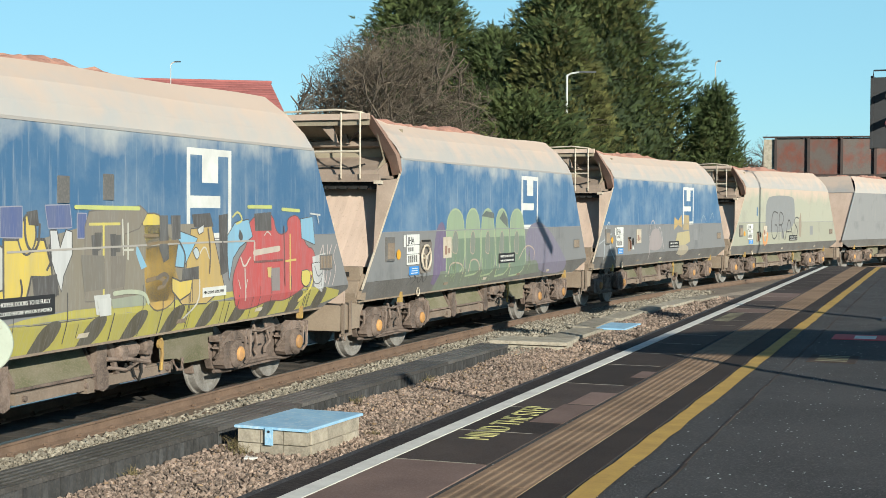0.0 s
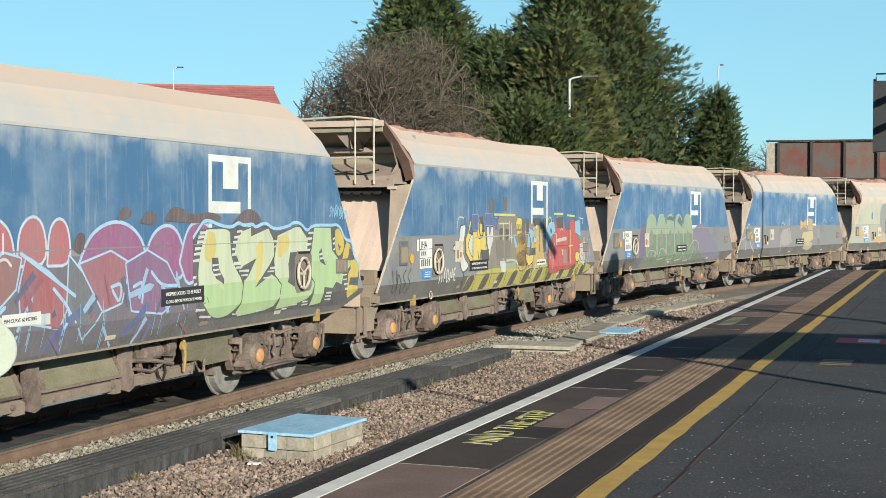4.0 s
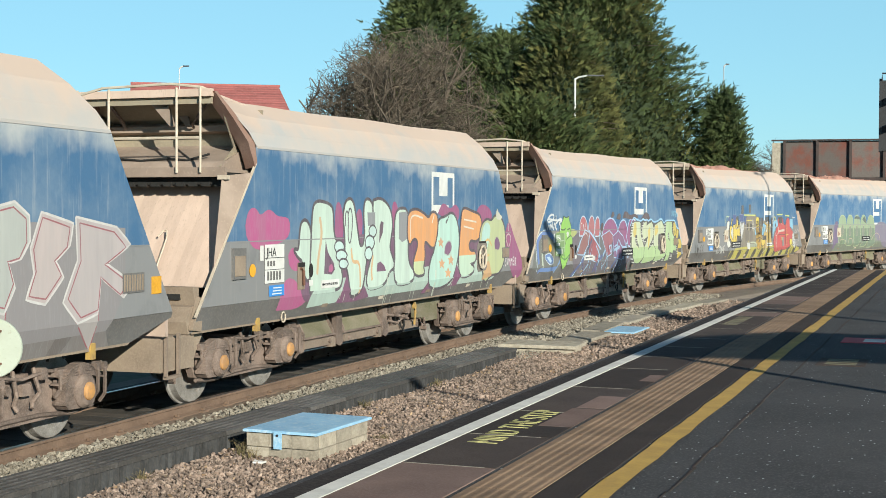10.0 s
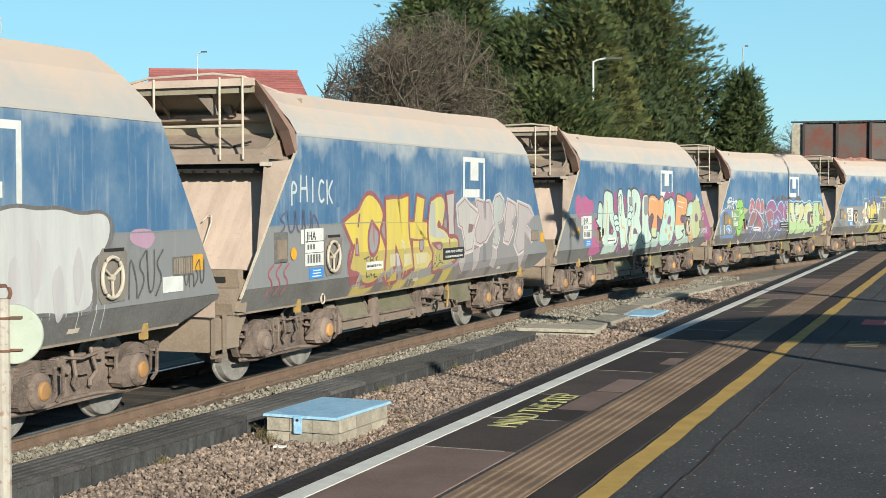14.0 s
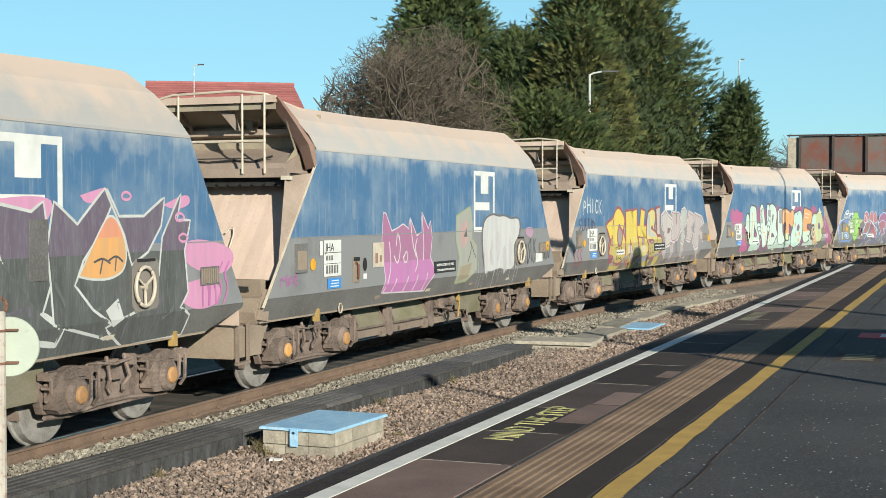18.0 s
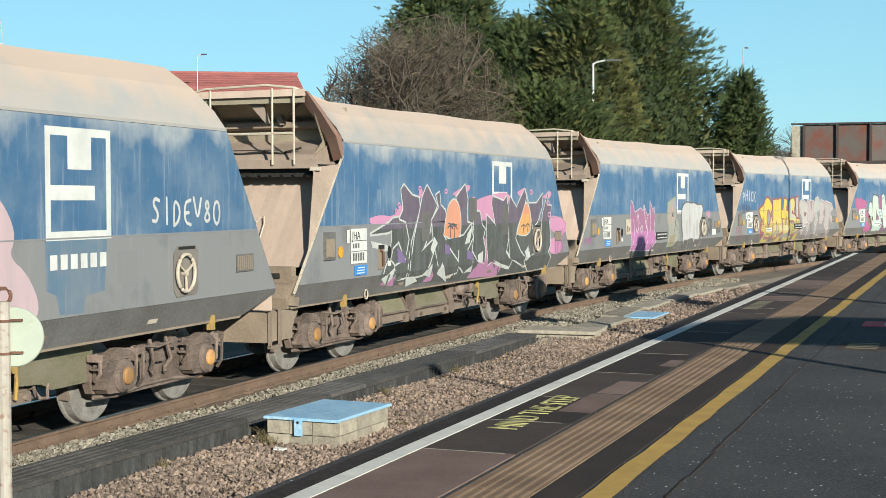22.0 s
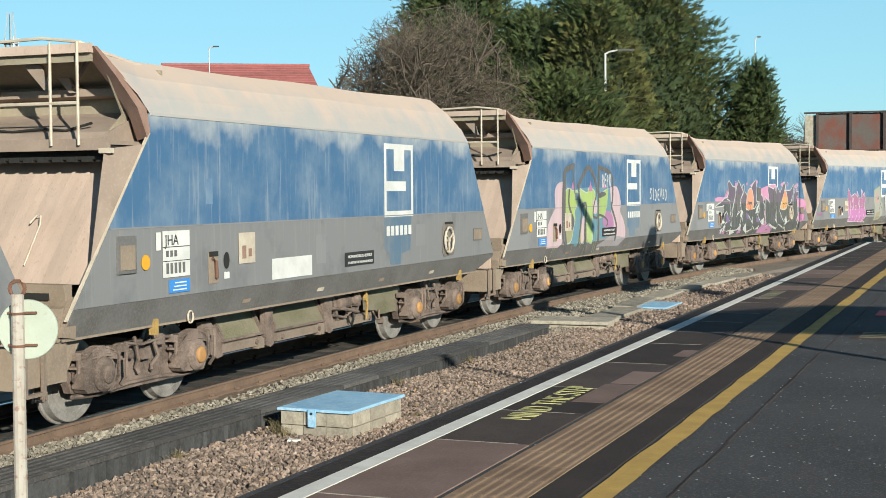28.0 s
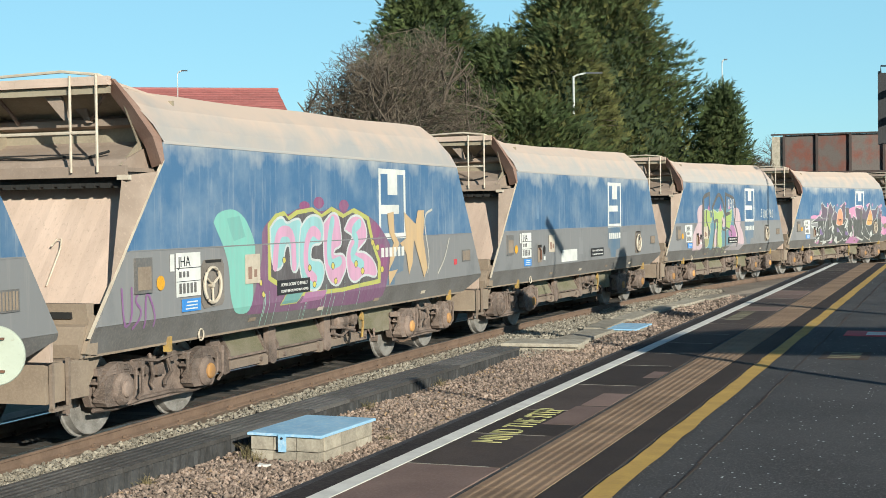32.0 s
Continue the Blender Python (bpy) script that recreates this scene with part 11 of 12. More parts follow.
# red roofed building behind the trees
bd = thing("red_roofed_building", None, None, "building with weathered red tiled roof", "building")
bd.matrix_world = pose(-41.2, 80.2, -1.3, 0, 0, 31)
LB = 9.0
part("wall", Shape().box(-LB, 0.9, -5.4, 5.4, 0, 6.6), wall_brick, bd, "brown brick walls")
for k in range(27):
    z0, z1 = 6.5 + 4.5 * k / 27, 6.5 + 4.5 * (k + 1) / 27
    y0, y1 = -5.9 + 5.9 * k / 27, -5.9 + 5.9 * (k + 1) / 27
    xr0, xr1 = 1.5 - 1.5 * k / 27, 1.5 - 1.5 * (k + 1) / 27
    part("tile_course", Shape().raw([(-LB - 0.3, y0, z0 + 0.03), (xr0, y0, z0 + 0.03), (xr1, y1, z1), (-LB - 0.3, y1, z1), (-LB - 0.3, y0, z0 - 0.03), (xr0, y0, z0 - 0.03), (xr1, y1, z1 - 0.04), (-LB - 0.3, y1, z1 - 0.04)],
                                    [(0, 1, 2, 3), (7, 6, 5, 4), (0, 4, 5, 1), (1, 5, 6, 2), (3, 2, 6, 7), (0, 3, 7, 4)]), roof_red, bd)
part("rear_slope", Shape().raw([(-LB - 0.3, 0, 10.98), (0, 0, 10.98), (1.5, 5.9, 6.5), (-LB - 0.3, 5.9, 6.5)], [(0, 1, 2, 3)]), roof_red, bd)
part("hip", Shape().raw([(0, 0, 10.97), (1.5, -5.9, 6.5), (1.5, 5.9, 6.5)], [(0, 1, 2)]), roof_red, bd)
part("ridge", Shape().tube([(-LB - 0.3, 0, 11.0), (0.1, 0, 11.0)], 0.09, 8), roof_red, bd, "clay ridge")
part("roof_vent", Shape().box(-1.4, -1.0, -2.4, -2.0, 8.9, 9.5), pale_metal, bd, "small grey roof vent")


def street_lamp(x, y, top, arm, turn, label, base=-1.3):
    s = thing("street_lamp", None, None, label, "street lamp", "street lamps")
    s.matrix_world = pose(x, y, base, 0, 0, turn)
    h = top - base
    thick = 0.07 if arm > 0.7 else 0.035
    part("column", Shape().tube([(0, 0, 0), (0, 0, h * 0.5), (0, 0, h)], thick, 8, 0.75 * thick), pale_metal, s)
    part("bracket", Shape().tube([(0, 0, h - 0.05), (0.12 * arm, 0, h + 0.05), (0.45 * arm, 0, h + 0.14)], 0.045, 6), pale_metal, s)
    part("lantern", Shape().prism([(0.42 * arm, -0.09), (0.98 * arm, -0.07), (arm, 0), (0.98 * arm, 0.07), (0.42 * arm, 0.09)], "z", h + 0.10, h + 0.17), dark_metal, s, "dark lantern head")
    return s


street_lamp(-17.62, 65.8, 8.17, 1.42, 20, "white street lamp column with dark lantern beside trees")
street_lamp(-44.0, 72.7, 10.2, 0.6, 20, "thin pale lamp column before the red roof")
street_lamp(-12.5, 79.0, 9.9, 0.3, 20, "thin distant lamp column")
# unseen lamp columns added for shadows across the platform; the near one replaces a wire
for x, y, h in ((1.7, 10.3, 2.75), (4.6, 39.8, 8.0)):
    c = street_lamp(x, y, h, 0.8, 90 if h > 5 else 180, "unseen grey lamp column, added for its shadow", 0.0)
    if h > 7:
        part("bracket", Shape().tube([(0, 0, h - 0.05), (-0.1, 0, h + 0.05), (-0.36, 0, h + 0.14)], 0.045, 6), pale_metal, c)
        part("lantern", Shape().prism([(-0.34, -0.09), (-0.78, -0.07), (-0.8, 0), (-0.78, 0.07), (-0.34, 0.09)], "z", h + 0.10, h + 0.17), dark_metal, c, "dark lantern head")
# unseen tilted bar on a thin mast, added to cast a slanting shadow
fl = thing("platform_floodlight", None, None, "unseen slim mast with a tilted bar, added for its shadow", "lamp")
fl.matrix_world = pose(1.0, 20.75, 0)
part("mast", Shape().tube([(0, 0, 0), (0, 0, 2.6), (0, 0, 5.2)], 0.03, 8, 0.02), pale_metal, fl)
part("floodlight_bar", Shape().prism([(-0.62, 5.52), (-0.48, 5.68), (0.62, 4.98), (0.50, 4.80)], "x", -0.06, 0.06), dark_metal, fl, "dark tilted bar that casts the slanting shadow")
# unseen board added beside the platform, shaped so its shadow falls across the ballast
nb_ = thing("station_name_board", None, None, "unseen board on two posts, added for its shadow", "sign")
for y in (25.6, 27.3):
    part("post", Shape().lathe([(0, 0.05), (4.4, 0.05)], "z", (1.05, y, 0), 10), pale_metal, nb_)
part("board", Shape().box(1.11, 1.15, 24.9, 27.5, 3.2, 4.15, 0.01), white_paint, nb_, "plain white board")
part("finial_panel", Shape().prism([(25.6, 4.152), (26.9, 4.152), (26.5, 4.75), (26.0, 4.75)], "x", 1.115, 1.145), white_paint, nb_)
part("lower_panel", Shape().box(1.11, 1.15, 25.8, 27.2, 2.2, 2.85, 0.01), white_paint, nb_, "small white panel below the board")
# distant lattice mast
ms = thing("lattice_mast", None, None, "distant grey lattice mast", "mast")
ms.matrix_world = pose(-93.6, 116.0, -1.3)
for a in (-0.45, 0.45):
    for b in (-0.45, 0.45):
        part("leg", Shape().tube([(a, b, 0), (a, b, 17.6), (a * 0.4, b * 0.4, 21.4)], 0.05, 4), pale_metal, ms)
for k in range(20):
    z = 17.6 * k / 20
    part("lattice_bar", Shape().tube([(-0.45, -0.45, z), (0.45, -0.45, z + 0.88)], 0.035, 4).tube([(0.45, 0.45, z), (-0.45, 0.45, z + 0.88)], 0.035, 4), pale_metal, ms)
for z, r in ((17.3, 1.1), (18.2, 0.8)):
    part("antenna_ring", Shape().lathe([(z, r), (z + 0.12, r), (z + 0.12, r - 0.1), (z, r - 0.1)], "z", (0, 0, 0), 10), pale_metal, ms, "pale antenna ring")
for a, b in ((-0.9, 0.3), (0.8, -0.5), (0.2, 0.95)):
    part("antenna", Shape().tube([(a, b, 16.6), (a, b, 18.9)], 0.09, 6), pale_metal, ms, "slim upright antenna")
# unseen flat roof added over the platform's far side; its shadow crosses the lines
cn = thing("platform_canopy", None, None, "unseen flat roof on steel posts, added for its shadow", "canopy")
cn.matrix_world = pose(6.7, 6.7, 0)
part("canopy_roof", Shape().prism([(0.15, -1.7), (0.45, 0.36), (1.6, 1.75), (2.75, 1.8), (3.4, 3.4), (8.0, 7.0), (8.0, -3.6), (2.65, -1.45)], "z", 4.52, 4.70), dark_metal, cn, "flat dark roof, outlined to shape the shadow")
for x, y in ((3.0, 0.4), (7.4, 5.0), (7.4, -2.6)):
    part("canopy_post", Shape().lathe([(0, 0.09), (4.52, 0.09)], "z", (x, y, 0), 10), pale_metal, cn)

# platform details
cop = {}
rng = random.Random(5)
y = 2.9
joint = Shape().box(0, 0.52, 0, 0.014, -0.004, 0.0035).mesh("slab_joint")
joint.materials.append(concrete)
while y < 40.3:
    L1 = round(min(rng.choice((0.9, 1.2, 1.2, 1.6)), Y1 - y), 2)
    dark = not (y < 7.0 or 23.5 < y < 25.5) and rng.random() < 0.97
    key = (dark, L1)
    if key not in cop:
        cop[key] = Shape().box(0, 0.60, 0, L1 - 0.016, -0.004, 0.003, 0.003).mesh("coping_slab")
        cop[key].materials.append(dark_coping if dark else coping_mat)
    ob = part("coping_slab", cop[key], coping_mat, platform)
    ob.matrix_basis = pose(-3.158, y, 0)
    y += L1
    ob = part("slab_joint", joint, concrete, platform)
    ob.matrix_basis = pose(-3.150, y - 0.015, 0)
for u0, v0, lu, lv in ((-2.80, 9.5, 0.245, 0.95), (-2.78, 10.5, 0.225, 0.75), (-2.70, 12.4, 0.14, 0.5)):
    part("worn_patch", Shape().box(u0, u0 + lu, v0, v0 + lv, 0.0031, 0.0045), coping_mat, platform, "pale worn patch")
tac = Shape().box(0, 0.395, 0.001, 0.399, -0.004, 0.002)
for k in range(6):
    tac.prism([(0.025 + 0.062 * k, 0.002), (0.035 + 0.062 * k, 0.0055), (0.055 + 0.062 * k, 0.0055), (0.065 + 0.062 * k, 0.002)], "y", 0.006, 0.394)
tac_mesh = tac.mesh("tactile_slab")
tac_mesh.materials.append(tactile_mat)
y = 4.0
while y < 40.0:
    ob = part("tactile_slab", tac_mesh, tactile_mat, platform)
    ob.matrix_basis = pose(-2.52, y, 0.001)
    y += 0.40
lettering("MIND THE STEP", 0.30, text_yellow, platform, pose(-2.83, 8.62, 0.0042, 0, 0, 90) @ Matrix.Diagonal((0.78, 1, 1, 1)), label="faded yellow floor lettering")
for k in range(7):
    part("faded_bar", Shape().box(-3.05, -2.84, 19.3 + 0.24 * k, 19.44 + 0.24 * k, 0.003, 0.0045), faded_text, platform)
rm = part("floor_sign", Shape().box(-1.30, 0.4, 17.15, 17.85, -0.003, 0.003), red_mark, platform, "red painted floor sign with white bars")
part("floor_sign_bar", Shape().box(-1.05, -0.80, 17.3, 17.7, 0.003, 0.005), line_white, rm)
fp = part("floor_patch", Shape().box(-1.34, -0.86, 14.45, 15.2, -0.003, 0.002), dark_coping, platform, "dark patch with faded yellow bars")
for k in range(4):
    part("patch_bar", Shape().box(-1.26, -0.95, 14.55 + 0.16 * k, 14.63 + 0.16 * k, 0.002, 0.004), faded_text, fp)


# ---- trees ----
def conifer(x, y, rx, ry, top, seed, label, count, olive=0.0, lean=0.0, base=-1.3, power=0.62, cut_low=1.5):
    """A broad dark conifer: trunk, limbs, an added solid core coloured as shade and many small sprays on drooping limbs
    with gaps between them.
    """
    rng = np.random.default_rng(seed)
    t = thing("conifer", None, None, label, "tree", "conifers behind the railway")
    t.matrix_world = pose(x, y, base)
    h = top - base
    tr = Shape().tube([(0, 0, 0), (0.05, 0, h * 0.4), (0, 0.05, h * 0.97)], 0.42, 9, 0.04)
    part("trunk", tr, bark, t)

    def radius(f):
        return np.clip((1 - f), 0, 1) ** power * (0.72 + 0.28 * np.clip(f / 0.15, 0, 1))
    # inner mass: solid core that fills the gaps with painted shade
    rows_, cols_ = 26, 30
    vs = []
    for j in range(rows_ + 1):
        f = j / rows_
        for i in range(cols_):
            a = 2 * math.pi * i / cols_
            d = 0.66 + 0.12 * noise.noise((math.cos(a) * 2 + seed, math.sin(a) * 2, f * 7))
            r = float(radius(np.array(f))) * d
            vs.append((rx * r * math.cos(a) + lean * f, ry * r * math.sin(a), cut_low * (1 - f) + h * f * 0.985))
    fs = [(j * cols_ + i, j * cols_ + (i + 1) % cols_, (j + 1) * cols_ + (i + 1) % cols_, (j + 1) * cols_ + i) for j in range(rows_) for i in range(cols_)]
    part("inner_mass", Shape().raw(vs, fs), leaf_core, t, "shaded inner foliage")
    lim = Shape()
    nb = 2400 if rx > 8 else 1300 if rx > 6 else 700
    tips = []
    for k in range(nb):
        f = rng.uniform(0.02, 0.97) ** 0.9
        a = rng.uniform(0, 2 * math.pi)
        r = float(radius(np.array(f))) * (rng.uniform(0.76, 1.04) + (0.18 if k % 7 == 0 else 0.0))
        z = cut_low * (1 - f) + h * f
        p0 = Vector((lean * f, 0, min(z + 0.2, h * 0.96)))
        p1 = Vector((rx * r * math.cos(a) + lean * f, ry * r * math.sin(a), z + rng.uniform(-0.2, 0.3) + 0.25 * r))
        if k < 120:
            lim.tube([p0, (p0 + p1) / 2 + Vector((0, 0, 0.15)), p1], 0.06, 4, 0.012, False)
        tips.append((p0, p1, f))
    part("branchwork", lim, bark, t)
    # sprays: flat feathers along the outer half of each limb, each a midrib with pointed blades on both sides
    per = max(14, count // (8 * nb))
    V, V2 = [], []
    ribs = np.array([0.0, 0.22, 0.42, 0.60, 0.76, 0.90, 1.0])
    for (p0, p1, f) in tips:
        d = np.array(p1 - p0)
        dn = d / (np.linalg.norm(d) + 1e-6)
        g = rng.uniform(0.42, 1.06, per) ** 0.62
        spread = (0.15 + 0.50 * (1.1 - g))[:, None]
        c = np.array(p0) + d * g[:, None] + rng.normal(0, 1, (per, 3)) * spread
        ax = dn * 0.8 + rng.normal(0, 0.36, (per, 3)) + np.array([0, 0, 0.55])
        ax /= np.linalg.norm(ax, axis=1)[:, None]
        sd = np.cross(ax, rng.normal(0, 0.6, (per, 3)) + dn)
        sd /= np.linalg.norm(sd, axis=1)[:, None] + 1e-6
        nrm = np.cross(ax, sd)
        ln = rng.uniform(0.22, 0.52, per)
        rib = c[:, None] + ax[:, None] * (ribs[None, :, None] * ln[:, None, None]) - nrm[:, None] * (0.18 * ln[:, None, None] * ribs[None, :, None] ** 2)
        mid = 0.5 * (ribs[:-1] + ribs[1:])
        reach = (0.34 * ln[:, None] * (1.12 - mid) * rng.uniform(0.7, 1.2, (per, 6)))[:, :, None]
        out = rib[:, :-1] + ax[:, None] * (reach * 1.1)
        fan = np.concatenate([rib, out + sd[:, None] * reach, out - sd[:, None] * reach], 1)
        use_olive = rng.random() < olive * (1.6 if 0.25 < f < 0.8 else 0.5)
        (V2 if use_olive else V).append(fan)
    tri = np.array([(k, k + 7, k + 1) for k in range(6)] + [(k, k + 1, k + 13) for k in range(6)])
    for name, lst, mat_ in (("crown", V, leaf_green), ("crown_lighter", V2, leaf_olive)):
        if not lst:
            continue
        arr = np.concatenate(lst)
        me = bpy.data.meshes.new(name)
        me.from_pydata(arr.reshape(-1, 3).tolist(), [], (tri[None] + 19 * np.arange(len(arr))[:, None, None]).reshape(-1, 3).tolist())
        me.materials.append(mat_)
        part(name, me, mat_, t, "dark green conifer sprays" if name == "crown" else "olive and bronze sprays", kind="stuff")
    return t


conifer(-19.0, 74.0, 10.4, 7.5, 17.6, 3, "very broad dark green conifer behind the railway", 330000, 0.18, 0.0, power=0.92)
conifer(-27.0, 70.0, 6.6, 5.6, 13.8, 4, "tall dark green conifer behind the bare tree", 140000, 0.04, 0.0, power=0.52)
conifer(-23.4, 72.0, 4.0, 3.2, 11.3, 9, "narrow dark conifer between two broad ones", 76000, 0.12, 0.0, power=0.8)
conifer(-18.6, 67.6, 4.4, 3.2, 11.2, 5, "conifer with olive and bronze foliage", 90000, 0.75, 0.0, power=0.62)
conifer(-19.6, 63.4, 6.4, 3.0, 6.6, 6, "lower dark green conifer before the taller ones", 80000, 0.15, 0.0, power=0.5)
conifer(-11.6, 73.0, 2.2, 2.2, 7.6, 7, "small dark conifer at the edge of the group", 20000, 0.05, 0.0, power=0.8)
conifer(-22.2, 69.0, 4.6, 3.8, 10.6, 8, "dark green conifer between two taller ones", 70000, 0.14, 0.0, power=0.6)


def bare_tree(x, y, rx, top, seed, label, limbs=9, base=-1.3, depth=7):
    """A dense leafless dome: limbs from a short trunk, forked again and again, that end at the crown's outline."""
    rng = random.Random(seed)
    t = thing("bare_tree", None, None, label, "tree", "bare trees")
    t.matrix_world = pose(x, y, base)
    wood, twigs = Shape(), Shape()
    h = top - base
    mid = 0.52 * h

    def inside(q):
        s = 1.0 + 0.16 * noise.noise((q.x * 0.5 + seed, q.y * 0.5, q.z * 0.5))
        return (q.x / rx) ** 2 + (q.y / rx) ** 2 + ((q.z - mid) / (h - mid)) ** 2 < s

    def grow(p, d, length, r, lv):
        pts = [p]
        q, dd = p.copy(), d.copy()
        for k in range(3):
            dd = (dd + Vector((rng.gauss(0, 0.22), rng.gauss(0, 0.22), rng.gauss(0.0, 0.18)))).normalized()
            q = q + dd * length / 3
            if lv > 0 and len(pts) > 1 and not inside(q):
                break
            pts.append(q.copy())
        (wood if lv < 3 else twigs).tube(pts, r, 6 if lv < 2 else 3, r * 0.6, False)
        if lv >= depth or (lv > 1 and not inside(q)):
            return
        for k in range(4 if lv < 3 else 3):
            side = dd.orthogonal().normalized()
            side.rotate(Matrix.Rotation(rng.uniform(0, 2 * math.pi), 3, dd))
            tilt = rng.uniform(0.35, 1.15)
            nd = dd * math.cos(tilt) + side * math.sin(tilt)
            nd.z = nd.z * 0.95 + 0.10
            grow(pts[min(len(pts) - 1, rng.choice((1, 2, 3, 3)) if lv else rng.choice((2, 3)))], nd.normalized(), max(0.45, length * rng.uniform(0.62, 0.84)), max(0.011, r * 0.56), lv + 1)

    for k in range(limbs):
        a = 2 * math.pi * k / limbs + rng.uniform(-0.3, 0.3)
        el = (0.35, 0.8, 1.3)[k % 3]
        grow(Vector((0.15 * math.cos(a), 0.15 * math.sin(a), 0.22 * h)), Vector((math.cos(a) * math.cos(el), math.sin(a) * math.cos(el), math.sin(el))).normalized(), (rx * 0.5, 0.3 * h, 0.36 * h)[k % 3], 0.035 * rx, 0)
    part("trunk", Shape().tube([(0, 0, 0), (0, 0, 0.24 * h)], 0.36, 9, 0.3), bark, t)
    part("branchwork", wood, bark, t)
    part("twig_mass", twigs, twig_mat, t, "dense tangle of fine bare twigs", kind="stuff")
    return t


bare_tree(-22.5, 55.6, 4.5, 9.75, 21, "dense leafless tree with tangled grey-brown twigs", 15, depth=6)
bare_tree(-13.6, 108.0, 3.2, 7.4, 22, "distant leafless tree behind the bridge", 6, depth=4)
bare_tree(-17.0, 106.0, 3.0, 6.8, 23, "distant leafless tree behind the bridge", 6, depth=4)
bare_tree(-11.5, 84.0, 2.3, 4.9, 25, "dense leafless scrub beside the bridge", 9, depth=6)


# ---- ballast stones, nearest last ----
def stones(name, regions, mat_, label, seed):
    rng = np.random.default_rng(seed)
    base = np.array([(1, 0, 0), (-1, 0, 0), (0, 1, 0), (0, -1, 0), (0, 0, 1), (0, 0, -1), (0.6, 0.6, 0.5), (-0.6, -0.6, 0.5)], float)
    tri = np.array([(4, 0, 6), (4, 6, 2), (0, 2, 6), (4, 2, 1), (4, 1, 7), (4, 7, 3), (1, 3, 7), (4, 3, 0), (5, 2, 0), (5, 1, 2), (5, 3, 1), (5, 0, 3)])
    V, Fs, off = [], [], 0
    for (x0, x1, y0, y1, n, z, r0, r1, hump) in regions:
        c = np.stack([rng.uniform(x0, x1, n), y0 + (y1 - y0) * rng.random(n) ** 1.25, np.zeros(n)], 1)
        c[:, 2] = z + rng.uniform(-0.01, 0.03, n) + hump * np.sin(c[:, 0] * 2.1 + c[:, 1] * 0.7) + hump * 0.6 * np.sin(c[:, 1] * 2.3 + 1)
        r = rng.uniform(r0, r1, (n, 1, 1))
        k = rng.uniform(0.65, 1.3, (n, 8, 1))
        ang = rng.uniform(0, 6.283, n)
        tl = rng.uniform(-0.7, 0.7, n)
        p = base[None] * k * r * rng.uniform(0.6, 1.15, (n, 1, 3))
        yz = p[:, :, 1] * np.cos(tl)[:, None] - p[:, :, 2] * np.sin(tl)[:, None]
        zz = p[:, :, 1] * np.sin(tl)[:, None] + p[:, :, 2] * np.cos(tl)[:, None]
        xx = p[:, :, 0] * np.cos(ang)[:, None] - yz * np.sin(ang)[:, None]
        yy = p[:, :, 0] * np.sin(ang)[:, None] + yz * np.cos(ang)[:, None]
        p = np.stack([xx, yy, zz], 2) + c[:, None, :]
        V.append(p.reshape(-1, 3))
        Fs.append((tri[None] + (np.arange(n) * 8)[:, None, None] + off).reshape(-1, 3))
        off += n * 8
    me = bpy.data.meshes.new(name)
    me.from_pydata(np.concatenate(V).tolist(), [], np.concatenate(Fs).tolist())
    me.materials.append(mat_)
    tagged(new(name, me), label, "ballast stones", kind="stuff")


stones("ballast_stones", [(-7.27, -4.4, 6.5, 24.0, 66000, RAIL - 0.105, 0.011, 0.033, 0.018), (-7.0, -4.4, 23.0, 41.0, 10000, RAIL - 0.105, 0.022, 0.045, 0.018)], stone_mat, "loose brown and buff ballast stones", 7)
stones("ballast_stones", [(-9.0, -7.82, 6.0, 45.0, 30000, RAIL - 0.165, 0.016, 0.036, 0.012), (-8.0, -6.9, 22.9, 44.0, 7000, RAIL - 0.11, 0.022, 0.045, 0.015), (-10.4, -9.6, 8.0, 40.0, 10, RAIL - 0.18, 0.025, 0.04, 0.01)], grey_stone_mat, "grey-green ballast stones beside the rails", 8)


# dead leaves and dry weeds on the ballast
def scatter_leaves():
    rng = np.random.default_rng(44)
    n = 1500
    c = np.stack([rng.uniform(-7.2, -4.2, n), rng.uniform(7.0, 24.0, n), np.full(n, RAIL - 0.065)], 1)
    c[:, 2] += rng.uniform(0, 0.025, n)
    d = rng.normal(0, 1, (n, 3)) * np.array([1, 1, 0.35])
    d /= np.linalg.norm(d, axis=1)[:, None]
    e = np.cross(d, rng.normal(0, 1, (n, 3)) * 0.4 + np.array([0, 0, 1]))
    e /= np.linalg.norm(e, axis=1)[:, None]
    r = rng.uniform(0.014, 0.036, (n, 1))
    q = np.stack([c - d * r, c + e * r * 0.5, c + d * r, c - e * r * 0.5], 1).reshape(-1, 3)
    me = bpy.data.meshes.new("dead_leaves")
    me.from_pydata(q.tolist(), [], np.arange(4 * n).reshape(-1, 4).tolist())
    me.materials.append(leaf_litter)
    tagged(new("dead_leaves", me), "brown dead leaves scattered over the ballast", "dead leaves", kind="stuff")


scatter_leaves()


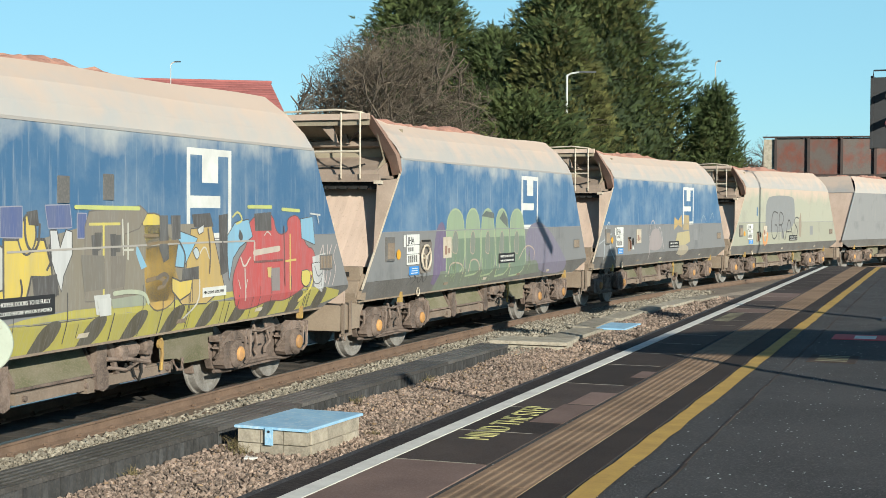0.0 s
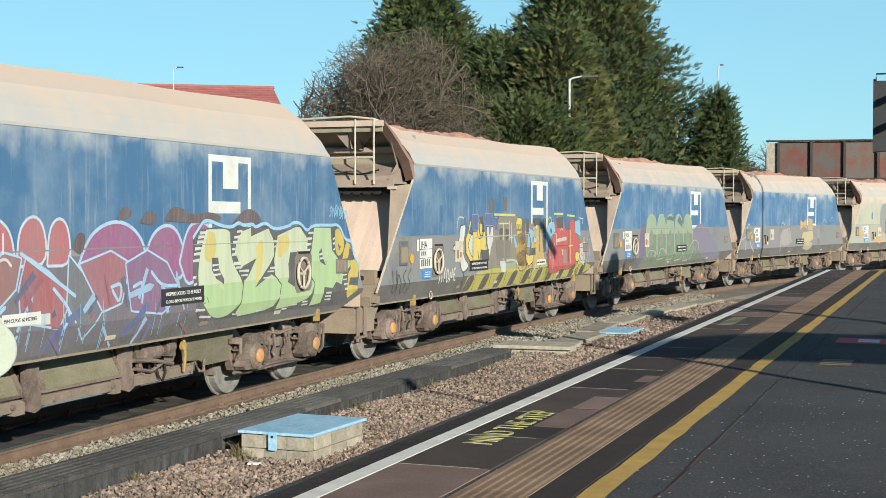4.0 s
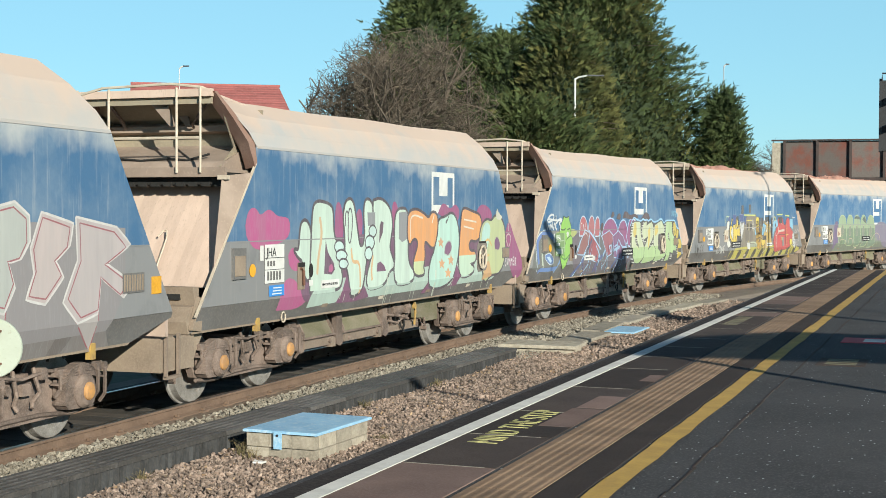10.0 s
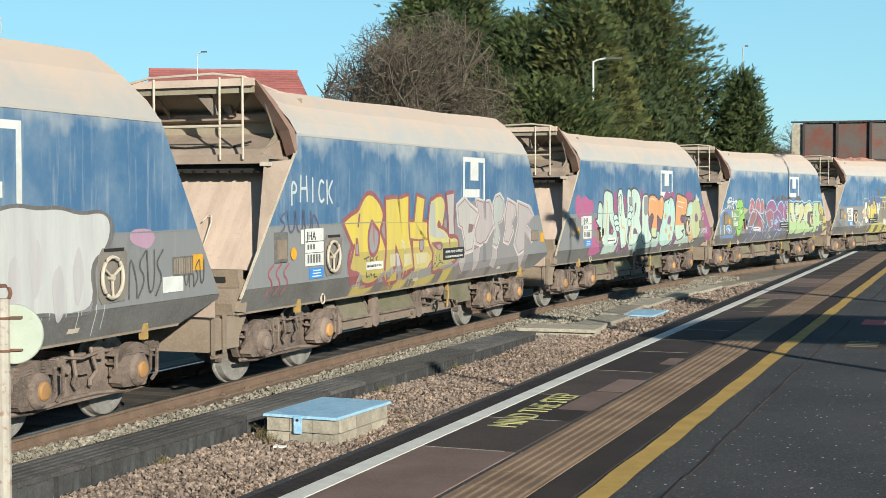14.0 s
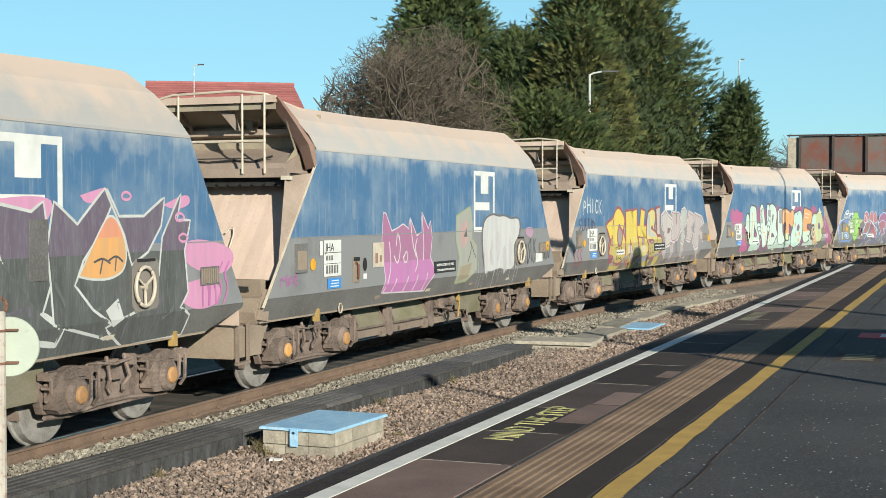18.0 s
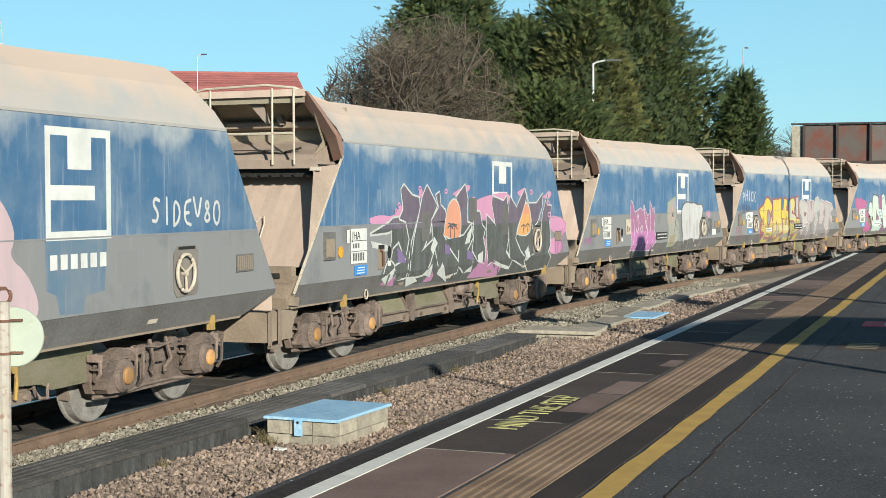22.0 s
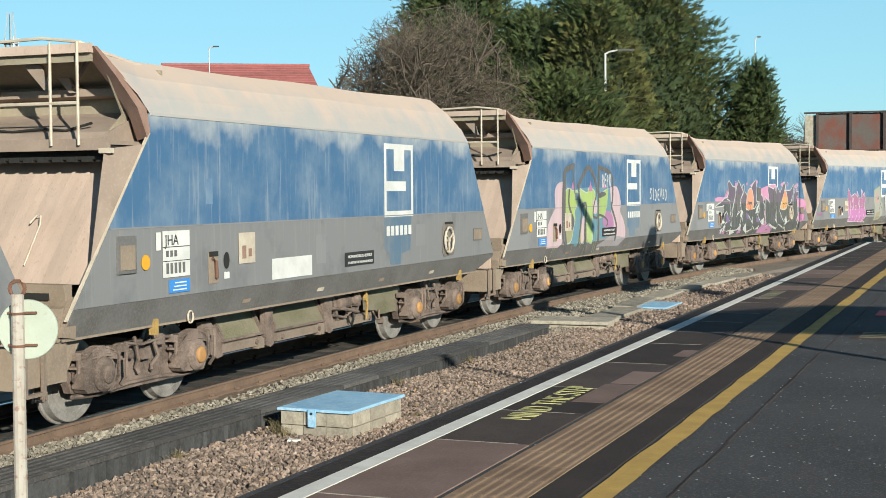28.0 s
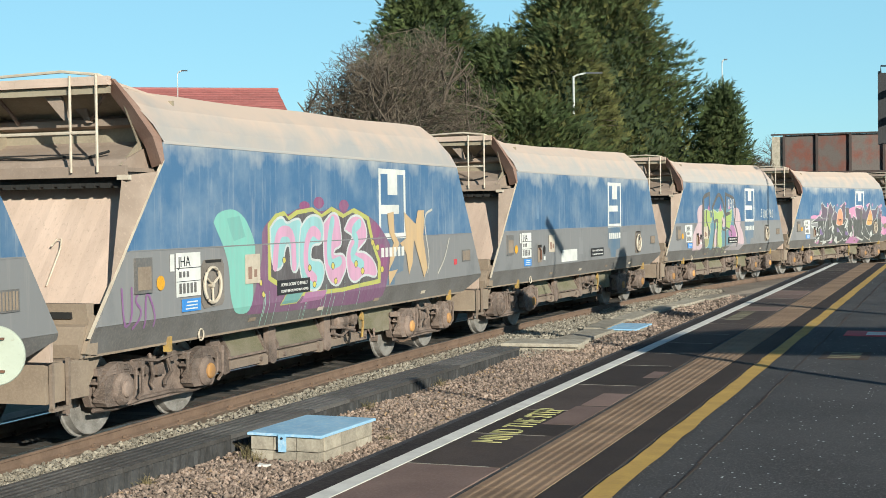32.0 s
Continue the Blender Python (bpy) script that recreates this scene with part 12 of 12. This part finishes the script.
def weed_tuft(x, y, size, seed):
    rng = random.Random(seed)
    sh = Shape()
    for k in range(34):
        a, l = rng.uniform(0, 6.28), size * rng.uniform(0.5, 1.0)
        lean = rng.uniform(0.2, 0.9)
        p0 = Vector((rng.gauss(0, 0.04), rng.gauss(0, 0.04), 0))
        sh.tube([p0, p0 + Vector((math.cos(a) * lean * l * 0.4, math.sin(a) * lean * l * 0.4, l * 0.6)), p0 + Vector((math.cos(a) * lean * l, math.sin(a) * lean * l, l * 0.85))], 0.004, 3, 0.001, False)
    thing("weed_tuft", sh, weed_mat, "dry brown weed tuft growing in the ballast", "weed", "weeds in the ballast", at=pose(x, y, RAIL - 0.12))


for k, (x, y, size) in enumerate(((-6.95, 12.75, 0.26), (-6.75, 12.55, 0.2), (-7.1, 13.1, 0.22), (-6.0, 14.2, 0.14), (-7.2, 11.2, 0.15), (-7.18, 16.4, 0.2), (-7.15, 19.0, 0.18), (-5.2, 17.5, 0.12))):
    weed_tuft(x, y, size, 60 + k)
thing("paper_litter", Shape().prism([(0, 0), (0.10, 0.02), (0.13, 0.07), (0.05, 0.06), (0.01, 0.09)], "z", 0, 0.015), white_paint, "small crumpled white litter on the ballast", "litter", at=pose(-6.55, 12.2, RAIL - 0.06, 8, 5, 20))


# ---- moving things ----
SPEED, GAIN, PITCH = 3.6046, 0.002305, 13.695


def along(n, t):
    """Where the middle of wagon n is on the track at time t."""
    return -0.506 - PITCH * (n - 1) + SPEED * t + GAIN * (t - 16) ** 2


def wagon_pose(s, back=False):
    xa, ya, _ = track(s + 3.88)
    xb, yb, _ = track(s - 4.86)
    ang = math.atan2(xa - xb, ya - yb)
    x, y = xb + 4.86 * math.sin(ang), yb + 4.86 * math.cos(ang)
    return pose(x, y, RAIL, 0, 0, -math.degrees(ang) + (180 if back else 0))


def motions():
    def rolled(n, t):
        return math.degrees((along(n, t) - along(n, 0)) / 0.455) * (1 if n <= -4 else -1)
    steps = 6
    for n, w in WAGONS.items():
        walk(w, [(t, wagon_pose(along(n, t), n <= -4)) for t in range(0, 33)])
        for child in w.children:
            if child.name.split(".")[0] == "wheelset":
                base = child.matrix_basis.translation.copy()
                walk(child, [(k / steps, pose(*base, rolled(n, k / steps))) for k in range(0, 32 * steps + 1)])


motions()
